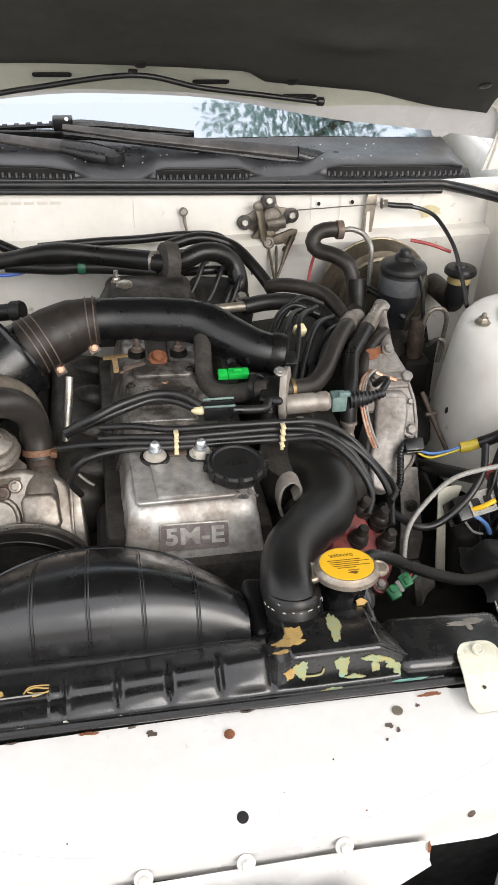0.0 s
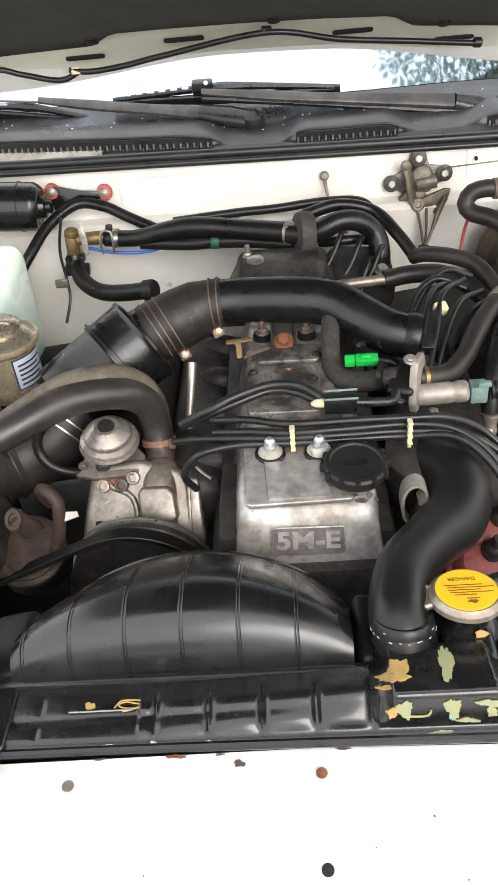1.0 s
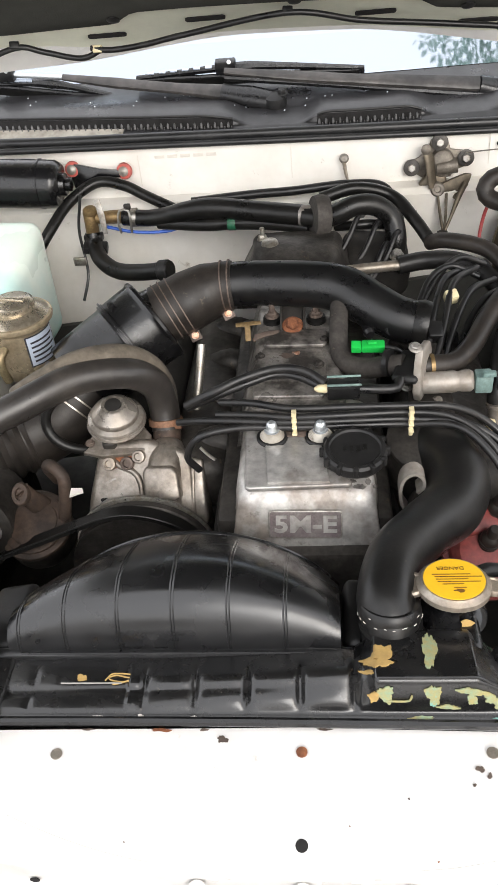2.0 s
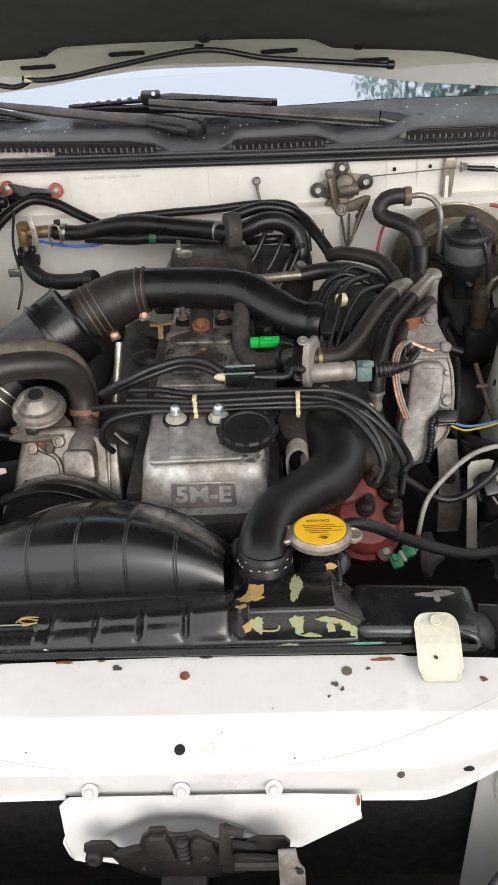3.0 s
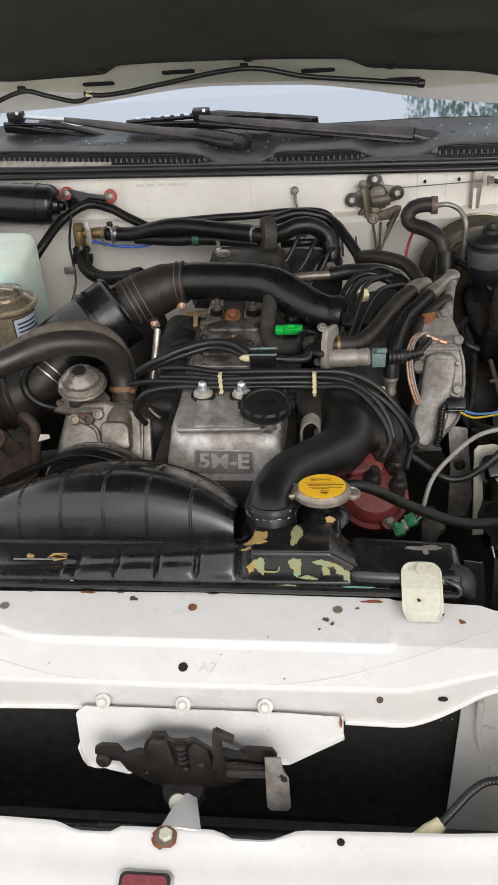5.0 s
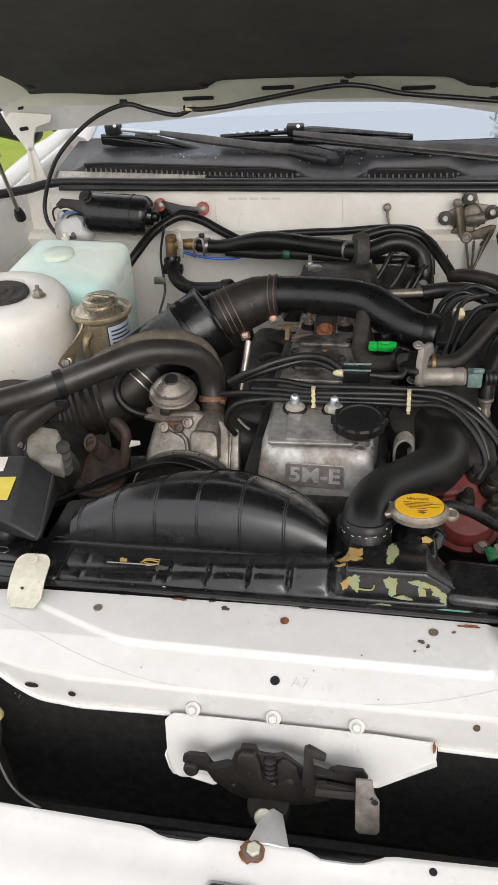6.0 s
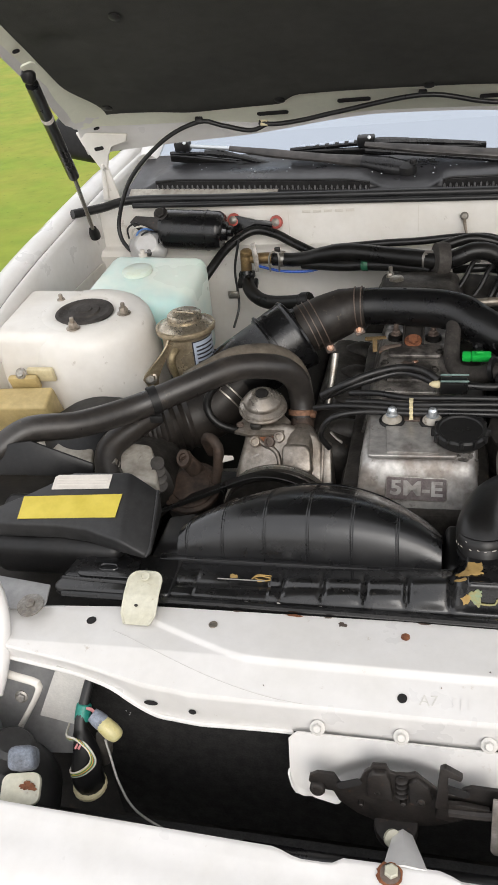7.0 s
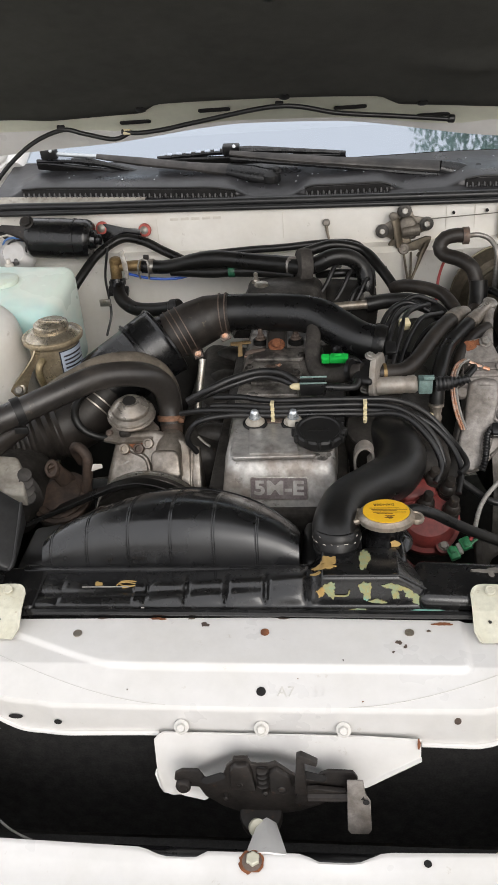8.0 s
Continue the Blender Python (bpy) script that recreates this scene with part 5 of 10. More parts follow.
def flake(x, f, outline):
    """A thin patch lying on the tank's curved skin."""
    def at(s):
        return tankf((s[0] + 0.295) / 0.52, min(1.0, max(0.0, s[1])))
    per = (at((x, f + 0.01)) - at((x, f - 0.01))).length / 0.02
    lift = on_tank(x, f).to_3x3() @ Vector((0, 0, 0.0013))
    b = bmesh.new()
    mid = b.verts.new(at((x, f)) + lift)
    rings = [[b.verts.new(at((x + s * p, f - s * q / per)) + lift * h) for p, q in outline] for s, h in ((0.3, 1), (0.6, 1), (0.9, 1), (1.0, 1), (1.0, 0.2))]
    n = len(outline)
    for k in range(n):
        b.faces.new((mid, rings[0][k], rings[0][(k + 1) % n]))
        for r0, r1 in zip(rings, rings[1:]):
            b.faces.new((r0[k], r1[k], r1[(k + 1) % n], r0[(k + 1) % n]))
    bmesh.ops.recalc_face_normals(b, faces=b.faces[:])
    return b


for i, (x, f, r, sx, sy, m) in enumerate((
        (0.071, 0.255, 0.0120, 1.15, 0.95, "chipy"), (0.060, 0.345, 0.0035, 1.5, 0.7, "chipy"), (0.117, 0.235, 0.0078, 0.80, 2.9, "chipg"),
        (0.066, 0.585, 0.006, 0.9, 1.0, "chipy"), (0.076, 0.565, 0.0085, 0.9, 1.1, "chipg"), (0.118, 0.570, 0.0075, 0.8, 2.0, "chipg"), (0.119, 0.61, 0.005, 0.8, 1.4, "chipt"),
        (0.146, 0.545, 0.004, 2.2, 0.8, "chipg"), (0.158, 0.552, 0.005, 1.7, 0.8, "chipg"), (0.152, 0.60, 0.005, 0.9, 1.5, "chipg"), (0.170, 0.58, 0.006, 1.4, 0.9, "chipg"), (0.181, 0.62, 0.0065, 1.3, 0.9, "chipg"),
        (0.196, 0.655, 0.004, 2.2, 0.6, "chipt"), (0.211, 0.66, 0.0048, 2.2, 0.6, "chipt"), (0.132, 0.655, 0.0036, 2.6, 0.7, "chipg"), (0.110, 0.80, 0.0032, 3.4, 0.8, "chipg"), (0.190, 0.80, 0.0034, 4.0, 0.7, "chipt"),
        (-0.214, 0.33, 0.0042, 1.3, 0.9, "chipy"), (-0.150, 0.80, 0.0026, 1.6, 1, "wsticker"), (-0.10, 0.80, 0.002, 1.6, 1, "wsticker"), (-0.190, 0.80, 0.003, 1.9, 0.6, "wsticker"))):
    part("paint_chip", flake(x, f, ragged(r, 20 + i, sx, sy)), m, tank, "ragged patch of bare primer")
part("chip_tail", tube([on_tank(x, f).translation for x, f in ((0.076, 0.61), (0.088, 0.615), (0.097, 0.61), (0.099, 0.58))], 0.0011, 6), "chipg", tank)
m = on_tank(-0.176, 0.33)
part("ochre_scrawl", tube([m @ Vector(p) for p in ((-0.014, -0.003, 0), (-0.009, 0.004, 0), (-0.001, 0.005, 0), (0.010, 0.004, 0), (0.015, 0.001, 0), (0.011, -0.003, 0), (0.002, -0.004, 0), (-0.006, -0.003, 0), (-0.011, 0.000, 0), (-0.004, 0.003, 0), (0.006, 0.001, 0), (0.013, -0.001, 0), (0.000, -0.006, 0), (-0.006, -0.007, 0))], 0.0008, 6, step=0.002), "chipy", tank, "thin ochre scratched scrawl")
part("tank_seam_line", tube([on_tank(x, 0.415).translation for x in (0.070, 0.085, 0.105, 0.125, 0.145, 0.156, 0.168, 0.180, 0.192, 0.203)], 0.0016, 8), "tankblack", tank, "raised edge of the tank")
# filler neck and cap
nk = part("filler_neck", lathe([(0.034, 0.826), (0.030, 0.832), (0.022, 0.836), (0.022, 0.856), (0.027, 0.860)], (0.147, 0.199, 0), (0, 0, 1), 26), "blackpaint", rad, "black filler neck with flaked paint")
part("neck_bridge", rbox((0.05, 0.06, 0.03), (0.145, 0.178, 0.822), 0.008, 3), "blackpaint", rad)
part("flaked_paint", plate(blob(0.005, 12, 0.4, 77, 1.3, 1), 0.001, basis((0.156, 0.1742, 0.840), (0.1, -1, 0.2), (1, 0, 0))), "chipy", nk)
CAP, CAPN = Vector((0.147, 0.205, 0.868)), Vector((0, 0.13, 1)).normalized()
capm = basis(CAP, CAPN, (1, 0, 0))
cap = part("radiator_cap", lathe([(0.030, -0.013), (0.035, -0.011), (0.0352, -0.0055), (0.032, -0.003), (0.0305, -0.0005), (0.0295, -0.0005)], CAP, CAPN, 40), "pewter", rad, "pressure cap with yellow warning disc")
for s in (-1, 1):
    part("cap_ear", lathe([(r * (0.72 if s > 0 else 1.0), h) for r, h in ((0.0125, -0.0045), (0.0145, -0.003), (0.0150, 0.001), (0.0135, 0.0032), (0.0110, 0.0036), (0.0095, 0.0022), (0.0005, 0.002))], capm @ Vector((0.0365 if s > 0 else -0.0390, -s * 0.002 + 0.001, -0.0095)), capm.to_3x3() @ Vector((s * 0.16, -0.10, 1)), 24), "pewter", cap, "rolled grip ear")
part("warning_disc", lathe([(0.029, -0.001), (0.029, 0.0002), (0.0005, 0.0004)], CAP, CAPN, 40), "ylabel", cap, "yellow disc with upside-down warning print")
part("warning_word", words("DANGER", 0.0066, capm @ Matrix.Translation((-0.002, 0.015, 0.0005)) @ pose(0, 0, 0, 0, 0, 180), 0.0002), "brownink", cap)
for k, (w, y) in enumerate(((0.036, 0.2110), (0.044, 0.2075), (0.030, 0.2040), (0.040, 0.2005), (0.020, 0.1970), (0.012, 0.192))):
    part("print_bar", rbox((w, 0.0008, 0.0004), capm @ Matrix.Translation((0.004 if k % 2 else -0.002, y - 0.205, 0.0006)), 0), "brownink", cap)
part("scuffed_print", plate(blob(0.0028, 12, 0.5, 9, 1.8, 0.8), 0.0004, capm @ Matrix.Translation((0.003, -0.017, 0.0004))), "brownink", cap)

for name, x0, x1, lean in (("a", -0.340, -0.295, 1), ("b", 0.237, 0.282, 1)):
    w = x1 - x0
    xc = (x0 + x1) / 2
    br = thing("radiator_bracket", "cream painted steel bracket holding down the radiator", "bracket", (xc, 0.08, 0.80), "radiator brackets")

    def bend(u, v, w=w, xc=xc):
        """A flat strap with rounded top corners, chamfered foot and a rolled rim."""
        prof = [(0.1150, 0.8272), (0.1125, 0.8278), (0.1080, 0.8272), (0.098, 0.8245), (0.082, 0.8185), (0.068, 0.8090), (0.058, 0.8022), (0.051, 0.7985)]
        d, r = 0.0710 * v, 0.0170
        rest = d
        for (y0, z0), (y1, z1) in zip(prof, prof[1:]):
            h = math.hypot(y1 - y0, z1 - z0)
            if rest <= h:
                break
            rest -= h
        a = min(1.0, rest / h)
        y, z = y0 + (y1 - y0) * a, z0 + (z1 - z0) * a
        cut = r - math.sqrt(max(0.0, r * r - max(0.0, r - d) ** 2))
        ww = w - 2 * cut - 0.9 * max(0.0, 0.012 - 0.0710 * (1 - v))
        s = 2 * u - 1
        s = math.copysign(1 - (1 - abs(s)) ** 1.5, s)
        edge = min(0.5 * ww * (1 - abs(s)), d)
        return Vector((xc + 0.5 * ww * s, y, z + 0.0014 * ease(0.0038, 0.0012, edge)))
    part("strap", sheet(bend, 44, 64, 0.0020), "cream", br, "", 60)
    part("bolt", lathe([(0.0062, 0.0), (0.0060, 0.0016), (0.0050, 0.0022), (0.0042, 0.0014), (0.0005, 0.0014)], (xc, 0.104, 0.8286), (0, -0.30, 1), 20), "cream", br)
    part("rust_fleck", plate(blob(0.0018, 10, 0.4, int(50 + xc * 40), 1.2, 1), 0.0006, basis((xc - 0.004, 0.0700, 0.8122), (0, -0.45, 0.9), (1, 0, 0))), "grime", br)

# ---- fan shroud ----
sh = thing("fan_shroud", "ribbed glossy black plastic fan shroud behind the radiator", "fan shroud", (-0.122, 0.2, 0.6))


def shroud_p(x, v):
    """The drum's skin: up from the front flange, over the crown and back to the rear rim."""
    d = min(abs(x + 0.122), 0.1779)
    left = x < -0.122
    s = math.sqrt(1 - (d / 0.192) ** 2.7) if left else math.sqrt(1 - (d / 0.178) ** 2.3)
    rr = 0.205 if left else 0.186
    p = (Vector((x, 0.165, 0.808)), Vector((x, 0.170, 0.820 + 0.058 * s)), Vector((x, 0.206, 0.820 + 0.082 * s)), Vector((x, 0.312, 0.829 - rr + math.sqrt(rr * rr - d * d))))
    t = v
    return p[0] * (1 - t) ** 3 + p[1] * 3 * t * (1 - t) ** 2 + p[2] * 3 * t * t * (1 - t) + p[3] * t ** 3


part("drum", sheet(lambda u, v: shroud_p(-0.2960 + 0.334 * u, v), 90, 48, 0.003), "gloss", sh, "", 60)
for x in (-0.2955, 0.0375):
    b = bmesh.new()
    ed = [shroud_p(x, k / 24) for k in range(25)]
    vs = [b.verts.new(p) for p in ed] + [b.verts.new((x, 0.312, 0.70)), b.verts.new((x, 0.168, 0.70))]
    b.faces.new(vs)
    got = bmesh.ops.extrude_face_region(b, geom=b.faces[:])
    bmesh.ops.translate(b, verts=[v for v in got["geom"] if isinstance(v, bmesh.types.BMVert)], vec=(0.003 if x < 0 else -0.003, 0, 0))
    part("end_wall", b, "gloss", sh)
for x in (-0.284, -0.235, -0.180, -0.125, -0.070, -0.015):
    for dx in (-0.0014, 0.0014):
        part("rib", tube([shroud_p(x + dx, 0.03 + 0.94 * k / 15) + Vector((0, -0.0002, 0.0003)) for k in range(16)], 0.0010, 6), "gloss", sh)
part("rim_bead", tube([shroud_p(-0.295 + 0.332 * k / 24, 1.0) for k in range(25)], 0.0026, 8), "gloss", sh, "rolled rear edge")
part("front_flange", rbox((0.40, 0.012, 0.010), (-0.12, 0.164, 0.808), 0.003), "gloss", sh)
part("flange_lip", tube([(-0.30, 0.162, 0.811), (-0.12, 0.161, 0.8125), (0.06, 0.162, 0.811)], 0.0022, 8), "plastic", sh)
part("corner_right", rbox((0.05, 0.09, 0.03), basis((0.066, 0.215, 0.795), (0.2, 0, 1), (1, 0, 0)), 0.01, 3), "matteblack", sh)
part("corner_left", rbox((0.05, 0.09, 0.03), basis((-0.312, 0.215, 0.795), (-0.2, 0, 1), (1, 0, 0)), 0.01, 3), "matteblack", sh)
part("lower_drum", lathe([(0.165, 0), (0.178, 0.0), (0.178, 0.08), (0.165, 0.08)], (-0.122, 0.20, 0.660), (0, 1, 0), 48), "plastic", sh)
part("fan_disc", lathe([(0.02, 0), (0.05, 0.01), (0.05, 0.03), (0.02, 0.04)], (-0.122, 0.26, 0.64), (0, 1, 0), 24), "dark", sh)

# ---- upper radiator hose ----
uh = thing("upper_radiator_hose", "thick black rubber upper radiator hose, bent in an S", "hose", (0.1, 0.15, 0.83))
part("hose", tube([(0.085, 0.176, 0.812), (0.086, 0.180, 0.836), (0.083, 0.201, 0.846), (0.098, 0.258, 0.842), (0.134, 0.312, 0.828), (0.168, 0.355, 0.818), (0.181, 0.400, 0.818), (0.172, 0.450, 0.812), (0.150, 0.490, 0.80)], [0.0270, 0.0275, 0.0290, 0.0300, 0.0320, 0.0355, 0.0385, 0.0395, 0.038], 28, step=0.006), "black_hose", uh)
part("hose_cuff", lathe([(0.0272, -0.004), (0.0298, -0.003), (0.0304, 0.006), (0.0290, 0.013), (0.0280, 0.014)], (0.0855, 0.186, 0.8405), (0.02, 0.30, 1), 28), "black_hose", uh, "cracked swollen cuff")
rnd = random.Random(31)
for k in range(13):
    a, h = -2.9 + 2.7 * k / 12 + rnd.uniform(-0.1, 0.1), 0.8445 + rnd.choice((0.0, 0.0015, 0.010))
    part("cracked_edge", plate(ragged(rnd.uniform(0.0006, 0.0013), 60 + k, 1.7, 0.5, 12), 0.0005, basis((0.0855 + 0.0308 * math.cos(a), 0.1865 + 0.0308 * math.sin(a), h - 0.008 * math.sin(a)), (math.cos(a), math.sin(a), 0.1), (-math.sin(a), math.cos(a), 0))), "wsticker", uh)
part("clamp", clamp((0.086, 0.178, 0.836), (0.0, 0.05, 1), 0.0288, 0.004), "matteblack", uh, "thin black wire clamp")
part("neck", lathe([(0.032, 0.0), (0.028, 0.008), (0.023, 0.012), (0.023, 0.03)], (0.086, 0.176, 0.806), (0, 0.05, 1), 26), "blackpaint", uh)

# ---- engine ----
eng = thing("engine", "grimy straight-six engine with silver cam covers", "engine", (0, 0.55, 0.3))
part("block", rbox((0.24, 0.50, 0.42), (0.0, 0.60, 0.54), 0.02), "dark", eng)
part("head", rbox((0.21, 0.48, 0.09), (0.0, 0.60, 0.755), 0.01), "grime", eng, "grimy cylinder head")
part("front_cover", rbox((0.19, 0.03, 0.22), (0.003, 0.345, 0.66), 0.01), "grime", eng)
part("gasket_edge", rbox((0.186, 0.10, 0.006), (0.003, 0.386, 0.756), 0.002), "cream_pl", eng, "pale gasket edge")


def cover_ring(y, z0, z1, w0, w1, xc, r, tilt=0.0):
    """A half-outline of the cover at one station, bottom left over the top to bottom right."""
    out = [(-w0, z0), (-w0 * 0.99, z0 + 0.006)]
    for k in range(7):
        t = math.pi - k / 6 * math.pi / 2
        out.append((-w1 + r + r * math.cos(t), z1 - r + r * math.sin(t)))
    out += [(0.0, z1 + 0.0008)]
    for k in range(7):
        t = math.pi / 2 - k / 6 * math.pi / 2
        out.append((w1 - r + r * math.cos(t), z1 - r + r * math.sin(t)))
    out += [(w0 * 0.99, z0 + 0.006), (w0, z0)]
    return [Vector((xc + x, y, z - tilt * x)) for x, z in out]


bm = bmesh.new()
st = [(0.3445, 0.760, 0.766, 0.088, 0.086, 0.003), (0.3460, 0.760, 0.772, 0.0885, 0.0862, 0.005), (0.3520, 0.762, 0.788, 0.089, 0.0862, 0.012), (0.3620, 0.769, 0.8140, 0.089, 0.0845, 0.018), (0.3680, 0.769, 0.8270, 0.089, 0.083, 0.020), (0.376, 0.770, 0.8350, 0.089, 0.0815, 0.020), (0.390, 0.772, 0.8400, 0.089, 0.082, 0.014), (0.44, 0.775, 0.845, 0.091, 0.080, 0.014), (0.49, 0.776, 0.847, 0.091, 0.079, 0.013), (0.53, 0.778, 0.848, 0.090, 0.078, 0.013)]
rings = []
for y, z0, z1, w0, w1, r in st:
    rings.append([bm.verts.new(p) for p in cover_ring(y, z0, z1, w0, w1, 0.003, r, 0.02)])
skin(bm, rings, False, False)
bm.faces.new(rings[0])
bm.faces.new(rings[-1][::-1])
cov = part("front_cam_cover", bm, "alu", eng, "silver cast cam cover with oil stains", 50)
part("cover_lip", tube([(-0.088, 0.43, 0.777), (-0.0885, 0.358, 0.768), (-0.082, 0.344, 0.764), (0.0, 0.342, 0.762), (0.086, 0.343, 0.760), (0.0940, 0.358, 0.762), (0.0925, 0.43, 0.770)], 0.0058, 10), "alu", cov)
pm0 = basis((0, 0.37, 0.8375), (0.02, -0.065, 1), (1, 0, 0))
plat = [(-0.0660, -0.001), (-0.062, -0.004), (0.054, 0.001), (0.058, 0.005), (0.050, 0.016), (0.030, 0.028), (0.024, 0.040), (0.022, 0.130), (-0.073, 0.130)]
part("cover_plateau", plate(plat, 0.0072, pm0, 0.0022, None, 3), "alu", cov, "raised flat field on the cover", 30)
part("cover_panel", plate([(-0.040, 0.003), (0.032, 0.003), (0.023, 0.066), (-0.045, 0.066)], 0.0036, pm0 @ Matrix.Translation((0, 0, 0.0068)), 0.0011, None, 2), "alu", cov, "inner raised panel", 30)
part("side_flange", rbox((0.012, 0.150, 0.030), basis((0.098, 0.435, 0.765), (0.25, -0.02, 1), (1, 0, 0)), 0.004, 3), "alu", cov)
part("rear_step", rbox((0.120, 0.030, 0.020), basis((-0.008, 0.520, 0.846), (0.02, -0.05, 1), (1, 0, 0)), 0.006, 3), "oilcast", cov)
for k, (x, y, r, sx, sy) in enumerate(((0.066, 0.376, 0.0045, 1.6, 0.7), (0.076, 0.382, 0.0035, 1.0, 1.2), (0.058, 0.383, 0.003, 1.4, 0.8), (0.070, 0.390, 0.006, 1.6, 0.6), (0.083, 0.376, 0.0022, 1, 1))):
    part("oil_crust", plate(blob(r, 26, 0.25, 140 + k, sx, sy), 0.0008, basis((x, y, 0.8345 + 0.35 * (y - 0.376)), (0.05, -0.38, 1), (1, 0, 0))), "oilcast", cov, "baked-on oil crust")
plate_m = basis((0.002, 0.3530, 0.7985), (0.0, -0.933, 0.36), (1, 0, -0.02))
bp = part("badge_plate", plate(rounded(0.086, 0.035, 0.004), 0.0015, plate_m, 0.0004), "dullsteel", cov, "raised name badge on the cam cover")
part("badge_field", plate(rounded(0.083, 0.032, 0.003), 0.0006, plate_m @ Matrix.Translation((0, 0, 0.0013))), "badge", bp, "worn reddish badge field")
part("badge_letters", words("5M-E", 0.0305, plate_m @ Matrix.Translation((0, 0.0, 0.0022)) @ Matrix.Diagonal((1.15, 0.96, 1, 1)), 0.0008, 0.0009), "alu", bp, "silver raised letters")
for x in (-0.037, 0.022):
    at = Vector((x, 0.452, 0.8505 - 0.02 * x))
    w = part("cover_washer", lathe([(0.0150, 0.001), (0.0152, 0.0035), (0.0142, 0.0060), (0.0105, 0.0110), (0.0085, 0.0120)], at, (0.02, -0.05, 1), 28), "dustcream", cov, "round cream plated washer")
    part("gasket_ring", lathe([(0.0190, -0.004), (0.0192, 0.0015), (0.0178, 0.0030), (0.0140, 0.0030)], at, (0.02, -0.05, 1), 28), "matteblack", w, "black rubber ring")
    part("cover_bolt", lathe([(0.0095, 0.0105), (0.0095, 0.0120), (0.0072, 0.0130), (0.0070, 0.0190), (0.0062, 0.0220), (0.0040, 0.0245), (0.0005, 0.0255)], at, (0.02, -0.05, 1), 18), "bright", w, "bright domed bolt")
part("comb_foot", plate([(-0.024, 0.010), (0.0, 0.012), (0.024, 0.010), (0.026, -0.006), (0.010, -0.003), (-0.010, -0.003), (-0.026, -0.006)], 0.0025, basis((-0.0075, 0.454, 0.8510), (0.02, -0.05, 1), (1, 0, 0)), 0.0006), "rustycast", cov, "dark bolt strap")
oc = part("oil_cap", lathe([(0.030, -0.006), (0.036, 0.0), (0.0375, 0.004), (0.0375, 0.012), (0.035, 0.015), (0.031, 0.0155), (0.029, 0.0135), (0.0005, 0.0135)], (0.062, 0.412, 0.850), (0.03, -0.08, 1), 40), "matteblack", eng, "black ribbed oil filler cap")
for k in range(12):
    a = 2 * math.pi * k / 12
    part("grip", rbox((0.008, 0.006, 0.013), basis((0.062 + 0.0375 * math.cos(a), 0.412 + 0.0375 * math.sin(a), 0.858), (0.03, -0.08, 1), (math.cos(a), math.sin(a), 0)), 0.002), "matteblack", oc)
for x in (-0.012, -0.004, 0.004, 0.012):
    part("cap_letter_bar", rbox((0.004, 0.010, 0.0008), (0.062 + x, 0.410 + 0.004 * abs(x) * 50, 0.8637), 0), "rubber", oc)
# middle casting and rear cover
bm = bmesh.new()
rings = []
for y, z0, z1, w0, w1, r in ((0.50, 0.79, 0.850, 0.080, 0.068, 0.012), (0.53, 0.79, 0.858, 0.080, 0.066, 0.012), (0.60, 0.79, 0.862, 0.080, 0.062, 0.012), (0.64, 0.79, 0.868, 0.078, 0.058, 0.010), (0.74, 0.80, 0.872, 0.076, 0.056, 0.010), (0.80, 0.80, 0.875, 0.076, 0.056, 0.010)):
    rings.append([bm.verts.new(p) for p in cover_ring(y, z0, z1, w0, w1, -0.010, r, 0.02)])
skin(bm, rings, False, False)
bm.faces.new(rings[0])
bm.faces.new(rings[-1][::-1])
part("middle_cover", bm, "oilcast", eng, "grimy middle cam cover with baked oil", 50)
part("middle_ridge", plate([(-0.052, -0.062), (0.040, -0.062), (0.046, 0.010), (0.036, 0.058), (-0.042, 0.058), (-0.056, 0.0)], 0.008, basis((-0.012, 0.585, 0.8575), (0.02, -0.05, 1), (1, 0, 0)), 0.003, None, 3), "oilcast", eng, "raised ridge crusted with oil", 30)
part("middle_step", plate(rounded(0.088, 0.040, 0.008), 0.006, basis((-0.010, 0.648, 0.869), (0.02, -0.05, 1), (1, 0, 0)), 0.0025, None, 3), "oilcast", eng)
part("middle_rib", rbox((0.085, 0.008, 0.007), (-0.008, 0.555, 0.866), 0.0025), "oilcast", eng)
for x, y, h in ((-0.044, 0.700, 0.020), (0.019, 0.698, 0.020)):
    g = part("rubber_seat", lathe([(0.0135, -0.004), (0.0145, 0.002), (0.0135, 0.008), (0.0095, 0.010)], (x, y, 0.870), (0, -0.1, 1), 20), "rubber", eng, "black rubber seat under a stud")
    part("stud_nut", bolt((x, y, 0.8795), (0, -0.1, 1), 0.0075, 0.008, 1.35, lathe([(0.0042, 0.004), (0.0042, h), (0.003, h + 0.001)], (x, y, 0.8795), (0, -0.1, 1), 12)), "rustycast", g)
br0 = part("hanger_plate", plate([(-0.017, -0.016), (0.017, -0.016), (0.018, 0.012), (0.016, 0.038), (0.012, 0.046), (-0.012, 0.046), (-0.016, 0.038), (-0.018, 0.012)], 0.004, basis((-0.014, 0.672, 0.8745), (0, -0.45, 1), (1, 0, 0)), 0.001), "dark", eng, "dark folded bracket on the cover")
for s in (-1, 1):
    part("bracket_side", rbox((0.003, 0.050, 0.014), basis((-0.014 + s * 0.0165, 0.686, 0.884), (0, -0.45, 1), (1, 0, 0)), 0.001), "dark", br0)
part("rusty_bolt", bolt((-0.014, 0.671, 0.8795), (0, -0.45, 1), 0.0095, 0.009, 1.55), "rust", eng, "rusty hexagon bolt")
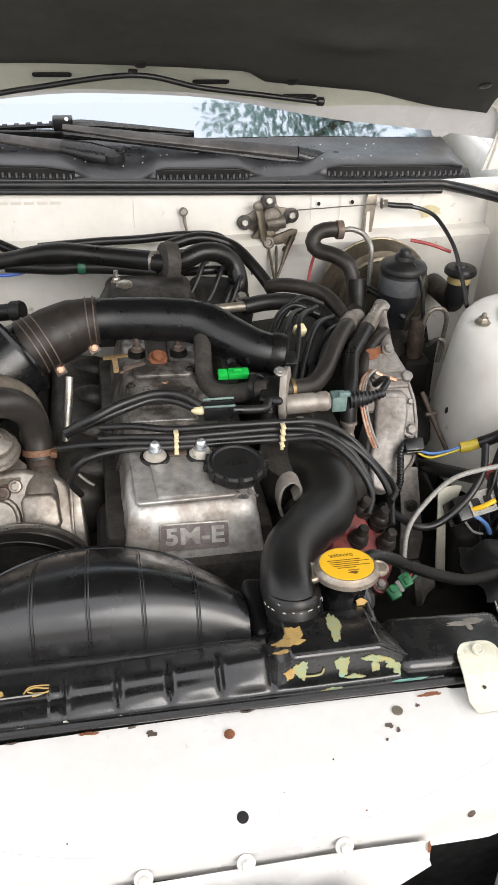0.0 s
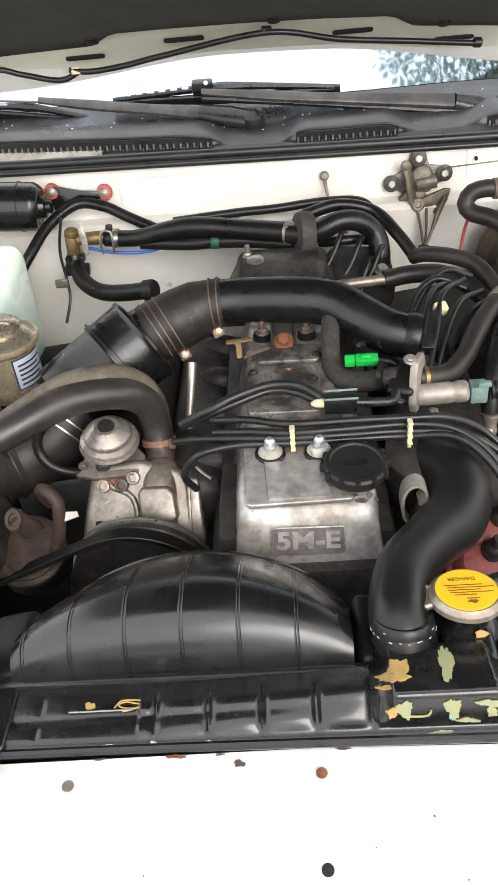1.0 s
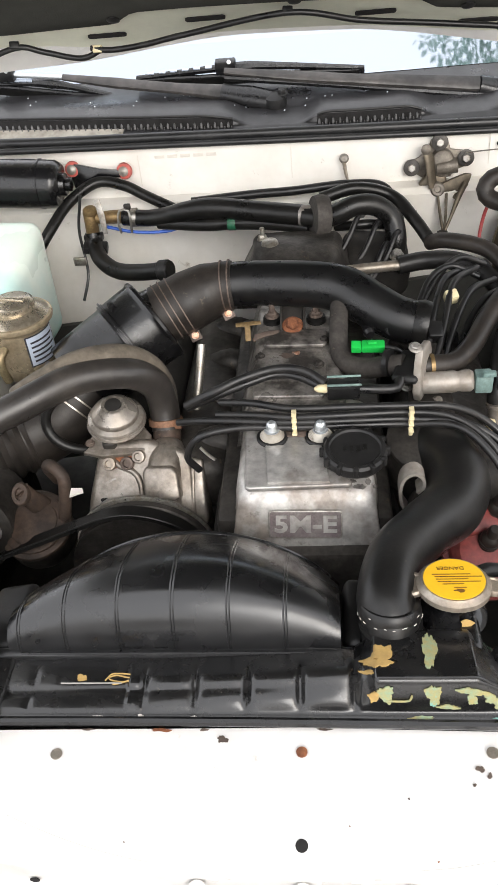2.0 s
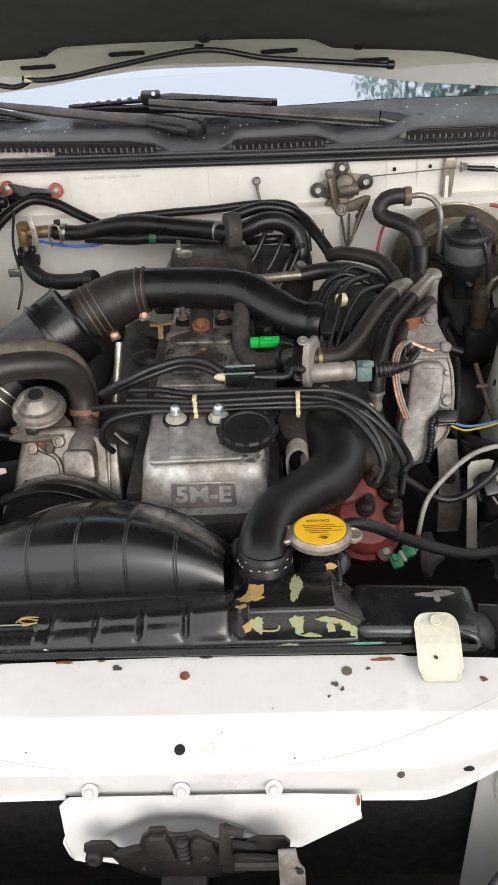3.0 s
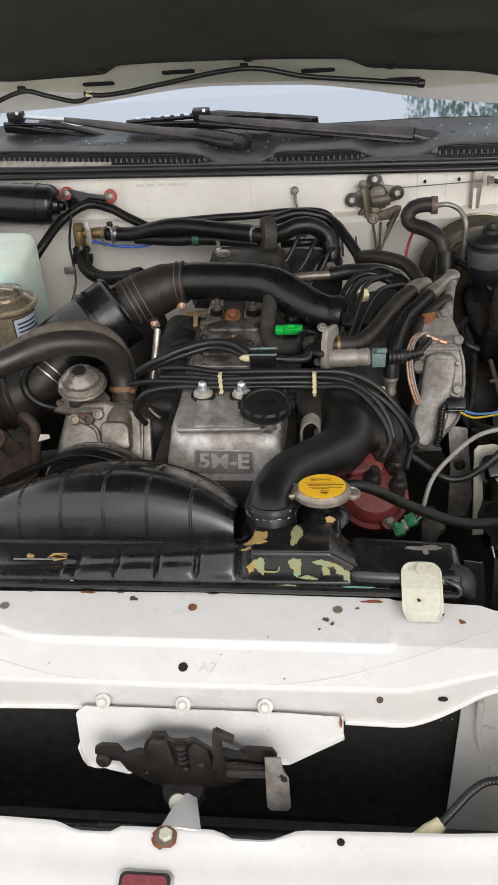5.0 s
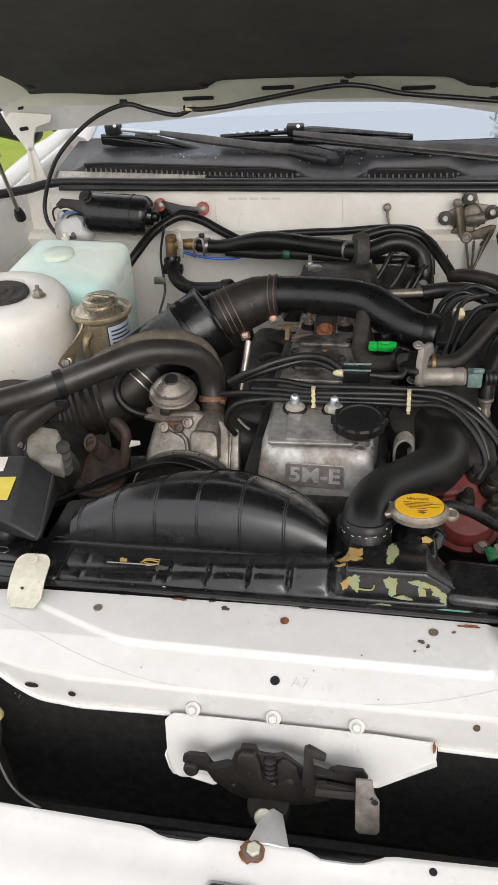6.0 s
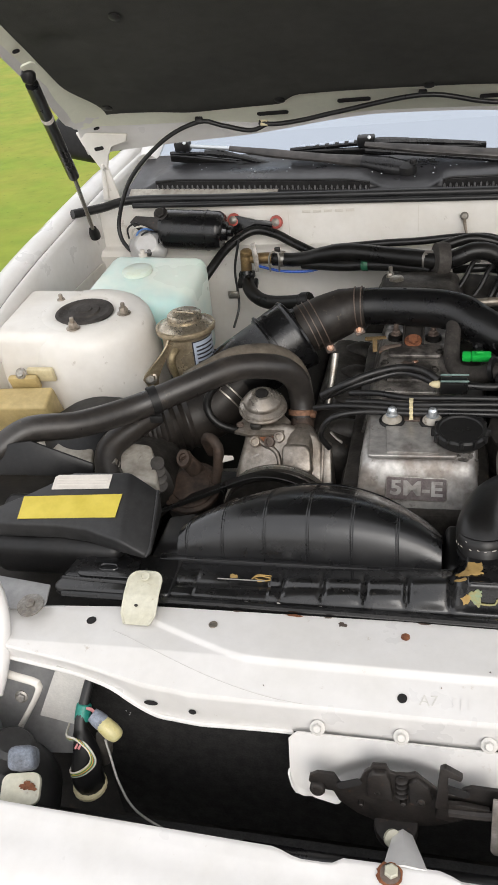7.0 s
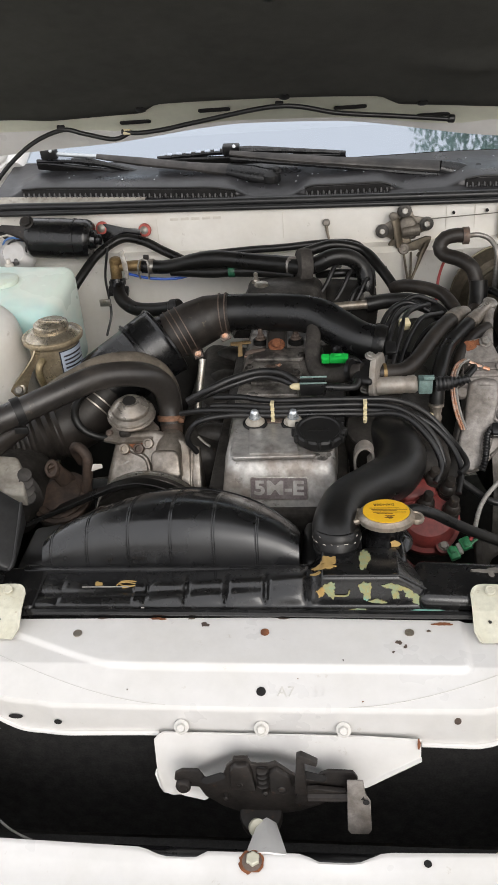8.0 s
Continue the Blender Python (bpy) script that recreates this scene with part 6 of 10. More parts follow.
part("rusty_strap", plate([(-0.024, -0.010), (-0.010, -0.004), (0.012, -0.002), (0.014, 0.008), (-0.006, 0.008), (-0.022, 0.002)], 0.0025, basis((-0.046, 0.655, 0.8740), (0.1, -0.2, 1), (1, 0.15, 0)), 0.0008), "rustycast", eng, "rusty strap")
for x, y, z in ((-0.058, 0.612, 0.866), (0.030, 0.640, 0.872), (-0.052, 0.562, 0.864), (0.022, 0.585, 0.868)):
    part("small_bolt", bolt((x, y, z), (0, -0.1, 1), 0.005, 0.006, 1.5), "grime", eng)
for k, (x, y, z, r) in enumerate(((-0.020, 0.612, 0.8665, 0.007), (0.010, 0.560, 0.866, 0.008), (-0.040, 0.585, 0.8655, 0.006))):
    part("oil_crust", plate(blob(r, 26, 0.3, 160 + k, 1.5, 0.8), 0.0010, basis((x, y, z), (0, -0.05, 1), (1, 0, 0))), "rustycast", eng, "brown crust of baked oil")
part("gold_tag", plate([(-0.024, 0.010), (0.020, 0.013), (0.022, 0.006), (0.002, 0.004), (0.004, -0.024), (-0.006, -0.026), (-0.008, 0.002), (-0.024, 0.002)], 0.002, basis((-0.076, 0.668, 0.880), (0, -0.6, 0.8), (1, 0, 0)) @ Matrix.Diagonal((0.8, 0.8, 1, 1)), 0.0004), "brass", eng, "small yellow plated steel tag")
part("copper_pipe", tube([(-0.070, 0.665, 0.862), (-0.045, 0.655, 0.868), (-0.025, 0.648, 0.866), (-0.020, 0.625, 0.862), (-0.005, 0.615, 0.868)], 0.0035, 8), "copper", eng)
bm = bmesh.new()
rings = []
for y, z0, z1, w0, w1, r in ((0.83, 0.82, 0.900, 0.10, 0.060, 0.02), (0.86, 0.82, 0.912, 0.11, 0.070, 0.02), (0.93, 0.82, 0.905, 0.11, 0.075, 0.02), (0.95, 0.82, 0.87, 0.11, 0.08, 0.02)):
    rings.append([bm.verts.new(p) for p in cover_ring(y, z0, z1, w0, w1, -0.01, r, 0.02)])
skin(bm, rings, False, False)
bm.faces.new(rings[0])
bm.faces.new(rings[-1][::-1])
part("rear_cam_cover", bm, "grime", eng, "dark grimy rear cam cover", 50)
part("rear_bolt", bolt((-0.065, 0.90, 0.908), (0, 0, 1), 0.007, 0.008, 1.3, lathe([(0.004, 0), (0.004, 0.02), (0.002, 0.021)], (-0.065, 0.90, 0.908), (0, 0, 1), 12)), "steel", eng)
part("rear_bolt", lathe([(0.014, 0), (0.013, 0.004), (0.008, 0.006)], (-0.052, 0.872, 0.912), (0, -0.2, 1), 18), "steel", eng)
# made-up dark block, hides the bright bulkhead behind the head
part("rear_casting", rbox((0.11, 0.12, 0.07), basis((0.118, 0.935, 0.840), (0.1, -0.1, 1), (1, 0, 0)), 0.022, 5), "dark", eng, "dark filler block added behind the head")
part("rear_nut", bolt((0.150, 0.890, 0.872), (0.1, -0.4, 1), 0.009, 0.010, 1.4), "dullsteel", eng)
part("rear_pipe", tube([(0.055, 0.965, 0.895), (0.085, 0.950, 0.902), (0.12, 0.955, 0.90), (0.15, 0.975, 0.885), (0.165, 1.02, 0.86)], 0.008, 12), "rubber", eng)
# thermostat side
part("water_outlet", lathe([(0.046, -0.05), (0.046, 0.0), (0.042, 0.010), (0.036, 0.014), (0.036, 0.02)], (0.150, 0.470, 0.815), (0.1, -0.25, 1), 28), "grime", eng, "grimy thermostat housing")
part("water_outlet_ring", lathe([(0.046, 0), (0.050, 0.003), (0.050, 0.008), (0.046, 0.011)], (0.152, 0.462, 0.826), (0.1, -0.25, 1), 28), "grime", eng)
hook = spline([(0.128, 0, 0.745), (0.124, 0, 0.780), (0.113, 0, 0.806), (0.112, 0, 0.832), (0.118, 0, 0.847), (0.130, 0, 0.852), (0.140, 0, 0.843), (0.141, 0, 0.830), (0.134, 0, 0.820)], 0.004)[0]
part("engine_hanger", sheet(lambda u, v: hook[int(u * (len(hook) - 1) + 0.5)] + Vector((0, 0.376 + 0.022 * v, 0)), len(hook) - 1, 3, 0.0035), "alulight", eng, "curled silver lifting hook", 60)
part("hanger_boss", lathe([(0.020, 0), (0.022, 0.006), (0.018, 0.02), (0.012, 0.024)], (0.145, 0.395, 0.79), (0, -0.9, 0.4), 18), "grime", eng)

# ---- intake pipe, elbow and air-flow canister ----
ip = thing("intake_pipe", "glossy black steel intake pipe across the engine", "pipe", (0.02, 0.70, 0.88))
part("pipe", tube([(-0.110, 0.722, 0.922), (-0.060, 0.720, 0.923), (0.017, 0.708, 0.923), (0.060, 0.697, 0.918), (0.095, 0.675, 0.905), (0.130, 0.655, 0.893), (0.168, 0.645, 0.886)], [0.0320, 0.0320, 0.0325, 0.0330, 0.0325, 0.031, 0.030], 30, step=0.005), "pipeblack", ip)
part("nipple", lathe([(0.007, 0), (0.007, 0.014), (0.0085, 0.016), (0.006, 0.022)], (0.088, 0.655, 0.885), (0.2, -0.9, -0.2), 14), "plastic", ip)
part("bung", lathe([(0.008, 0), (0.010, 0.006), (0.007, 0.012)], (0.118, 0.640, 0.890), (0.2, -0.9, 0.0), 14), "plastic", ip)
part("end_cuff", lathe([(0.031, -0.010), (0.033, 0.0), (0.031, 0.010)], (0.162, 0.646, 0.888), (1, -0.2, -0.15), 26), "rubber", ip)

el = thing("intake_elbow", "dark brownish rubber elbow with steel clamps", "hose", (-0.16, 0.71, 0.85))
part("elbow", tube([(-0.098, 0.722, 0.921), (-0.112, 0.722, 0.920), (-0.122, 0.722, 0.918), (-0.132, 0.721, 0.915), (-0.150, 0.719, 0.908), (-0.166, 0.716, 0.902), (-0.178, 0.714, 0.897), (-0.208, 0.707, 0.886)], [0.0350, 0.0352, 0.0365, 0.0405, 0.0425, 0.0440, 0.0438, 0.0438], 32, step=0.004), "oldrubber", el)
for at, ax in (((-0.103, 0.722, 0.921), (1, 0, 0.04)), ((-0.113, 0.722, 0.920), (1, 0.02, 0.08)), ((-0.179, 0.7135, 0.8965), (1, 0.40, 0.40)), ((-0.190, 0.711, 0.8925), (1, 0.42, 0.40)), ((-0.199, 0.709, 0.889), (1, 0.44, 0.40))):
    part("clamp_band", clamp(at, ax, 0.0358 if at[0] > -0.15 else 0.0444, 0.0018), "rustycast", el, "thin rusty wire clamp")
for at in ((-0.160, 0.698, 0.854), (-0.108, 0.702, 0.886)):
    sc = part("clamp_screw", rbox((0.017, 0.017, 0.005), basis(at, (0.15, -0.75, 0.55), (1, 0.35, 0.3)), 0.0015), "rustycast", el, "rusty clamp plate")
    part("screw_head", bolt(Vector(at) + Vector((0.0004, -0.002, 0.0015)), (0.15, -0.75, 0.55), 0.0048, 0.004, 1.3), "copper", sc)

can = thing("airflow_canister", "round black plastic air duct canister", "air duct", (-0.29, 0.64, 0.8))
CA, CD = Vector((-0.2145, 0.708, 0.882)), Vector((-0.78, -0.47, -0.40)).normalized()
part("canister", lathe([(0.042, -0.012), (0.044, -0.004), (0.046, 0.000), (0.0600, 0.001), (0.0655, 0.003), (0.0665, 0.007), (0.0650, 0.010), (0.0640, 0.014), (0.0635, 0.052), (0.0655, 0.053), (0.0655, 0.061), (0.0630, 0.062), (0.0620, 0.064), (0.0615, 0.120), (0.060, 0.150)], CA, CD, 44), "drum", can, "straight black plastic drum", 30)
part("seam_rim", lathe([(0.0632, -0.0015), (0.0690, -0.001), (0.0690, 0.0018), (0.0632, 0.0022)], CA + CD * 0.056, CD, 40), "plastic", can)
part("seam_tab", rbox((0.010, 0.008, 0.007), basis(CA + CD * 0.056 + Vector((-0.010, -0.015, 0.068)), (0.3, -0.2, 1), CD), 0.002), "plastic", can)
part("duct", tube([(-0.325, 0.626, 0.820), (-0.350, 0.598, 0.800), (-0.385, 0.570, 0.787), (-0.405, 0.558, 0.784)], [0.060, 0.0575, 0.0555, 0.053], 32), "oldrubber", can, "brownish rubber duct sleeve")
part("bellows", tube([(-0.395, 0.563, 0.786), (-0.440, 0.540, 0.780), (-0.500, 0.515, 0.778), (-0.56, 0.49, 0.776)], [0.052, 0.050, 0.048, 0.046], 30, 0.006, 0.016), "oldrubber", can, "dusty rubber bellows")
for at in ((-0.336, 0.613, 0.810), (-0.344, 0.604, 0.803)):
    part("clamp_band", clamp(at, (0.8, 0.85, 0.7), 0.0612, 0.0022), "steel", can)
part("air_filter_lid", lathe([(0.085, 0.0), (0.088, 0.006), (0.088, 0.03), (0.06, 0.05), (0.001, 0.052)], (-0.545, 0.500, 0.775), (0, -0.1, 1), 36), "matteblack", can, "dull black round filter lid")

# ---- big breather hose on the left ----
bh = thing("breather_hose", "thick dusty black rubber hose over the pumps", "hose", (-0.4, 0.45, 0.8))
part("hose", tube([(-0.640, 0.29, 0.850), (-0.608, 0.30, 0.876), (-0.565, 0.33, 0.897), (-0.499, 0.365, 0.888), (-0.429, 0.42, 0.886), (-0.354, 0.46, 0.902), (-0.285, 0.505, 0.912), (-0.226, 0.536, 0.898), (-0.200, 0.558, 0.866), (-0.193, 0.562, 0.835), (-0.191, 0.554, 0.808), (-0.190, 0.545, 0.795)], 0.0205, 24, step=0.006), "greyhose", bh)
part("hose_top", tube([(-0.36, 0.494, 0.890), (-0.33, 0.505, 0.904), (-0.285, 0.528, 0.917), (-0.240, 0.554, 0.909), (-0.212, 0.578, 0.880), (-0.200, 0.592, 0.840), (-0.200, 0.596, 0.80)], 0.0205, 20), "dusthose", bh, "second dust-caked hose behind it")
part("band", clamp((-0.402, 0.436, 0.891), (1, 0.62, 0.12), 0.0213, 0.014), "matteblack", bh, "black plastic hose band")
part("band_tail", rbox((0.022, 0.006, 0.012), (-0.396, 0.418, 0.868), 0.002), "matteblack", bh)
part("clamp", clamp((-0.1912, 0.553, 0.806), (0.02, -0.45, -1), 0.0218, 0.009), "rustclamp", bh, "rusty hose clamp")
part("clamp_ear", rbox((0.010, 0.010, 0.009), (-0.171, 0.538, 0.810), 0.002), "rustclamp", bh)
part("outlet", tube([(-0.190, 0.549, 0.800), (-0.190, 0.536, 0.786), (-0.189, 0.522, 0.776)], [0.0195, 0.0195, 0.0205], 20), "brownrust", bh, "stained pipe stub")
part("branch", tube([(-0.408, 0.452, 0.858), (-0.450, 0.432, 0.838), (-0.480, 0.405, 0.818), (-0.478, 0.380, 0.79), (-0.475, 0.36, 0.75)], [0.018, 0.020, 0.021, 0.021, 0.021], 18), "oldrubber", bh, "dusty branch hose going down")

# ---- pump with cast housing ----
pm = thing("air_pump", "silver cast pump housing with domed valve", "pump", (-0.22, 0.5, 0.6))
SN = Vector((0, -0.81, 0.59))
pf = basis((-0.243, 0.478, 0.764), SN, (1, 0, 0))
part("housing", plate([(-0.056, -0.066), (-0.050, -0.020), (-0.036, 0.040), (-0.026, 0.052), (0.030, 0.056), (0.082, 0.040), (0.092, 0.024), (0.098, -0.062)], 0.058, pf @ Matrix.Translation((0, 0, -0.058)), 0.009, None, 4), "tanmetal", pm, "warm grey cast pump housing", 50)
part("outlet_column", tube([(-0.188, 0.530, 0.772), (-0.188, 0.520, 0.778), (-0.188, 0.510, 0.779), (-0.189, 0.494, 0.770), (-0.190, 0.470, 0.745), (-0.191, 0.452, 0.718)], [0.0215, 0.0232, 0.0240, 0.0248, 0.0245, 0.0235], 26), "tanmetal", pm, "cast outlet column")
part("saddle", plate([(0.030, -0.020), (0.028, 0.012), (0.034, 0.020), (0.068, 0.020), (0.076, 0.010), (0.080, -0.022), (0.072, -0.028), (0.038, -0.028)], 0.022, pf @ Matrix.Translation((0, 0, -0.002)), 0.007, None, 4), "tanmetal", pm, "raised saddle on the casting", 60)
part("saddle_foot", plate([(0.026, -0.062), (0.030, -0.032), (0.078, -0.034), (0.086, -0.062)], 0.015, pf @ Matrix.Translation((0, 0, -0.003)), 0.006, None, 4), "tanmetal", pm, "", 60)
fl = part("side_flange", plate([(0.086, -0.066), (0.088, 0.030), (0.106, 0.026), (0.112, -0.060)], 0.046, pf @ Matrix.Translation((0, 0, -0.050)), 0.004, None, 3), "tanmetal", pm, "machined side flange")
part("flange_rib", plate([(0.089, -0.060), (0.091, 0.026), (0.095, 0.026), (0.094, -0.060)], 0.006, pf @ Matrix.Translation((0, 0, -0.006)), 0.0015), "tanmetal", fl)
part("flange_lug", plate(rounded(0.026, 0.020, 0.005), 0.008, pf @ Matrix.Translation((0.090, -0.060, -0.002)), 0.002), "tanmetal", fl)
part("lug_recess", plate(rounded(0.014, 0.009, 0.003), 0.0006, pf @ Matrix.Translation((0.090, -0.060, 0.0062))), "dark", fl)
part("face_rib", tube([pf @ Vector(p) for p in ((-0.020, 0.034, 0.0), (-0.006, 0.020, 0.001), (0.012, 0.012, 0.001), (0.022, -0.005, 0.001), (0.024, -0.050, 0.0))], 0.0042, 10), "tanmetal", pm, "cast rib")
part("casting_mark", plate(rounded(0.018, 0.003, 0.0014), 0.0006, pf @ Matrix.Translation((-0.020, 0.000, 0.0002)) @ pose(0, 0, 0, 0, 0, 24)), "dullsteel", pm)
for x, y, z, m in ((-0.262, 0.492, 0.783, "pewter"), (-0.238, 0.492, 0.783, "rustycast"), (-0.222, 0.497, 0.790, "tanmetal")):
    part("boss", lathe([(0.0095, -0.016), (0.0092, 0.006), (0.0082, 0.008), (0.0055, 0.0085), (0.0050, 0.004), (0.0005, 0.004)], (x, y, z), SN, 18), m, pm)
part("rust_stain", plate(blob(0.010, 16, 0.4, 33, 1.8, 0.9), 0.0006, basis(Vector((-0.250, 0.494, 0.7865)) + SN * 0.0005, SN, (1, 0, 0))), "rust", pm, "rusty stain on the casting")
part("dark_plug", rbox((0.020, 0.018, 0.026), basis((-0.262, 0.512, 0.800), (0, -0.4, 1), (1, 0, 0)), 0.006, 3), "grime", pm)
part("drain_hole", plate(rounded(0.010, 0.005, 0.0024), 0.0006, basis(Vector((-0.272, 0.463, 0.7435)) + SN * 0.0005, SN, (1, 0, 0))), "hole", pm)
part("loose_wire_end", tube([(-0.138, 0.500, 0.800), (-0.128, 0.494, 0.792), (-0.118, 0.488, 0.788)], 0.0022, 8), "steel", pm)
dm = part("valve_body", lathe([(0.024, -0.026), (0.026, -0.016), (0.0370, -0.012), (0.0395, -0.010), (0.0405, -0.0075), (0.0390, -0.005), (0.0378, -0.0045), (0.0390, -0.002), (0.0375, 0.001), (0.0335, 0.0035), (0.0318, 0.0045), (0.0315, 0.0095), (0.0305, 0.0115), (0.0180, 0.0225), (0.0160, 0.0235), (0.0120, 0.0238), (0.0112, 0.0225), (0.001, 0.0225)], (-0.253, 0.532, 0.832), (0.06, -0.20, 1), 44), "tanmetal", pm, "tan stepped valve with a dark top plug", 22)
part("valve_tag", lathe([(0.0118, 0.0222), (0.0115, 0.0244), (0.0105, 0.0248), (0.0005, 0.0248)], (-0.253, 0.532, 0.832), (0.06, -0.20, 1), 24, None, 0.92), "dark", dm)
part("valve_flange", plate([(-0.048, -0.026), (-0.020, -0.034), (0.036, -0.030), (0.045, 0.0), (0.02, 0.03), (-0.03, 0.025)], 0.008, basis((-0.252, 0.527, 0.797), (0, -0.25, 1), (1, 0, 0)), 0.002), "tanmetal", pm)
part("flange_screw", bolt((-0.290, 0.512, 0.803), (0, -0.25, 1), 0.005, 0.004, 1.3), "rustycast", pm)
part("front_plate", plate(rounded(0.11, 0.09, 0.02), 0.012, basis((-0.225, 0.448, 0.708), (0, -1, 0.25), (1, 0, 0)), 0.003), "alu", pm)
pu = part("pulley", lathe([(0.02, 0), (0.085, 0.0), (0.094, -0.006), (0.094, 0.002), (0.084, 0.010), (0.094, 0.018), (0.094, 0.026), (0.085, 0.024), (0.02, 0.020)], (-0.215, 0.395, 0.685), (0, 1, 0), 48), "grime", pm, "dark belt pulley")
part("pulley_rim", lathe([(0.0935, -0.001), (0.0955, 0.0), (0.0955, 0.003), (0.0935, 0.004)], (-0.215, 0.424, 0.688), (0, 1, 0), 56), "steel", pu, "worn bright pulley edge")
part("vacuum_hose", tube([(-0.275, 0.540, 0.892), (-0.306, 0.529, 0.882), (-0.336, 0.517, 0.860), (-0.342, 0.509, 0.834), (-0.328, 0.502, 0.814), (-0.305, 0.504, 0.800), (-0.285, 0.515, 0.790)], 0.0068, 12), "rubber", pm, "small black vacuum hose")
bt = thing("drive_belt", "worn black rubber drive belt", "belt", (-0.27, 0.38, 0.75))
path = spline([(-0.52, 0.400, 0.655), (-0.42, 0.400, 0.698), (-0.336, 0.400, 0.735), (-0.275, 0.400, 0.762), (-0.240, 0.400, 0.774), (-0.205, 0.400, 0.774), (-0.168, 0.400, 0.760), (-0.140, 0.400, 0.735), (-0.125, 0.400, 0.70)], 0.01)[0]
part("belt", sheet(lambda u, v: path[int(u * (len(path) - 1) + 0.5)] + Vector((0, 0.018 * (v - 0.5) - 0.004, 0.010)), len(path) - 1, 2, 0.006), "rubber", bt, "", 60)
part("belt_edge", tube([p + Vector((0, -0.013, 0.0105)) for p in path[::3]], 0.0012, 6), "rubber", bt, "frayed belt edge")
ps = thing("steering_pump", "rusty brown steering pump behind the belt", "pump", (-0.38, 0.42, 0.6))
part("body", lathe([(0.044, -0.06), (0.048, -0.05), (0.048, 0.0), (0.046, 0.004), (0.041, 0.004), (0.040, 0.009), (0.037, 0.010), (0.031, 0.010), (0.029, 0.015), (0.018, 0.017), (0.001, 0.017)], (-0.371, 0.438, 0.728), (0, -0.42, 1), 32), "grime", ps)
part("bracket", tube([(-0.352, 0.452, 0.735), (-0.356, 0.444, 0.757), (-0.364, 0.437, 0.776), (-0.369, 0.434, 0.790)], [0.016, 0.014, 0.0125, 0.0125], 18, squash=0.5), "brownrust", ps, "rusty cast arm")
part("bracket_boss", lathe([(0.0150, -0.008), (0.0155, 0.003), (0.0135, 0.0055), (0.0085, 0.0055), (0.0078, 0.001), (0.0005, 0.001)], (-0.368, 0.430, 0.787), (0.05, -0.75, 0.8), 22, None, 0.75), "brownrust", ps, "eye of the arm")
for r, h in ((0.050, 0.002), (0.043, 0.006), (0.033, 0.010)):
    part("cover_ring", lathe([(r - 0.004, -0.004), (r, 0.0), (r - 0.001, 0.004), (r - 0.005, 0.006)], Vector((-0.362, 0.430, 0.728)) + h * Vector((0, -0.42, 1)), (0, -0.42, 1), 32), "brownrust", ps, "pressed ring of the pump cover")
part("ring_groove", lathe([(0.047, -0.006), (0.0505, -0.004), (0.047, -0.001)], (-0.371, 0.438, 0.728), (0, -0.42, 1), 32), "rustycast", ps)
part("feed_pipe", tube([(-0.338, 0.485, 0.765), (-0.339, 0.468, 0.800), (-0.327, 0.455, 0.812), (-0.313, 0.447, 0.800), (-0.315, 0.440, 0.770), (-0.322, 0.435, 0.74)], 0.0085, 12), "brownrust", ps, "stained elbow pipe")
part("bright_tab", plate([(0, 0), (0.026, 0.004), (0.024, 0.014), (0.004, 0.018)], 0.002, basis((-0.300, 0.420, 0.788), (0, -0.4, 1), (1, 0.2, 0)) @ Matrix.Diagonal((0.7, 0.7, 1, 1))), "wsticker", ps)
alt = thing("alternator", "dusty alternator casing low in the bay", "alternator", (-0.43, 0.42, 0.6))
part("casing", lathe([(0.05, -0.06), (0.066, -0.05), (0.066, 0.03), (0.05, 0.045)], (-0.452, 0.44, 0.735), (0, -1, 0.2), 28), "grime", alt)
ac = part("cover", plate([(-0.049, 0.038), (-0.042, 0.046), (0.004, 0.040), (0.010, 0.030), (0.026, 0.0), (0.036, -0.040), (0.004, -0.034), (-0.030, -0.016), (-0.046, 0.0)], 0.030, basis((-0.426, 0.394, 0.800), (0.0, -0.30, 1), (1, 0, 0)) @ Matrix.Translation((0, 0, -0.03)), 0.008, None, 5), "dustcream", alt, "low dusty cream cover", 50)
for k in range(3):
    part("cover_rib", tube([(-0.472 + 0.004 * k, 0.398 - 0.007 * k, 0.802 - 0.002 * k), (-0.462 + 0.004 * k, 0.388 - 0.007 * k, 0.800 - 0.003 * k), (-0.458 + 0.004 * k, 0.386 - 0.007 * k, 0.790 - 0.003 * k)], 0.0022, 8), "grime", ac)
for k in range(4):
    part("end_rib", lathe([(0.004, -0.004), (0.011, -0.003), (0.011, 0.003), (0.004, 0.004)], (-0.398 + 0.002 * k, 0.392 - 0.006 * k, 0.802 - 0.010 * k), (0.3, -0.6, 0.7), 16), "grime", alt, "dark stacked insulator")
part("terminal_nut", bolt((-0.468, 0.385, 0.802), (0, -0.4, 1), 0.008, 0.012, 1.3), "steel", alt)
part("side_casting", plate([(-0.042, 0.048), (0.022, 0.024), (0.034, -0.024), (-0.010, -0.018), (-0.030, 0.010), (-0.060, 0.000)], 0.016, basis((-0.540, 0.400, 0.800), (0.0, -0.25, 1), (1, 0, 0)) @ Matrix.Translation((0, 0, -0.016)), 0.004, None, 3), "dustcream", alt, "dusty pale side casting")

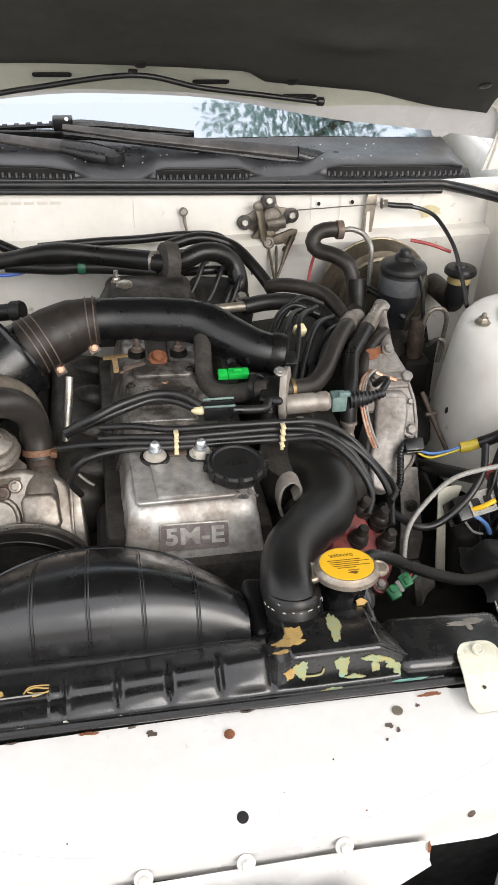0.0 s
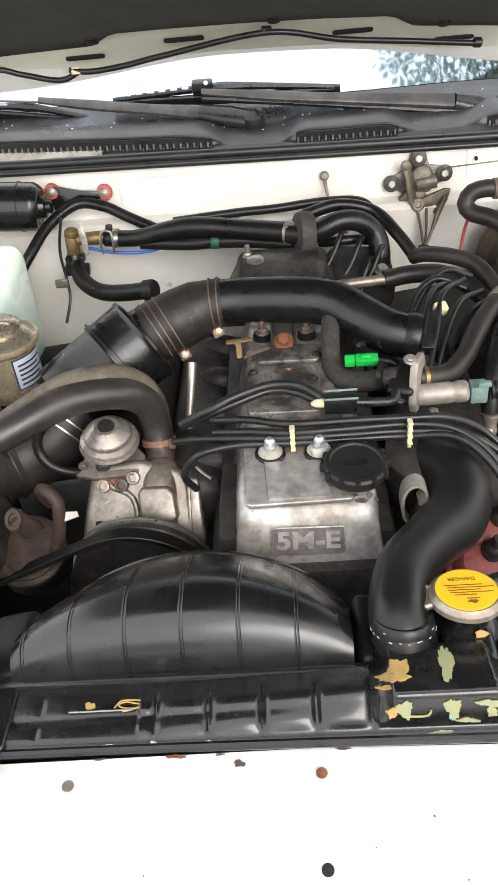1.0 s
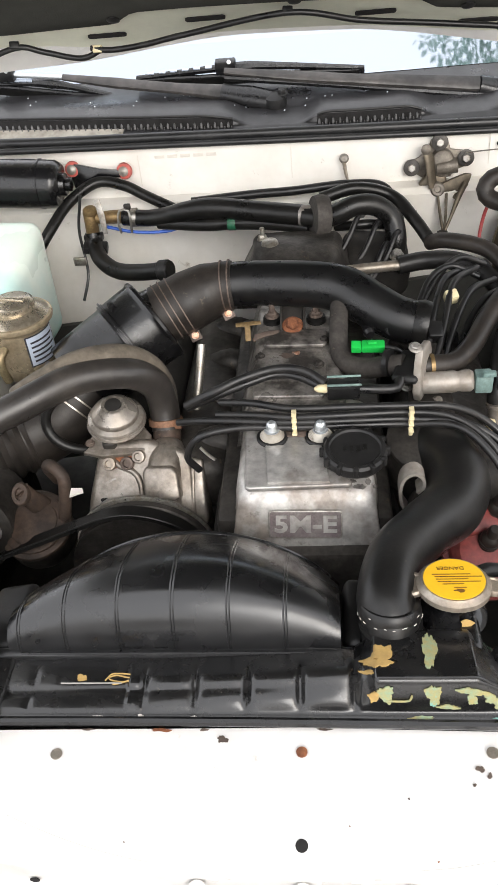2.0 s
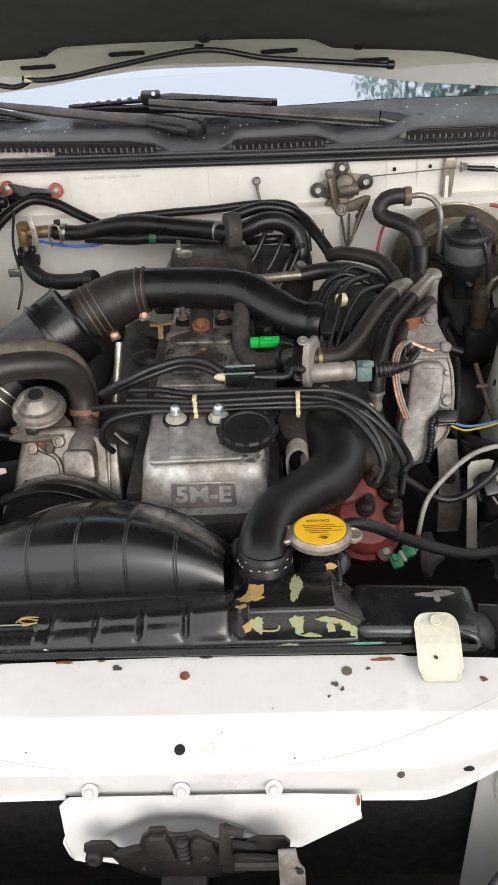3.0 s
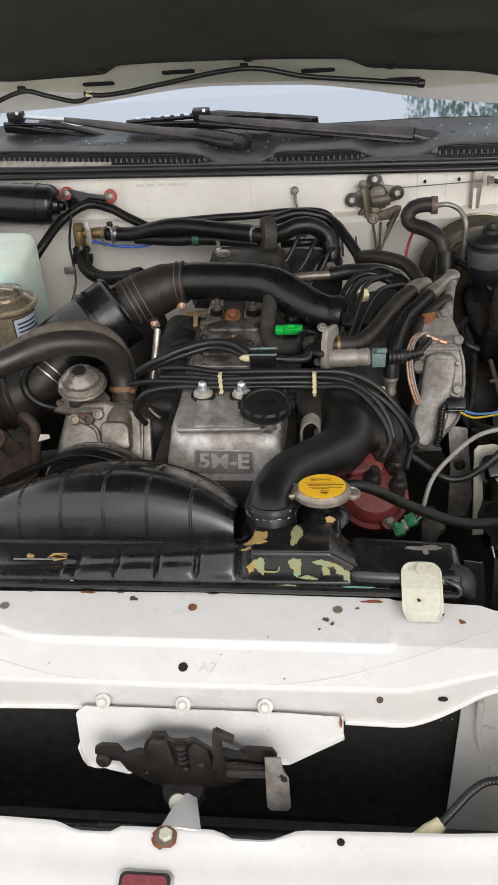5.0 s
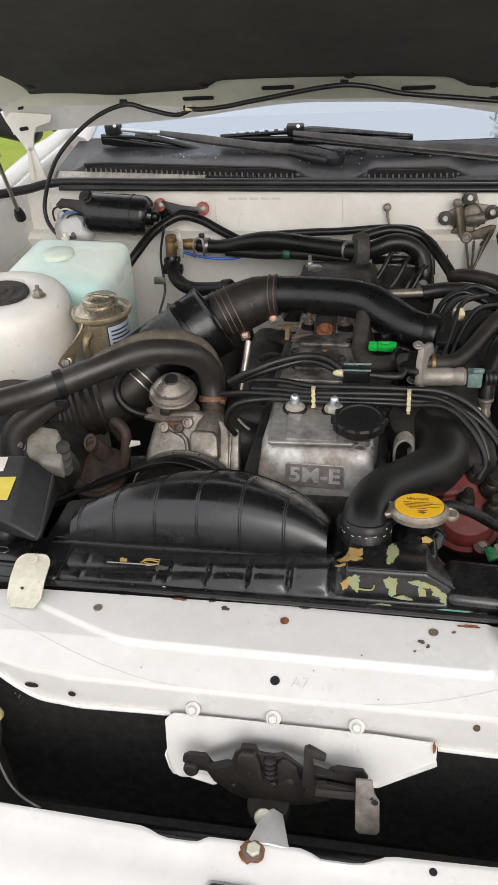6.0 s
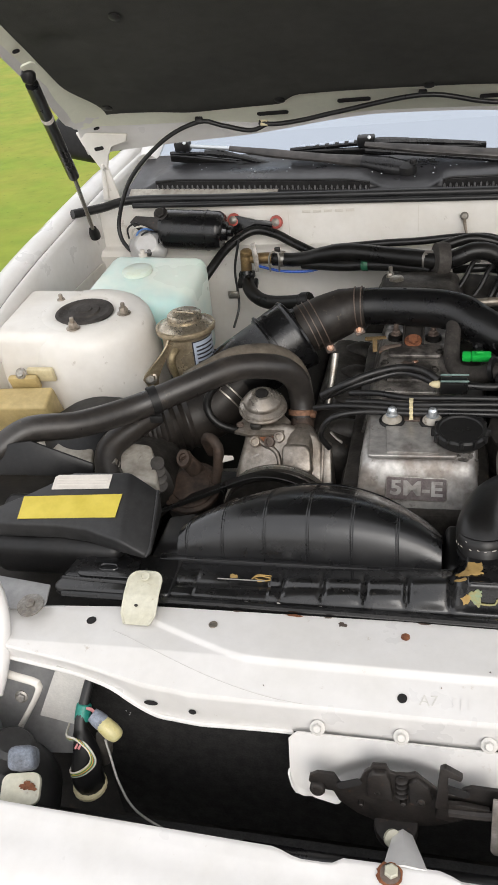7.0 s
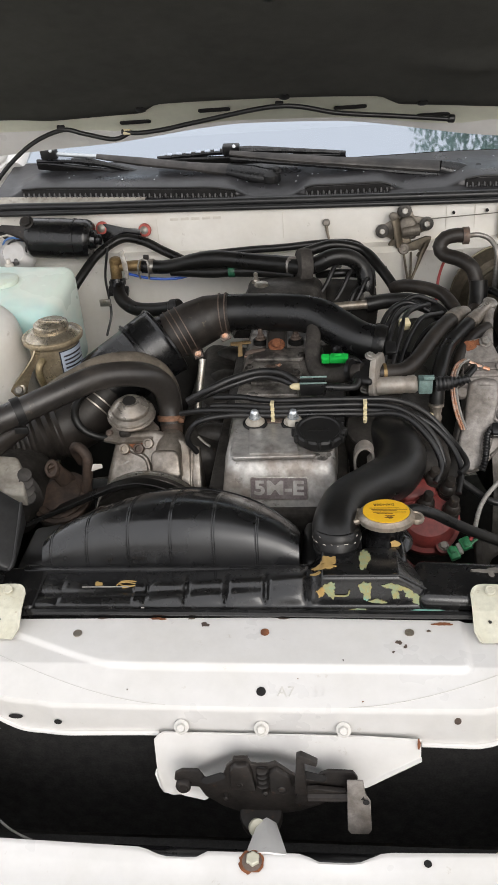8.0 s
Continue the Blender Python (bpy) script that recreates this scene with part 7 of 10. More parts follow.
ex = thing("exhaust_manifold", "dark rusty exhaust manifold beside the engine", "exhaust manifold", (-0.15, 0.68, 0.6))
part("log", rbox((0.09, 0.42, 0.09), basis((-0.145, 0.70, 0.735), (0.2, 0, 1), (1, 0, 0)), 0.03, 4), "grime", ex)
for k in range(4):
    part("runner", tube([(-0.09, 0.55 + 0.10 * k, 0.76), (-0.12, 0.55 + 0.10 * k, 0.772), (-0.155, 0.555 + 0.10 * k, 0.755)], 0.022, 12), "grime", ex)
part("dipstick_tube", tube([(-0.165, 0.60, 0.72), (-0.158, 0.615, 0.78), (-0.150, 0.64, 0.83), (-0.146, 0.66, 0.862)], 0.0065, 12), "steel", ex, "bright steel dipstick tube")
part("side_duct", rbox((0.10, 0.30, 0.16), (-0.24, 0.80, 0.70), 0.03, 3), "dark", ex)
sg = thing("steering_gear", "black steering gear and column low in the bay", "steering gear", (0.42, 0.85, 0.5))
part("box", rbox((0.13, 0.18, 0.20), basis((0.44, 0.80, 0.60), (0.1, 0.1, 1), (1, 0.1, 0)), 0.03, 4), "dark", sg)
part("column", tube([(0.43, 0.80, 0.66), (0.42, 0.92, 0.71), (0.41, 1.06, 0.76)], 0.028, 16), "dark", sg)
part("heat_shield", sheet(lambda u, v: Vector((0.37 + 0.06 * u, 0.56 + 0.30 * v, 0.74 - 0.10 * u + 0.02 * math.sin(v * 4))), 8, 10, 0.003), "dark", sg)
part("pipe", tube([(0.385, 0.60, 0.70), (0.400, 0.66, 0.735), (0.408, 0.74, 0.765), (0.405, 0.82, 0.775)], 0.005, 10), "grime", sg)
part("rod", tube([(0.432, 0.70, 0.770), (0.440, 0.66, 0.742), (0.452, 0.61, 0.708)], 0.0042, 8), "rustycast", sg, "rusty rod")
part("clip", rbox((0.022, 0.006, 0.008), basis((0.438, 0.665, 0.748), (0, -0.6, 0.8), (1, 0.1, 0)), 0.002), "rustycast", sg)
part("oil_pipe", tube([(0.400, 0.80, 0.80), (0.385, 0.765, 0.798), (0.392, 0.735, 0.785), (0.415, 0.73, 0.775)], 0.0075, 12), "rubber", sg)
part("casting", lathe([(0.040, -0.05), (0.046, -0.02), (0.042, 0.012), (0.028, 0.024), (0.010, 0.028)], (0.415, 0.70, 0.700), (0.2, -0.7, 0.7), 26), "dark", sg, "dark oily casting")

# ---- washer tank, reservoir, relay box, snorkel ----
wt = thing("washer_tank", "translucent pale aqua plastic washer tank", "washer tank", (-0.55, 0.86, 0.75))
bm = bmesh.new()
b = bmesh.new()
bmesh.ops.create_cube(b, size=1.0)
top = {(-1, -1): (-0.660, 0.775, 0.935), (1, -1): (-0.452, 0.775, 0.905), (1, 1): (-0.440, 0.955, 0.948), (-1, 1): (-0.648, 0.955, 0.956)}
for v in b.verts:
    kx, ky = (1 if v.co.x > 0 else -1), (1 if v.co.y > 0 else -1)
    p = Vector(top[(kx, ky)])
    v.co = p if v.co.z > 0 else Vector((p.x * 1.0, p.y - 0.01 * ky, 0.74))
bmesh.ops.bevel(b, geom=b.edges[:], offset=0.024, segments=4, profile=0.5, affect="EDGES", clamp_overlap=True)
part("tank", merge(bm, b), "tank", wt, "", 60)
part("filler_cap", lathe([(0.031, 0), (0.031, 0.008), (0.026, 0.011), (0.001, 0.012)], (-0.570, 0.875, 0.939), (0, -0.05, 1), 28), "tankcap", wt, "pale round filler cap")
part("nozzle", lathe([(0.009, 0), (0.009, 0.012), (0.005, 0.014), (0.005, 0.022)], (-0.580, 0.945, 0.942), (0, 0, 1), 14), "wsticker", wt)
part("bracket", plate(rounded(0.04, 0.08, 0.01), 0.003, basis((-0.432, 0.80, 0.83), (1, 0, 0), (0, 1, 0))), "dark", wt)

pr = thing("steering_reservoir", "brownish metal fluid reservoir with a pale blue label", "reservoir", (-0.423, 0.69, 0.80))
part("can", lathe([(0.040, 0.800), (0.044, 0.806), (0.0455, 0.82), (0.0455, 0.878), (0.051, 0.884), (0.053, 0.888)], (-0.423, 0.695, 0.0), (0, 0, 1), 36), "brassplate", pr)
part("rolled_rim", lathe([(0.050, 0.884), (0.0545, 0.886), (0.0555, 0.890), (0.0545, 0.894), (0.050, 0.895)], (-0.423, 0.695, 0.0), (0, 0, 1), 40), "brassplate", pr, "rolled plated rim")
part("lid", lathe([(0.053, 0.893), (0.048, 0.897), (0.036, 0.903), (0.031, 0.904)], (-0.423, 0.695, 0.0), (0, 0, 1), 40), "palebrass", pr, "shiny conical lid")
part("cap", lathe([(0.031, 0.902), (0.0325, 0.905), (0.031, 0.914), (0.027, 0.917), (0.001, 0.918)], (-0.423, 0.697, 0.0), (0, 0, 1), 30), "palebrass", pr, "knurled screw cap")
part("cap_bar", rbox((0.044, 0.009, 0.005), basis((-0.423, 0.697, 0.918), (0, 0, 1), (1, -0.2, 0)), 0.002), "palebrass", pr)


def wrap(r, a0, a1, z0, z1, at, n=10):
    return sheet(lambda u, v: Vector((at[0] + r * math.cos(a0 + (a1 - a0) * u), at[1] + r * math.sin(a0 + (a1 - a0) * u), z0 + (z1 - z0) * v)), n, 3, 0.0)


part("label_border", wrap(0.0459, radians(-63), radians(11), 0.826, 0.876, (-0.423, 0.695)), "ink", pr)
lb = part("label", wrap(0.0462, radians(-60), radians(8), 0.828, 0.874, (-0.423, 0.695)), "blabel", pr, "pale blue printed label")
for k in range(5):
    part("print_bar", wrap(0.0466, radians(-54), radians(2 - 9 * (k % 2)), 0.8330 + 0.0076 * k, 0.8362 + 0.0076 * k, (-0.423, 0.695)), "ink", lb)
part("bracket_arm", sheet(lambda u, v: Vector((-0.497 + 0.046 * ease(0.0, 1.0, u) + 0.010 * v, 0.640 + 0.012 * u - 0.010 * math.sin(u * math.pi) + 0.012 * v, 0.790 + 0.096 * u)) + Vector((0.010 * math.cos(u * 2.2), 0, 0)) * (v - 0.5) * 2, 24, 6, 0.003), "brassplate", pr, "curved plated bracket arm", 60)
part("bracket_bolt", bolt((-0.484, 0.638, 0.812), (0.2, -1, 0.3), 0.008, 0.008, 1.4), "steel", pr)
part("outlet_pipe", tube([(-0.428, 0.640, 0.868), (-0.432, 0.628, 0.862), (-0.434, 0.625, 0.845), (-0.432, 0.63, 0.820)], 0.0065, 12), "gold", pr, "bent plated outlet pipe")

pr.location.z += 0.011
rb = thing("relay_box", "yellowed plastic relay box on the inner wing", "relay box", (-0.69, 0.55, 0.78))
part("box", rbox((0.15, 0.05, 0.075), basis((-0.705, 0.530, 0.812), (0.0, -0.35, 1), (1, 0.04, 0)), 0.006, 3), "relay", rb)
part("tab", rbox((0.055, 0.012, 0.030), basis((-0.690, 0.555, 0.858), (0.0, -0.35, 1), (1, 0.04, 0)), 0.004), "relay", rb)
part("mount", rbox((0.05, 0.010, 0.028), basis((-0.660, 0.566, 0.868), (0.0, -0.25, 1), (1, 0, 0)), 0.003), "cream_pl", rb)
part("screw", bolt((-0.690, 0.550, 0.878), (0, -0.8, 0.5), 0.008, 0.006, 1.3), "steel", rb)
part("latch_tab", rbox((0.022, 0.006, 0.018), (-0.655, 0.500, 0.806), 0.002), "cream_pl", rb)

sn = thing("air_snorkel", "black plastic air intake snorkel with yellow sticker", "air intake", (-0.47, 0.2, 0.78))
top_o = [(-0.600, 0.180), (-0.548, 0.186), (-0.506, 0.211), (-0.458, 0.243), (-0.375, 0.246), (-0.333, 0.232), (-0.324, 0.146), (-0.330, 0.137), (-0.362, 0.143), (-0.413, 0.156), (-0.455, 0.160), (-0.520, 0.159), (-0.600, 0.162)]


def sn_z(x, y):
    return 0.8555 + (y - 0.155) * 0.34 - 0.10 * max(0, -0.56 - x)


b = bmesh.new()
upv = [b.verts.new((x, y, sn_z(x, y) - 0.42 * max(0.0, x + 0.368))) for x, y in top_o]
dnv = [b.verts.new((x, y + (0.004 if y < 0.17 else -0.004), sn_z(x, y) - (0.026 if y < 0.17 else 0.048))) for x, y in top_o]
b.faces.new([upv[k] for k in (0, 1, 2, 3, 4, 8, 9, 10, 11, 12)])
b.faces.new([upv[k] for k in (4, 5, 6, 7, 8)])
b.faces.new(dnv[::-1])
for k in range(len(upv)):
    b.faces.new((upv[k], upv[(k + 1) % len(upv)], dnv[(k + 1) % len(dnv)], dnv[k]))
bmesh.ops.recalc_face_normals(b, faces=b.faces[:])
bmesh.ops.bevel(b, geom=[e for e in b.edges], offset=0.0035, segments=3, profile=0.5, affect="EDGES", clamp_overlap=True)
part("shell", b, "snorkel", sn, "", 40)
part("edge_bead", tube([(-0.334, 0.230, sn_z(-0.334, 0.230) - 0.0135), (-0.329, 0.19, sn_z(-0.329, 0.19) - 0.0155), (-0.325, 0.150, sn_z(-0.325, 0.150) - 0.018), (-0.329, 0.139, sn_z(-0.329, 0.139) - 0.020)], 0.0022, 8), "snorkel", sn, "moulded edge bead")


def sticker(corners):
    b = bmesh.new()
    f = b.faces.new([b.verts.new((x, y, sn_z(x, y) + 0.0004)) for x, y in corners])
    got = bmesh.ops.extrude_face_region(b, geom=[f])
    bmesh.ops.translate(b, verts=[v for v in got["geom"] if isinstance(v, bmesh.types.BMVert)], vec=(0, 0, 0.0006))
    return b


part("yellow_sticker", sticker([(-0.514, 0.166), (-0.377, 0.175), (-0.377, 0.210), (-0.517, 0.200)]), "ysticker", sn, "faded yellow sticker")
part("white_sticker", sticker([(-0.481, 0.213), (-0.399, 0.218), (-0.400, 0.240), (-0.478, 0.236), (-0.482, 0.232)]), "wsticker", sn, "faded white sticker")
for k in range(3):
    part("print_bar", rbox((0.072, 0.0012, 0.0004), basis((-0.440, 0.2215 + 0.0045 * k, sn_z(-0.440, 0.2215 + 0.0045 * k) + 0.0012), (0, -0.34, 1), (1, 0.05, 0)), 0), "faint", sn)
part("lower_duct", rbox((0.20, 0.10, 0.07), basis((-0.47, 0.205, 0.805), (0, -0.3, 1), (1, 0, 0)), 0.015, 3), "matteblack", sn)
part("rear_fin", plate([(-0.08, 0.0), (-0.04, 0.045), (0.0, 0.048), (0.09, 0.01), (0.09, -0.01)], 0.006, basis((-0.548, 0.290, 0.850), (0.15, -1, 0.35), (1, 0.1, 0)), 0.002), "matteblack", sn, "upright black flap")

sb = thing("wing_bracket", "grey steel corner bracket with a large washer", "bracket", (-0.47, 0.08, 0.80))
part("plate", plate([(-0.05, -0.01), (0.028, -0.012), (0.036, 0.0), (0.030, 0.030), (-0.05, 0.040)], 0.003, basis((-0.480, 0.072, 0.8005), (0, -0.1, 1), (1, 0, 0)), 0.001), "greyplate", sb)
part("washer", lathe([(0.017, 0), (0.017, 0.003), (0.010, 0.004)], (-0.461, 0.064, 0.804), (0, -0.15, 1), 26), "dullsteel", sb)
part("bolt", bolt((-0.461, 0.064, 0.807), (0, -0.15, 1), 0.007, 0.004, 0), "dullsteel", sb)

# ---- wiper motor ----
wm = thing("wiper_motor", "glossy black wiper motor with silver gearbox", "wiper motor", (-0.53, 1.1, 0.9))
part("motor", tube([(-0.572, 1.075, 0.966), (-0.566, 1.075, 0.966), (-0.50, 1.075, 0.961), (-0.445, 1.075, 0.957), (-0.436, 1.075, 0.956)], [0.034, 0.042, 0.043, 0.042, 0.034], 30, step=0.004), "blackpaint", wm)
part("nose", lathe([(0.022, 0), (0.020, 0.012), (0.012, 0.014), (0.012, 0.022), (0.006, 0.024)], (-0.438, 1.075, 0.956), (1, 0, -0.03), 22), "blackpaint", wm)
part("seam_ring", lathe([(0.042, -0.002), (0.044, -0.001), (0.044, 0.002), (0.042, 0.003)], (-0.470, 1.075, 0.959), (1, 0, -0.03), 30), "blackpaint", wm)
part("gearbox", lathe([(0.040, -0.022), (0.044, -0.018), (0.0445, -0.006), (0.0420, -0.002), (0.0400, 0.000), (0.0270, 0.014), (0.0235, 0.0155), (0.0225, 0.0140), (0.001, 0.0140)], (-0.612, 1.064, 0.934), (0.10, -0.8, 0.6), 28), "silverpaint", wm, "silver cast gearbox")
part("gear_bracket", plate([(-0.035, 0.012), (-0.02, 0.026), (0.02, 0.022), (0.045, 0.020), (0.05, -0.01), (0, -0.02)], 0.006, basis((-0.618, 1.085, 0.968), (0, -1, 0.3), (1, 0, 0)), 0.002), "latch", wm)
part("end_screw", bolt((-0.566, 1.055, 1.006), (0, -0.7, 0.7), 0.012, 0.010, 1.3), "latch", wm)
for k in range(4):
    part("lead_wire", tube([(-0.655 + 0.008 * k, 1.07, 0.950), (-0.650 + 0.012 * k, 1.06, 0.975 - 0.004 * k), (-0.628 + 0.010 * k, 1.06, 0.985 - 0.006 * k), (-0.600 + 0.004 * k, 1.075, 0.960)], 0.0022, 8), ("wire", "whitew", "bluew", "wire")[k], wm)

# ---- heater valve, hoses at the bulkhead ----
rbk = thing("bulkhead_bracket", "black steel bracket with two red grommets", "bracket", (-0.37, 1.12, 0.95))
part("arm", plate([(-0.055, 0.004), (-0.045, 0.016), (0.0, 0.008), (0.045, 0.006), (0.05, -0.006), (0.0, -0.008), (-0.025, -0.030), (-0.045, -0.034)], 0.008, basis((-0.372, 1.118, 0.958), (0, -1, 0.1), (1, 0, -0.08)), 0.001), "blackpaint", rbk)
for x, z in ((-0.421, 0.966), (-0.326, 0.957)):
    g = part("grommet", lathe([(0.014, 0), (0.015, 0.004), (0.013, 0.010), (0.009, 0.012)], (x, 1.122, z), (0, -1, 0.25), 22), "redpaint", rbk, "faded red rubber grommet")
    part("grommet_pin", lathe([(0.009, 0.008), (0.009, 0.014), (0.004, 0.017)], (x, 1.122, z), (0, -1, 0.25), 16), "dullsteel", g)
cc = thing("wiring_conduit", "smooth black wiring sleeve along the bulkhead", "wiring", (-0.35, 1.08, 0.9))
part("conduit", tube([(-0.475, 0.99, 0.870), (-0.455, 1.015, 0.895), (-0.425, 1.06, 0.926), (-0.376, 1.095, 0.948), (-0.327, 1.095, 0.940), (-0.285, 1.085, 0.921), (-0.22, 1.06, 0.897)], 0.0098, 14), "rubber", cc)

hv = thing("heater_valve", "brass and plastic heater valve with grey lever", "valve", (-0.37, 1.03, 0.85))
part("body", lathe([(0.010, -0.030), (0.012, -0.026), (0.012, 0.012), (0.010, 0.016), (0.007, 0.020)], (-0.381, 1.03, 0.905), (0.05, 0, 1), 20), "brass", hv)
part("top_collar", lathe([(0.0125, 0), (0.0140, 0.003), (0.013, 0.010), (0.008, 0.014)], (-0.379, 1.03, 0.915), (0.05, 0, 1), 20), "brass", hv)
part("lever", plate([(-0.005, 0.030), (0.005, 0.032), (0.008, 0.0), (0.005, -0.030), (-0.003, -0.030), (-0.004, 0.0)], 0.003, basis((-0.357, 1.015, 0.915), (0, -1, 0.2), (1, 0, 0.1)), 0.001), "dullsteel", hv, "grey plastic lever")
part("side_port", lathe([(0.010, -0.03), (0.012, 0.0), (0.012, 0.02)], (-0.340, 1.03, 0.908), (1, 0, 0), 18), "brass", hv)
part("lower_clip", rbox((0.034, 0.02, 0.014), (-0.382, 1.03, 0.872), 0.003), "matteblack", hv)
part("wire_clip", tube([(-0.325, 1.012, 0.885), (-0.326, 1.008, 0.905), (-0.322, 1.012, 0.925), (-0.306, 1.012, 0.925), (-0.304, 1.008, 0.905), (-0.306, 1.012, 0.885)], 0.0022, 8), "steel", hv, "steel spring clip")
part("spring_clip", rbox((0.012, 0.008, 0.010), (-0.308, 1.018, 0.930), 0.002), "latch", hv)
part("thin_line", tube([(-0.400, 1.06, 0.94), (-0.413, 1.05, 0.88), (-0.410, 1.04, 0.83), (-0.406, 1.02, 0.80), (-0.418, 1.0, 0.76)], 0.0028, 8), "wire", hv)
part("line_clip", rbox((0.024, 0.006, 0.016), (-0.418, 1.03, 0.826), 0.002), "steel", hv)
part("blue_line", tube([(-0.352, 1.025, 0.892), (-0.303, 1.02, 0.882), (-0.245, 1.02, 0.880), (-0.195, 1.02, 0.893)], 0.0030, 8), "blue", hv, "thin blue vacuum line")

h1 = thing("heater_hose", "black rubber heater hose along the bulkhead", "hose", (-0.15, 1.0, 0.9), "heater hoses")
part("hose", tube([(-0.320, 1.03, 0.906), (-0.273, 1.02, 0.906), (-0.235, 1.01, 0.913), (-0.207, 1.0, 0.922), (-0.157, 0.99, 0.930), (-0.075, 0.98, 0.923), (0.008, 0.955, 0.921)], [0.0145, 0.0145, 0.0155, 0.0165, 0.0175, 0.0175, 0.0175], 20), "rubber", h1)
part("clip_band", clamp((-0.300, 1.027, 0.906), (1, 0, 0), 0.0150, 0.010), "steel", h1)
part("lower_hose", tube([(-0.255, 1.015, 0.899), (-0.17, 0.99, 0.901), (-0.12, 0.985, 0.903), (-0.05, 0.975, 0.902), (0.01, 0.955, 0.900)], 0.0115, 16), "rubber", h1)
part("green_band", lathe([(0.0118, -0.007), (0.0124, -0.006), (0.0124, 0.006), (0.0118, 0.007)], (-0.122, 0.985, 0.9030), (1, -0.1, 0.02), 18), "tapegreen", h1, "small dark green tape band")
h2 = thing("heater_hose", "black heater return hose below the valve", "hose", (-0.3, 0.95, 0.8), "heater hoses")
part("hose", tube([(-0.383, 1.03, 0.880), (-0.380, 1.02, 0.862), (-0.364, 0.985, 0.848), (-0.328, 0.95, 0.842), (-0.275, 0.925, 0.849), (-0.225, 0.905, 0.862)], 0.0145, 18), "rubber", h2)
part("hose_collar", lathe([(0.0155, -0.008), (0.0175, -0.006), (0.0175, 0.010), (0.0155, 0.012)], (-0.238, 0.91, 0.858), (1, -0.3, 0.2), 18), "matteblack", h2)
part("hose_clip", rbox((0.044, 0.02, 0.016), basis((-0.378, 1.015, 0.858), (0.1, -0.3, 1), (1, 0, 0.15)), 0.003), "matteblack", h2)
h3 = thing("heater_hose", "black heater hose with a foam collar, bending down", "hose", (0.1, 0.94, 0.85), "heater hoses")
part("hose", tube([(0.002, 0.955, 0.921), (0.030, 0.945, 0.920), (0.054, 0.94, 0.926), (0.087, 0.945, 0.938), (0.121, 0.95, 0.933), (0.146, 0.95, 0.910), (0.153, 0.935, 0.880), (0.150, 0.93, 0.84)], 0.017, 20), "rubber", h3)
part("foam_collar", lathe([(0.018, -0.014), (0.036, -0.012), (0.039, 0.0), (0.036, 0.012), (0.018, 0.014)], (0.028, 0.945, 0.920), (1, 0.30, -0.12), 28, None, 0.85), "dustrubber", h3, "thick black foam collar")
part("thin_hose", tube([(0.03, 0.99, 0.935), (0.09, 1.0, 0.945), (0.150, 1.0, 0.928), (0.183, 0.955, 0.905), (0.208, 0.92, 0.878)], 0.0105, 14), "rubber", h3)
part("back_harness", tube([(-0.20, 1.06, 0.915), (-0.09, 1.065, 0.920), (-0.018, 1.065, 0.922), (0.076, 1.07, 0.926), (0.14, 1.07, 0.918), (0.165, 1.05, 0.88), (0.17, 1.03, 0.84)], 0.008, 10), "wire", h3, "taped harness behind the hoses")
part("pipe_stub", lathe([(0.0165, -0.012), (0.018, -0.006), (0.018, 0.008), (0.0165, 0.012)], (0.006, 0.956, 0.921), (1, -0.1, 0), 18), "alu", h3)
for k, (x, y, z) in enumerate(((0.10, 0.90, 0.88), (0.13, 0.88, 0.87), (0.07, 0.91, 0.89), (0.11, 0.86, 0.86))):
    part("small_line", tube([(x - 0.03, y - 0.03, z - 0.03), (x, y, z), (x + 0.02, y + 0.03, z + 0.03), (x + 0.03, y + 0.06, z + 0.02)], 0.0045, 8), "wire", h3)
rj = thing("rear_hose_joint", "grey steel pipe joining rubber hoses behind the intake", "pipe", (0.2, 0.85, 0.85))
part("steel_pipe", tube([(0.065, 0.85, 0.870), (0.11, 0.85, 0.873), (0.155, 0.855, 0.873)], 0.0085, 14), "pewter", rj)
part("hose", tube([(0.150, 0.855, 0.872), (0.19, 0.86, 0.876), (0.235, 0.85, 0.878), (0.275, 0.83, 0.868), (0.30, 0.80, 0.85)], 0.0145, 18), "black_hose", rj)
part("hose_bend", tube([(0.205, 0.92, 0.878), (0.224, 0.90, 0.890), (0.260, 0.88, 0.892), (0.292, 0.86, 0.886), (0.312, 0.83, 0.870), (0.322, 0.80, 0.85)], 0.0125, 18), "oldrubber", rj)

gb = thing("ground_strap", "small brass ground bolt with a cable eye", "cable", (0.075, 1.12, 0.95))
part("eye", lathe([(0.0085, 0), (0.0085, 0.003), (0.005, 0.006)], (0.074, 1.118, 0.955), (0, -1, 0.2), 18), "dullsteel", gb)
part("cable", tube([(0.074, 1.112, 0.950), (0.077, 1.11, 0.930), (0.084, 1.105, 0.910), (0.100, 1.095, 0.898), (0.125, 1.085, 0.895)], [0.0035, 0.0030, 0.0018, 0.0018, 0.0018], 8), "pewter", gb)

# ---- throttle linkage on the bulkhead ----
tl2 = thing("throttle_linkage", "greyish brown steel linkage bracket with three bolts", "linkage", (0.24, 1.1, 0.9))
part("base_plate", plate([(-0.060, -0.012), (-0.055, 0.002), (-0.040, 0.004), (-0.020, 0.016), (-0.014, 0.036), (0.0, 0.044), (0.014, 0.036), (0.020, 0.018), (0.044, 0.014), (0.058, 0.006), (0.060, -0.008), (0.045, -0.014), (0.030, -0.020), (0.022, -0.030), (-0.020, -0.034), (-0.040, -0.022)], 0.006, basis((0.241, 1.126, 0.940), (0, -1, 0.1), (1, 0, 0)), 0.0018), "linkage", tl2, "tan steel base plate")
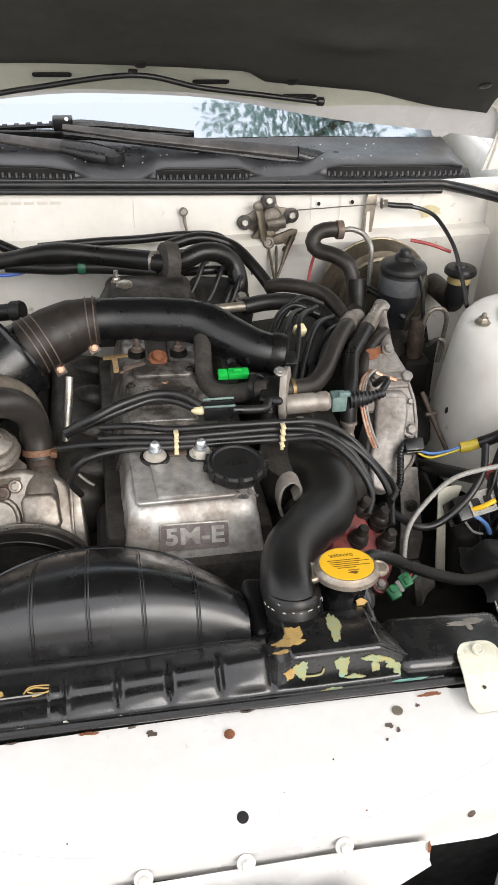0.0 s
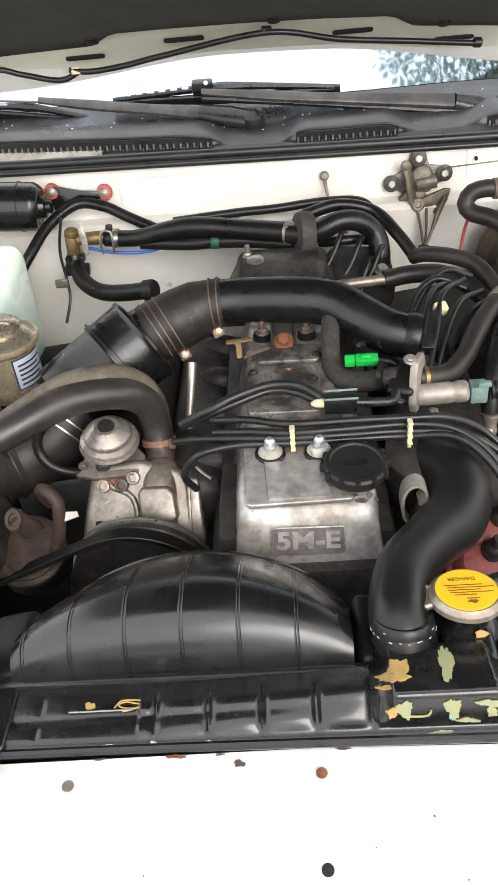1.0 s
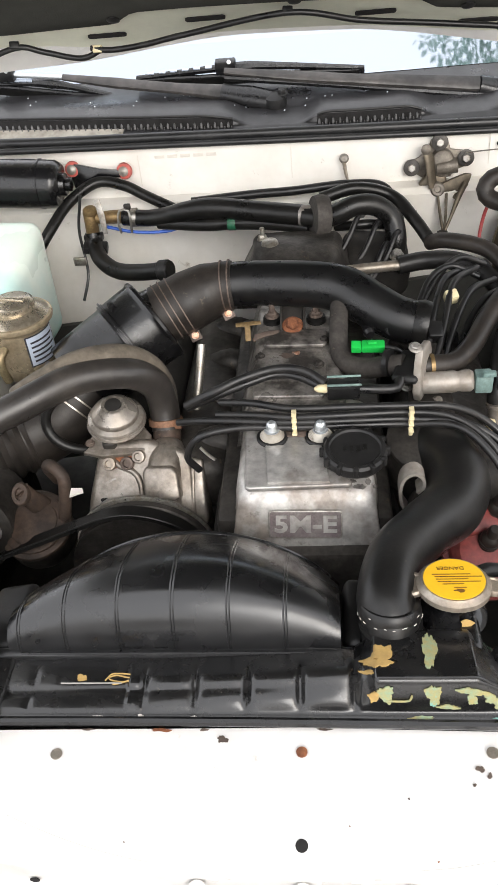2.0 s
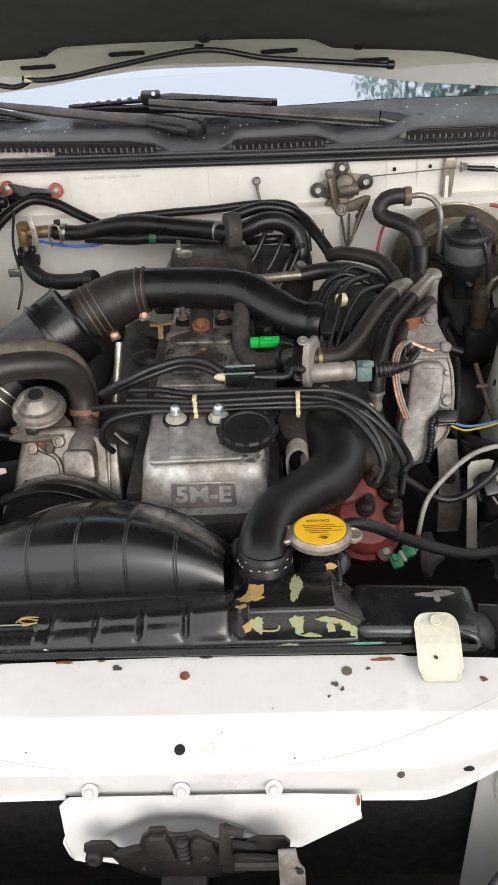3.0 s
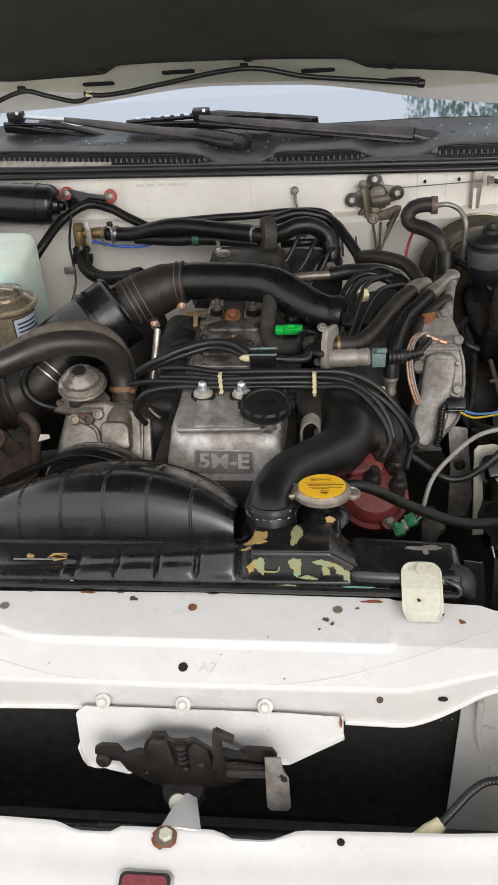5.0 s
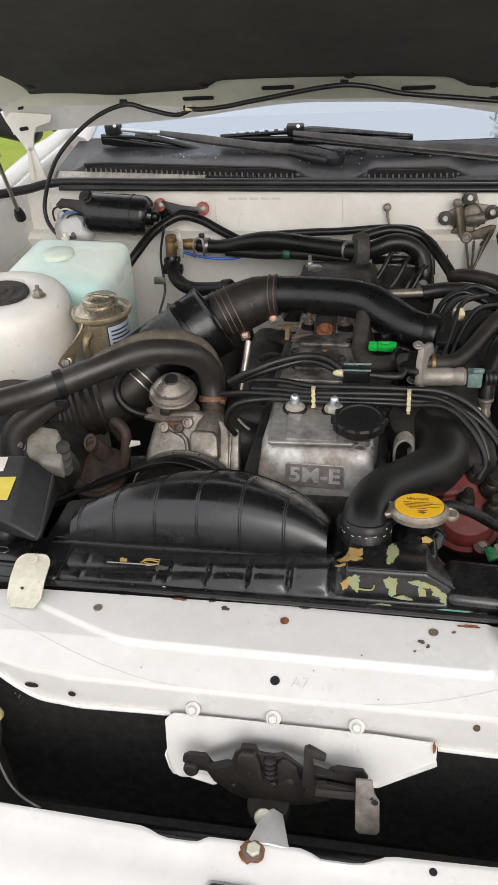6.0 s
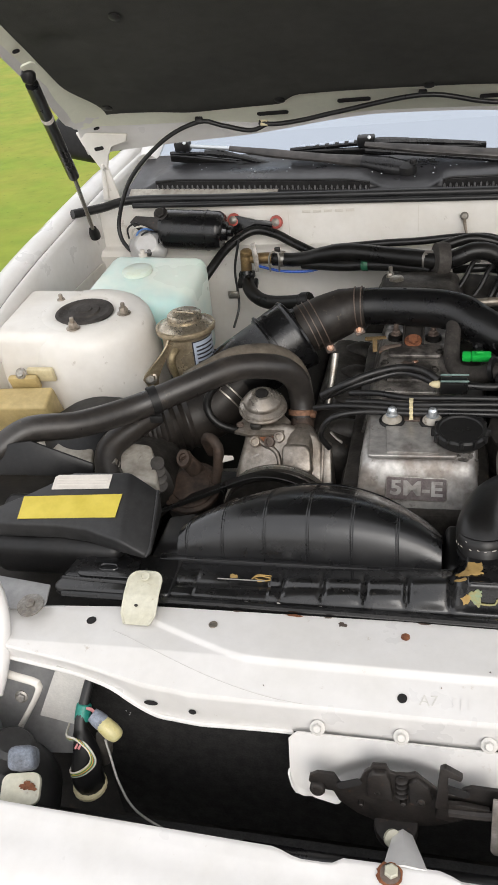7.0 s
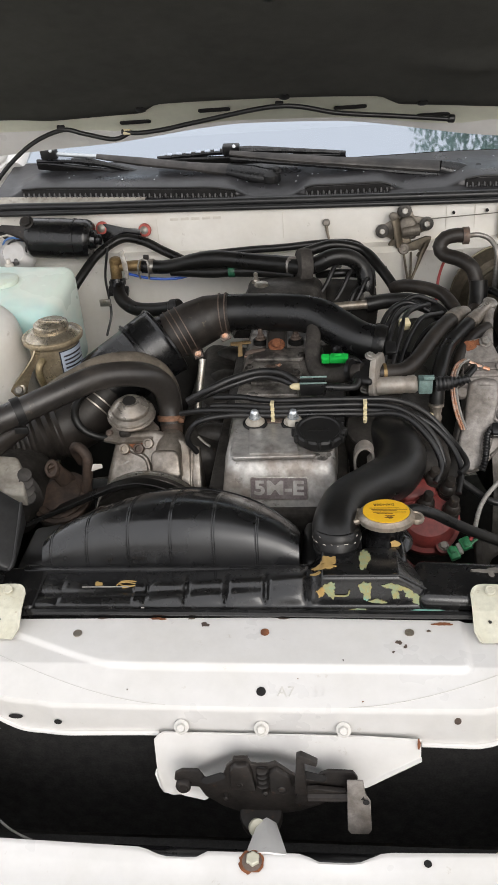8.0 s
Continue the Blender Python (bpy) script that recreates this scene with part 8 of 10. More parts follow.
for x, z in ((0.241, 0.972), (0.288, 0.942), (0.194, 0.930)):
    b = part("bolt", bolt((x, 1.118, z), (0, -1, 0.25), 0.0075, 0.008, 1.7), "dullsteel", tl2)
    part("bush", lathe([(0.0145, 0.0), (0.0145, 0.003), (0.010, 0.004)], (x, 1.1195, z), (0, -1, 0.25), 22), "grime", b)
part("hub_body", lathe([(0.024, 0.0), (0.026, 0.006), (0.022, 0.016), (0.014, 0.020)], (0.246, 1.121, 0.936), (0, -1, 0.2), 24, None, 0.85), "linkage", tl2, "raised hub of the linkage")
part("lever", tube([(0.216, 1.106, 0.966), (0.222, 1.102, 0.950), (0.226, 1.096, 0.925), (0.230, 1.092, 0.902)], [0.010, 0.011, 0.0105, 0.010], 12, squash=0.5), "boost", tl2, "dark worn lever")
part("lever_eye", lathe([(0.009, 0), (0.009, 0.006), (0.005, 0.008), (0.0005, 0.008)], (0.216, 1.104, 0.966), (0, -1, 0.25), 16), "linkage", tl2)
part("barrel", tube([(0.236, 1.108, 0.930), (0.272, 1.108, 0.934)], 0.013, 16), "linkage", tl2)
part("lower_block", plate([(-0.026, -0.030), (-0.030, 0.004), (-0.016, 0.020), (0.016, 0.018), (0.024, -0.008), (0.008, -0.030)], 0.014, basis((0.236, 1.116, 0.900), (0, -1, 0.15), (1, 0, 0)), 0.004, None, 3), "boost", tl2, "dark lower block")
part("yoke", plate([(-0.006, -0.012), (-0.002, 0.006), (0.020, 0.014), (0.046, 0.022), (0.058, 0.020), (0.054, 0.008), (0.040, -0.012), (0.030, -0.022), (0.024, -0.018), (0.030, -0.004), (0.012, -0.010)], 0.010, basis((0.240, 1.100, 0.897), (0, -1, 0.2), (1, 0, 0.05)), 0.002), "boost", tl2, "dark worn cross lever")
part("pivot", lathe([(0.0125, 0), (0.0125, 0.010), (0.010, 0.012), (0.006, 0.012), (0.005, 0.009), (0.0005, 0.009)], (0.238, 1.098, 0.897), (0, -1, 0.25), 22), "linkage", tl2)
part("side_clip", rbox((0.012, 0.010, 0.014), (0.204, 1.10, 0.888), 0.002), "latch", tl2)
part("side_wire", tube([(0.204, 1.10, 0.885), (0.202, 1.095, 0.862), (0.206, 1.085, 0.835)], 0.0016, 6), "latch", tl2)
part("fork_rod", tube([(0.238, 1.090, 0.892), (0.243, 1.076, 0.860), (0.248, 1.062, 0.830)], 0.0026, 8), "boost", tl2)
part("fork_rod", tube([(0.254, 1.090, 0.892), (0.253, 1.076, 0.860), (0.250, 1.062, 0.830)], 0.0026, 8), "boost", tl2)
part("spring_rod", tube([(0.286, 1.090, 0.908), (0.277, 1.084, 0.892), (0.262, 1.072, 0.855), (0.251, 1.062, 0.832)], [0.006, 0.0055, 0.0030, 0.0030], 10), "boost", tl2)
part("ball_end", lathe([(0.007, -0.009), (0.010, 0), (0.007, 0.009)], (0.247, 1.060, 0.826), (1, 0, 0), 14), "latch", tl2)
cb = thing("cable_bracket", "slotted plated bracket with accelerator cable", "bracket", (0.45, 1.12, 0.93))
part("arm", plate([(-0.009, -0.080), (-0.007, 0.0), (-0.002, 0.016), (0.018, 0.016), (0.016, 0.0), (0.009, -0.080)], 0.004, basis((0.447, 1.128, 0.965), (0, -1, 0.1), (1, 0, 0)), 0.001), "pewter", cb)
part("slot", plate(rounded(0.007, 0.05, 0.003), 0.001, basis((0.447, 1.1195, 0.920), (0, -1, 0.1), (1, 0, 0))), "bay", cb)
part("nut", bolt((0.470, 1.115, 0.962), (1, 0, 0), 0.008, 0.012, 1.3), "steel", cb)
part("inner_cable", tube([(0.285, 1.108, 0.955), (0.46, 1.112, 0.962)], 0.0012, 6), "steel", cb)
part("ferrule", tube([(0.478, 1.115, 0.961), (0.495, 1.115, 0.958), (0.535, 1.115, 0.955)], [0.004, 0.0055, 0.0055], 10), "wire", cb)
part("outer_cable", tube([(0.530, 1.115, 0.955), (0.558, 1.11, 0.949), (0.583, 1.09, 0.936), (0.60, 1.03, 0.90), (0.585, 0.94, 0.87), (0.565, 0.86, 0.85)], 0.0042, 8), "wire", cb)

# ---- brakes ----
bo = thing("brake_booster", "old brass-plated round brake booster on the bulkhead", "brake booster", (0.45, 1.05, 0.8))
part("drum", lathe([(0.03, 0.0), (0.088, 0.004), (0.108, 0.018), (0.112, 0.030), (0.111, 0.040), (0.115, 0.044), (0.111, 0.05), (0.100, 0.072), (0.055, 0.085), (0.03, 0.086)], (0.450, 1.085, 0.797), (0, -1, 0.05), 44), "boost", bo)
part("rim", lathe([(0.110, 0), (0.117, 0.002), (0.117, 0.006), (0.110, 0.008)], (0.450, 1.050, 0.799), (0, -1, 0.05), 44), "goldplate", bo)
part("emboss", lathe([(0.012, 0), (0.016, 0.003), (0.012, 0.008), (0.002, 0.009)], (0.530, 1.004, 0.842), (0.2, -1, 0.15), 18, None, 0.6), "goldplate", bo)
part("emboss_ring", lathe([(0.074, 0), (0.079, 0.003), (0.084, 0.0)], (0.450, 1.008, 0.806), (0, -1, 0.05), 40), "goldplate", bo)
part("red_line", tube([(0.330, 1.06, 0.898), (0.312, 1.03, 0.875), (0.303, 1.01, 0.848), (0.300, 0.99, 0.82)], 0.0030, 8), "redw", bo, "red vacuum wire")
part("red_line_rear", tube([(0.52, 1.06, 0.905), (0.56, 1.05, 0.898), (0.60, 1.04, 0.885)], 0.0035, 8), "redw", bo)
mc = thing("master_cylinder", "brake master cylinder with smoky reservoir and black cap", "brake cylinder", (0.45, 0.92, 0.75))
part("reservoir", lathe([(0.020, 0.775), (0.021, 0.815), (0.026, 0.832), (0.034, 0.844), (0.0385, 0.862), (0.0385, 0.884), (0.041, 0.905), (0.038, 0.915)], (0.449, 0.905, 0.0), (0, 0, 1), 32), "smoke", mc, "smoky grey translucent reservoir")
part("reservoir_band", lathe([(0.0392, 0.868), (0.0400, 0.870), (0.0404, 0.900), (0.0398, 0.902)], (0.449, 0.905, 0.0), (0, 0, 1), 32), "smokelight", mc, "cloudy upper band")
part("cap", lathe([(0.040, 0.905), (0.0432, 0.908), (0.0435, 0.914), (0.040, 0.920), (0.026, 0.926), (0.018, 0.928), (0.0165, 0.935), (0.011, 0.939), (0.009, 0.946), (0.001, 0.948)], (0.449, 0.905, 0.0), (0, 0, 1), 36), "matteblack", mc, "black screw cap")
part("cap_wire", tube([(0.450, 0.90, 0.926), (0.462, 0.875, 0.920), (0.474, 0.862, 0.885), (0.480, 0.855, 0.84), (0.490, 0.84, 0.79)], 0.0038, 8), "wire", mc)
part("body", lathe([(0.028, 0), (0.030, 0.01), (0.030, 0.14), (0.024, 0.15)], (0.449, 0.99, 0.765), (0, -1, 0.02), 24), "grime", mc)
c2 = thing("clutch_cylinder", "clutch cylinder with brown-tinted reservoir and black lid", "clutch cylinder", (0.604, 0.99, 0.80))
part("reservoir", lathe([(0.020, 0.800), (0.024, 0.812), (0.022, 0.840), (0.020, 0.866)], (0.604, 0.990, 0.0), (0, 0, 1), 26), "smoke", c2)
part("reservoir_band", lathe([(0.0222, 0.842), (0.0228, 0.844), (0.0218, 0.860), (0.0206, 0.862)], (0.604, 0.990, 0.0), (0, 0, 1), 26), "relay", c2, "amber fluid line")
part("cap", lathe([(0.028, 0.858), (0.0315, 0.861), (0.0315, 0.868), (0.028, 0.873), (0.013, 0.875), (0.011, 0.879), (0.001, 0.880)], (0.604, 0.990, 0.0), (0, 0, 1), 28), "matteblack", c2, "black lid")
part("body", lathe([(0.020, 0), (0.022, 0.01), (0.022, 0.12), (0.016, 0.13)], (0.604, 1.115, 0.790), (0, -1, 0.06), 20), "grime", c2)
pv = thing("brake_valve", "rusty brake proportioning valve with bent steel pipes", "valve", (0.46, 0.83, 0.75))
part("boot", tube([(0.466, 0.842, 0.838), (0.465, 0.840, 0.825), (0.464, 0.835, 0.80), (0.463, 0.83, 0.76)], [0.012, 0.014, 0.015, 0.014], 18, 0.0010, 0.012), "brownrust", pv, "rusty brown sleeve")
part("pipe", tube([(0.474, 0.835, 0.815), (0.476, 0.832, 0.846), (0.487, 0.830, 0.862), (0.504, 0.828, 0.861), (0.514, 0.828, 0.844), (0.512, 0.826, 0.80), (0.507, 0.82, 0.76)], 0.0042, 10), "pewter", pv, "bent steel brake pipe")
part("pipe", tube([(0.485, 0.83, 0.79), (0.500, 0.815, 0.81), (0.512, 0.81, 0.80), (0.508, 0.80, 0.77)], 0.0040, 10), "steel", pv)
part("block", rbox((0.05, 0.05, 0.07), (0.465, 0.83, 0.735), 0.008, 3), "dark", pv)

vh = thing("vacuum_hose", "thick grey-black vacuum hose bent in a hook", "hose", (0.35, 0.98, 0.88))
part("hose", tube([(0.356, 1.0, 0.951), (0.335, 1.0, 0.953), (0.312, 1.0, 0.948), (0.301, 0.995, 0.932), (0.310, 0.985, 0.919), (0.338, 0.968, 0.914), (0.360, 0.952, 0.902), (0.369, 0.938, 0.875), (0.366, 0.905, 0.845), (0.355, 0.87, 0.83)], 0.0145, 20), "oldrubber", vh)
part("clamp", clamp((0.352, 1.0, 0.9515), (1, 0, 0), 0.0156, 0.012), "rustycast", vh, "rusty hose clip")
part("steel_pipe", tube([(0.356, 1.0, 0.951), (0.380, 1.005, 0.950), (0.402, 1.0, 0.940), (0.413, 0.985, 0.920), (0.412, 0.975, 0.890), (0.410, 0.965, 0.85)], 0.0050, 14), "dullsteel", vh)
part("lower_sleeve", tube([(0.371, 0.925, 0.885), (0.371, 0.915, 0.86), (0.366, 0.90, 0.84), (0.360, 0.885, 0.82)], 0.0175, 16), "rubber", vh)
part("cross_hose", tube([(0.37, 0.94, 0.862), (0.40, 0.93, 0.860), (0.43, 0.90, 0.845), (0.455, 0.88, 0.822)], 0.007, 12), "rubber", vh)

# ---- idle air valve and hoses in front of it ----
iv = thing("idle_valve", "silver idle air valve with a black flange and teal plug", "valve", (0.18, 0.54, 0.84))
part("flange", plate([(-0.012, -0.034), (0.014, -0.036), (0.020, -0.020), (0.018, 0.030), (0.008, 0.036), (-0.012, 0.034), (-0.018, 0.020), (-0.018, -0.022)], 0.010, basis((0.148, 0.545, 0.878), (0.95, -0.35, 0.05), (0.1, 0.3, 1)) @ Matrix.Diagonal((1.9, 0.75, 1, 1)), 0.002), "alulight", iv, "grey alloy flange")
part("rear_housing", rbox((0.034, 0.066, 0.012), basis((0.137, 0.550, 0.882), (0, 0, 1), (1, -0.3, 0)), 0.006, 3), "matteblack", iv)
part("solenoid", lathe([(0.013, 0.0), (0.0142, 0.004), (0.0142, 0.040), (0.0130, 0.044), (0.0130, 0.047), (0.0142, 0.050), (0.0142, 0.060), (0.011, 0.064)], (0.152, 0.535, 0.866), (1, -0.02, 0.05), 26), "alulight", iv, "silver solenoid barrel")
part("plug", rbox((0.022, 0.022, 0.025), basis((0.228, 0.533, 0.868), (0, 0, 1), (1, 0, 0.05)), 0.003), "teal", iv, "faded teal connector plug")
part("plug_latch", rbox((0.016, 0.008, 0.006), (0.232, 0.520, 0.887), 0.001), "teal", iv)
part("boot", tube([(0.245, 0.533, 0.868), (0.262, 0.532, 0.870), (0.278, 0.532, 0.872), (0.296, 0.535, 0.876)], [0.011, 0.011, 0.007, 0.006], 14, 0.0015, 0.006), "wire", iv)
part("loop_wire", tube([(0.290, 0.535, 0.875), (0.305, 0.55, 0.885), (0.306, 0.57, 0.878), (0.300, 0.585, 0.86)], 0.005, 10), "wire", iv)
for x, y, z in ((0.172, 0.522, 0.846), (0.142, 0.538, 0.918), (0.135, 0.55, 0.852)):
    part("bolt", bolt((x, y, z), (0.1, -0.4, 1), 0.006, 0.006, 1.4), "dullsteel", iv)
part("lower_body", rbox((0.055, 0.05, 0.035), (0.165, 0.53, 0.832), 0.006, 3), "grime", iv)
pc = thing("crankcase_hose", "bent black rubber crankcase breather hose", "hose", (0.08, 0.6, 0.86))
part("hose", tube([(0.052, 0.685, 0.912), (0.052, 0.666, 0.906), (0.050, 0.640, 0.890), (0.050, 0.614, 0.872), (0.060, 0.594, 0.862), (0.084, 0.578, 0.864), (0.112, 0.564, 0.876), (0.132, 0.556, 0.882)], [0.0120, 0.0126, 0.0128, 0.0130, 0.0136, 0.0138, 0.0138, 0.0138], 20), "dustrubber", pc)
part("clamp", clamp((0.112, 0.562, 0.882), (1, -0.45, 0.2), 0.0165, 0.006), "matteblack", pc)
gp = thing("green_connector", "bright green plastic wiring connector", "connector", (0.085, 0.59, 0.885))
part("housing", rbox((0.030, 0.014, 0.012), basis((0.094, 0.59, 0.890), (0, -0.3, 1), (1, -0.05, 0)), 0.002), "green", gp)
part("nose", rbox((0.014, 0.014, 0.011), basis((0.072, 0.592, 0.889), (0, -0.3, 1), (1, -0.05, 0)), 0.002), "green", gp)
part("latch", rbox((0.012, 0.006, 0.004), (0.092, 0.585, 0.899), 0.001), "green", gp)
part("wire", tube([(0.108, 0.589, 0.890), (0.122, 0.586, 0.888), (0.135, 0.59, 0.875)], 0.003, 8), "wire", gp)
th = thing("throttle_hose", "dusty grey rubber hose from idle valve to intake", "hose", (0.2, 0.6, 0.87))
part("hose", tube([(0.152, 0.555, 0.880), (0.175, 0.557, 0.879), (0.198, 0.566, 0.877), (0.222, 0.592, 0.884), (0.244, 0.632, 0.892), (0.264, 0.668, 0.898), (0.286, 0.702, 0.900), (0.312, 0.740, 0.890), (0.335, 0.77, 0.872)], 0.0134, 20), "oldrubber", th)
part("clamp", clamp((0.166, 0.556, 0.879), (1, 0.1, 0), 0.0138, 0.005), "brass", th)
part("second_hose", tube([(0.248, 0.535, 0.828), (0.249, 0.543, 0.852), (0.253, 0.560, 0.872), (0.262, 0.592, 0.884), (0.276, 0.632, 0.889), (0.296, 0.664, 0.893), (0.316, 0.695, 0.896), (0.338, 0.735, 0.888)], 0.0120, 20), "rubber", th, "black rubber hose beside it")
part("lower_stub", lathe([(0.008, -0.022), (0.010, -0.016), (0.008, -0.010), (0.009, -0.004), (0.010, 0.002), (0.0125, 0.004), (0.0125, 0.008)], (0.247, 0.530, 0.826), (0, 0.2, 1), 16), "tanmetal", th, "pale threaded fitting")
part("end_fitting", tube([(0.318, 0.698, 0.896), (0.330, 0.716, 0.897), (0.346, 0.742, 0.899), (0.356, 0.757, 0.900)], [0.0135, 0.0125, 0.0105, 0.0105], 16), "tanmetal", th, "pale metal hose fitting")
part("end_fitting", tube([(0.288, 0.705, 0.901), (0.300, 0.725, 0.899), (0.318, 0.748, 0.893)], [0.0148, 0.0150, 0.0140], 16), "tanmetal", th, "pale metal hose fitting")
part("third_hose", tube([(0.352, 0.705, 0.884), (0.336, 0.690, 0.884), (0.316, 0.668, 0.878), (0.298, 0.640, 0.868), (0.288, 0.610, 0.850)], 0.0105, 16), "oldrubber", th, "dusty short hose below")

# ---- throttle body and plenum ----
tb = thing("intake_plenum", "stained grey cast intake plenum with bolted bosses", "intake plenum", (0.33, 0.6, 0.7))
PN = Vector((0, -0.8, 0.6))
pl = basis((0.336, 0.565, 0.80), PN, (1, 0, 0))
part("plenum", plate([(-0.030, 0.070), (0.027, 0.070), (0.030, 0.052), (0.034, 0.034), (0.034, -0.007), (0.024, -0.057), (0.004, -0.079), (-0.014, -0.099), (-0.034, -0.106), (-0.052, -0.096), (-0.054, -0.050), (-0.046, -0.014), (-0.034, 0.016), (-0.042, 0.050)], 0.055, pl @ Matrix.Translation((0, 0, -0.055)), 0.006, None, 4), "castgrey", tb, "broad flat-faced grey casting", 40)
part("elbow", plate([(-0.0335, 0.028), (-0.0310, 0.0430), (-0.022, 0.0500), (-0.004, 0.0525), (0.012, 0.0490), (0.0185, 0.0370), (0.0165, 0.012), (0.0095, -0.014), (0.0050, -0.052), (-0.006, -0.088), (-0.031, -0.103), (-0.051, -0.093), (-0.051, -0.052), (-0.0400, -0.014)], 0.015, pl @ Matrix.Translation((0, 0, -0.005)), 0.0092, None, 7), "castgrey", tb, "raised cast elbow", 80)
part("elbow_shoulder", tube([pl @ Vector(p) for p in ((-0.028, 0.040, 0.000), (-0.010, 0.044, 0.003), (0.008, 0.042, 0.002), (0.016, 0.034, 0.000))], [0.007, 0.009, 0.009, 0.007], 14), "castgrey", tb, "rounded shoulder of the elbow")
part("side_lug", lathe([(0.010, -0.012), (0.011, 0.004), (0.008, 0.007), (0.0005, 0.007)], pl @ Vector((-0.040, 0.030, -0.004)), PN, 18), "castgrey", tb)
part("edge_rib", tube([pl @ Vector(p) for p in ((0.024, 0.062, 0.001), (0.030, 0.036, 0.001), (0.0305, 0.018, 0.001), (0.030, -0.006, 0.001), (0.021, -0.055, 0.001), (0.002, -0.076, 0.001))], 0.0026, 8), "castgrey", tb, "cast edge rib")
tw = basis((0.336, 0.605, 0.853), (0, -0.55, 0.83), (1, 0, 0))
part("top_web", plate([(-0.038, -0.012), (-0.046, 0.023), (-0.041, 0.044), (-0.029, 0.0585), (0.004, 0.0665), (0.016, 0.050), (0.0275, 0.016), (0.028, -0.012)], 0.040, tw @ Matrix.Translation((0, 0, -0.040)), 0.005, None, 3), "castgrey", tb, "sloping upper face of the casting", 40)
part("web_step", plate([(-0.034, -0.002), (-0.036, 0.012), (0.020, 0.014), (0.024, 0.000)], 0.006, tw @ Matrix.Translation((0, 0, -0.002)), 0.0025, None, 3), "castgrey", tb)
for u, v, r in ((-0.010, 0.004, 0.005), (0.022, 0.004, 0.0085), (-0.026, 0.006, 0.006)):
    part("web_boss", lathe([(r, -0.004), (r, 0.005), (r * 0.8, 0.0065), (0.0005, 0.0065)], tw @ Vector((u, v, 0.002)), (0, -0.55, 0.83), 18), "castgrey", tb)
part("neck", tube([(0.344, 0.665, 0.868), (0.350, 0.700, 0.880), (0.358, 0.745, 0.890), (0.362, 0.765, 0.896)], [0.012, 0.010, 0.010, 0.012], 14), "castgrey", tb)
part("upper_port", lathe([(0.012, -0.012), (0.013, -0.006), (0.013, 0.010), (0.009, 0.013)], (0.362, 0.765, 0.898), (0.2, -0.3, 1), 18), "dullsteel", tb)
part("neck_nut", bolt((0.338, 0.648, 0.884), (0.1, -0.6, 0.8), 0.008, 0.008, 1.3), "dullsteel", tb)
for x, y, z, r in ((0.354, 0.555, 0.7950, 0.0085), (0.3555, 0.5800, 0.8285, 0.0045)):
    part("bolt", bolt((x, y, z), (0.1, -0.8, 0.65), r, 0.009, 1.45), "castgrey", tb)
part("rust_patch", plate(ragged(0.0125, 91, 1.5, 0.7), 0.0006, tw @ Matrix.Translation((-0.018, 0.050, 0.0004)) @ pose(0, 0, 0, 0, 0, 12)), "rust", tb, "rust-coloured stain")
part("sensor_plug", rbox((0.030, 0.020, 0.024), basis((0.351, 0.530, 0.7815), (0, -0.6, 0.8), (1, 0.03, -0.03)), 0.003), "plastic", tb, "black sensor plug")
for k in range(2):
    part("plug_rib", rbox((0.024, 0.002, 0.0015), basis((0.351, 0.5195, 0.779 + 0.006 * k), (0, -0.5, 1), (1, 0.03, -0.03)), 0.0005), "greyw", tb)
part("sensor_conduit", tube([(0.337, 0.530, 0.784), (0.330, 0.522, 0.778), (0.327, 0.508, 0.765), (0.324, 0.494, 0.749), (0.318, 0.484, 0.735)], 0.0048, 12, 0.0013, 0.005), "wire", tb, "thin corrugated conduit")
part("lower_runner", tube([(0.300, 0.545, 0.735), (0.280, 0.52, 0.715), (0.25, 0.50, 0.69)], 0.018, 16), "dark", tb)
part("manifold", rbox((0.14, 0.36, 0.12), basis((0.19, 0.62, 0.74), (0.3, 0, 1), (1, 0, 0)), 0.03, 3), "grime", tb, "grimy lower manifold")
part("bracket_strut", plate([(-0.016, 0.075), (0.016, 0.070), (0.028, -0.050), (0.022, -0.085), (-0.012, -0.085), (-0.010, 0.0)], 0.004, basis((0.362, 0.535, 0.655), (0.05, -1, 0.35), (1, 0, 0)), 0.001), "castgrey", tb, "grey support strut")
part("strut_nut", bolt((0.366, 0.528, 0.668), (0.05, -1, 0.35), 0.007, 0.006, 1.4), "grime", tb)
cs = thing("earth_strap", "braided copper earth strap looped on the plenum", "cable", (0.29, 0.58, 0.8))
for k, dx in enumerate((-0.004, 0.0, 0.004)):
    part("braid", tube([(0.302 + dx, 0.606, 0.873), (0.288 + dx, 0.594, 0.870), (0.279 + dx, 0.578, 0.852), (0.280 + dx, 0.556, 0.827), (0.286 + dx, 0.540, 0.803), (0.294 + dx, 0.530, 0.784)], 0.0021, 8), ("copper", "copper", "greyw")[k], cs)
part("strap", tube([(0.308, 0.608, 0.868), (0.322, 0.604, 0.862), (0.340, 0.602, 0.856)], 0.0032, 8, squash=0.5), "copper", cs)

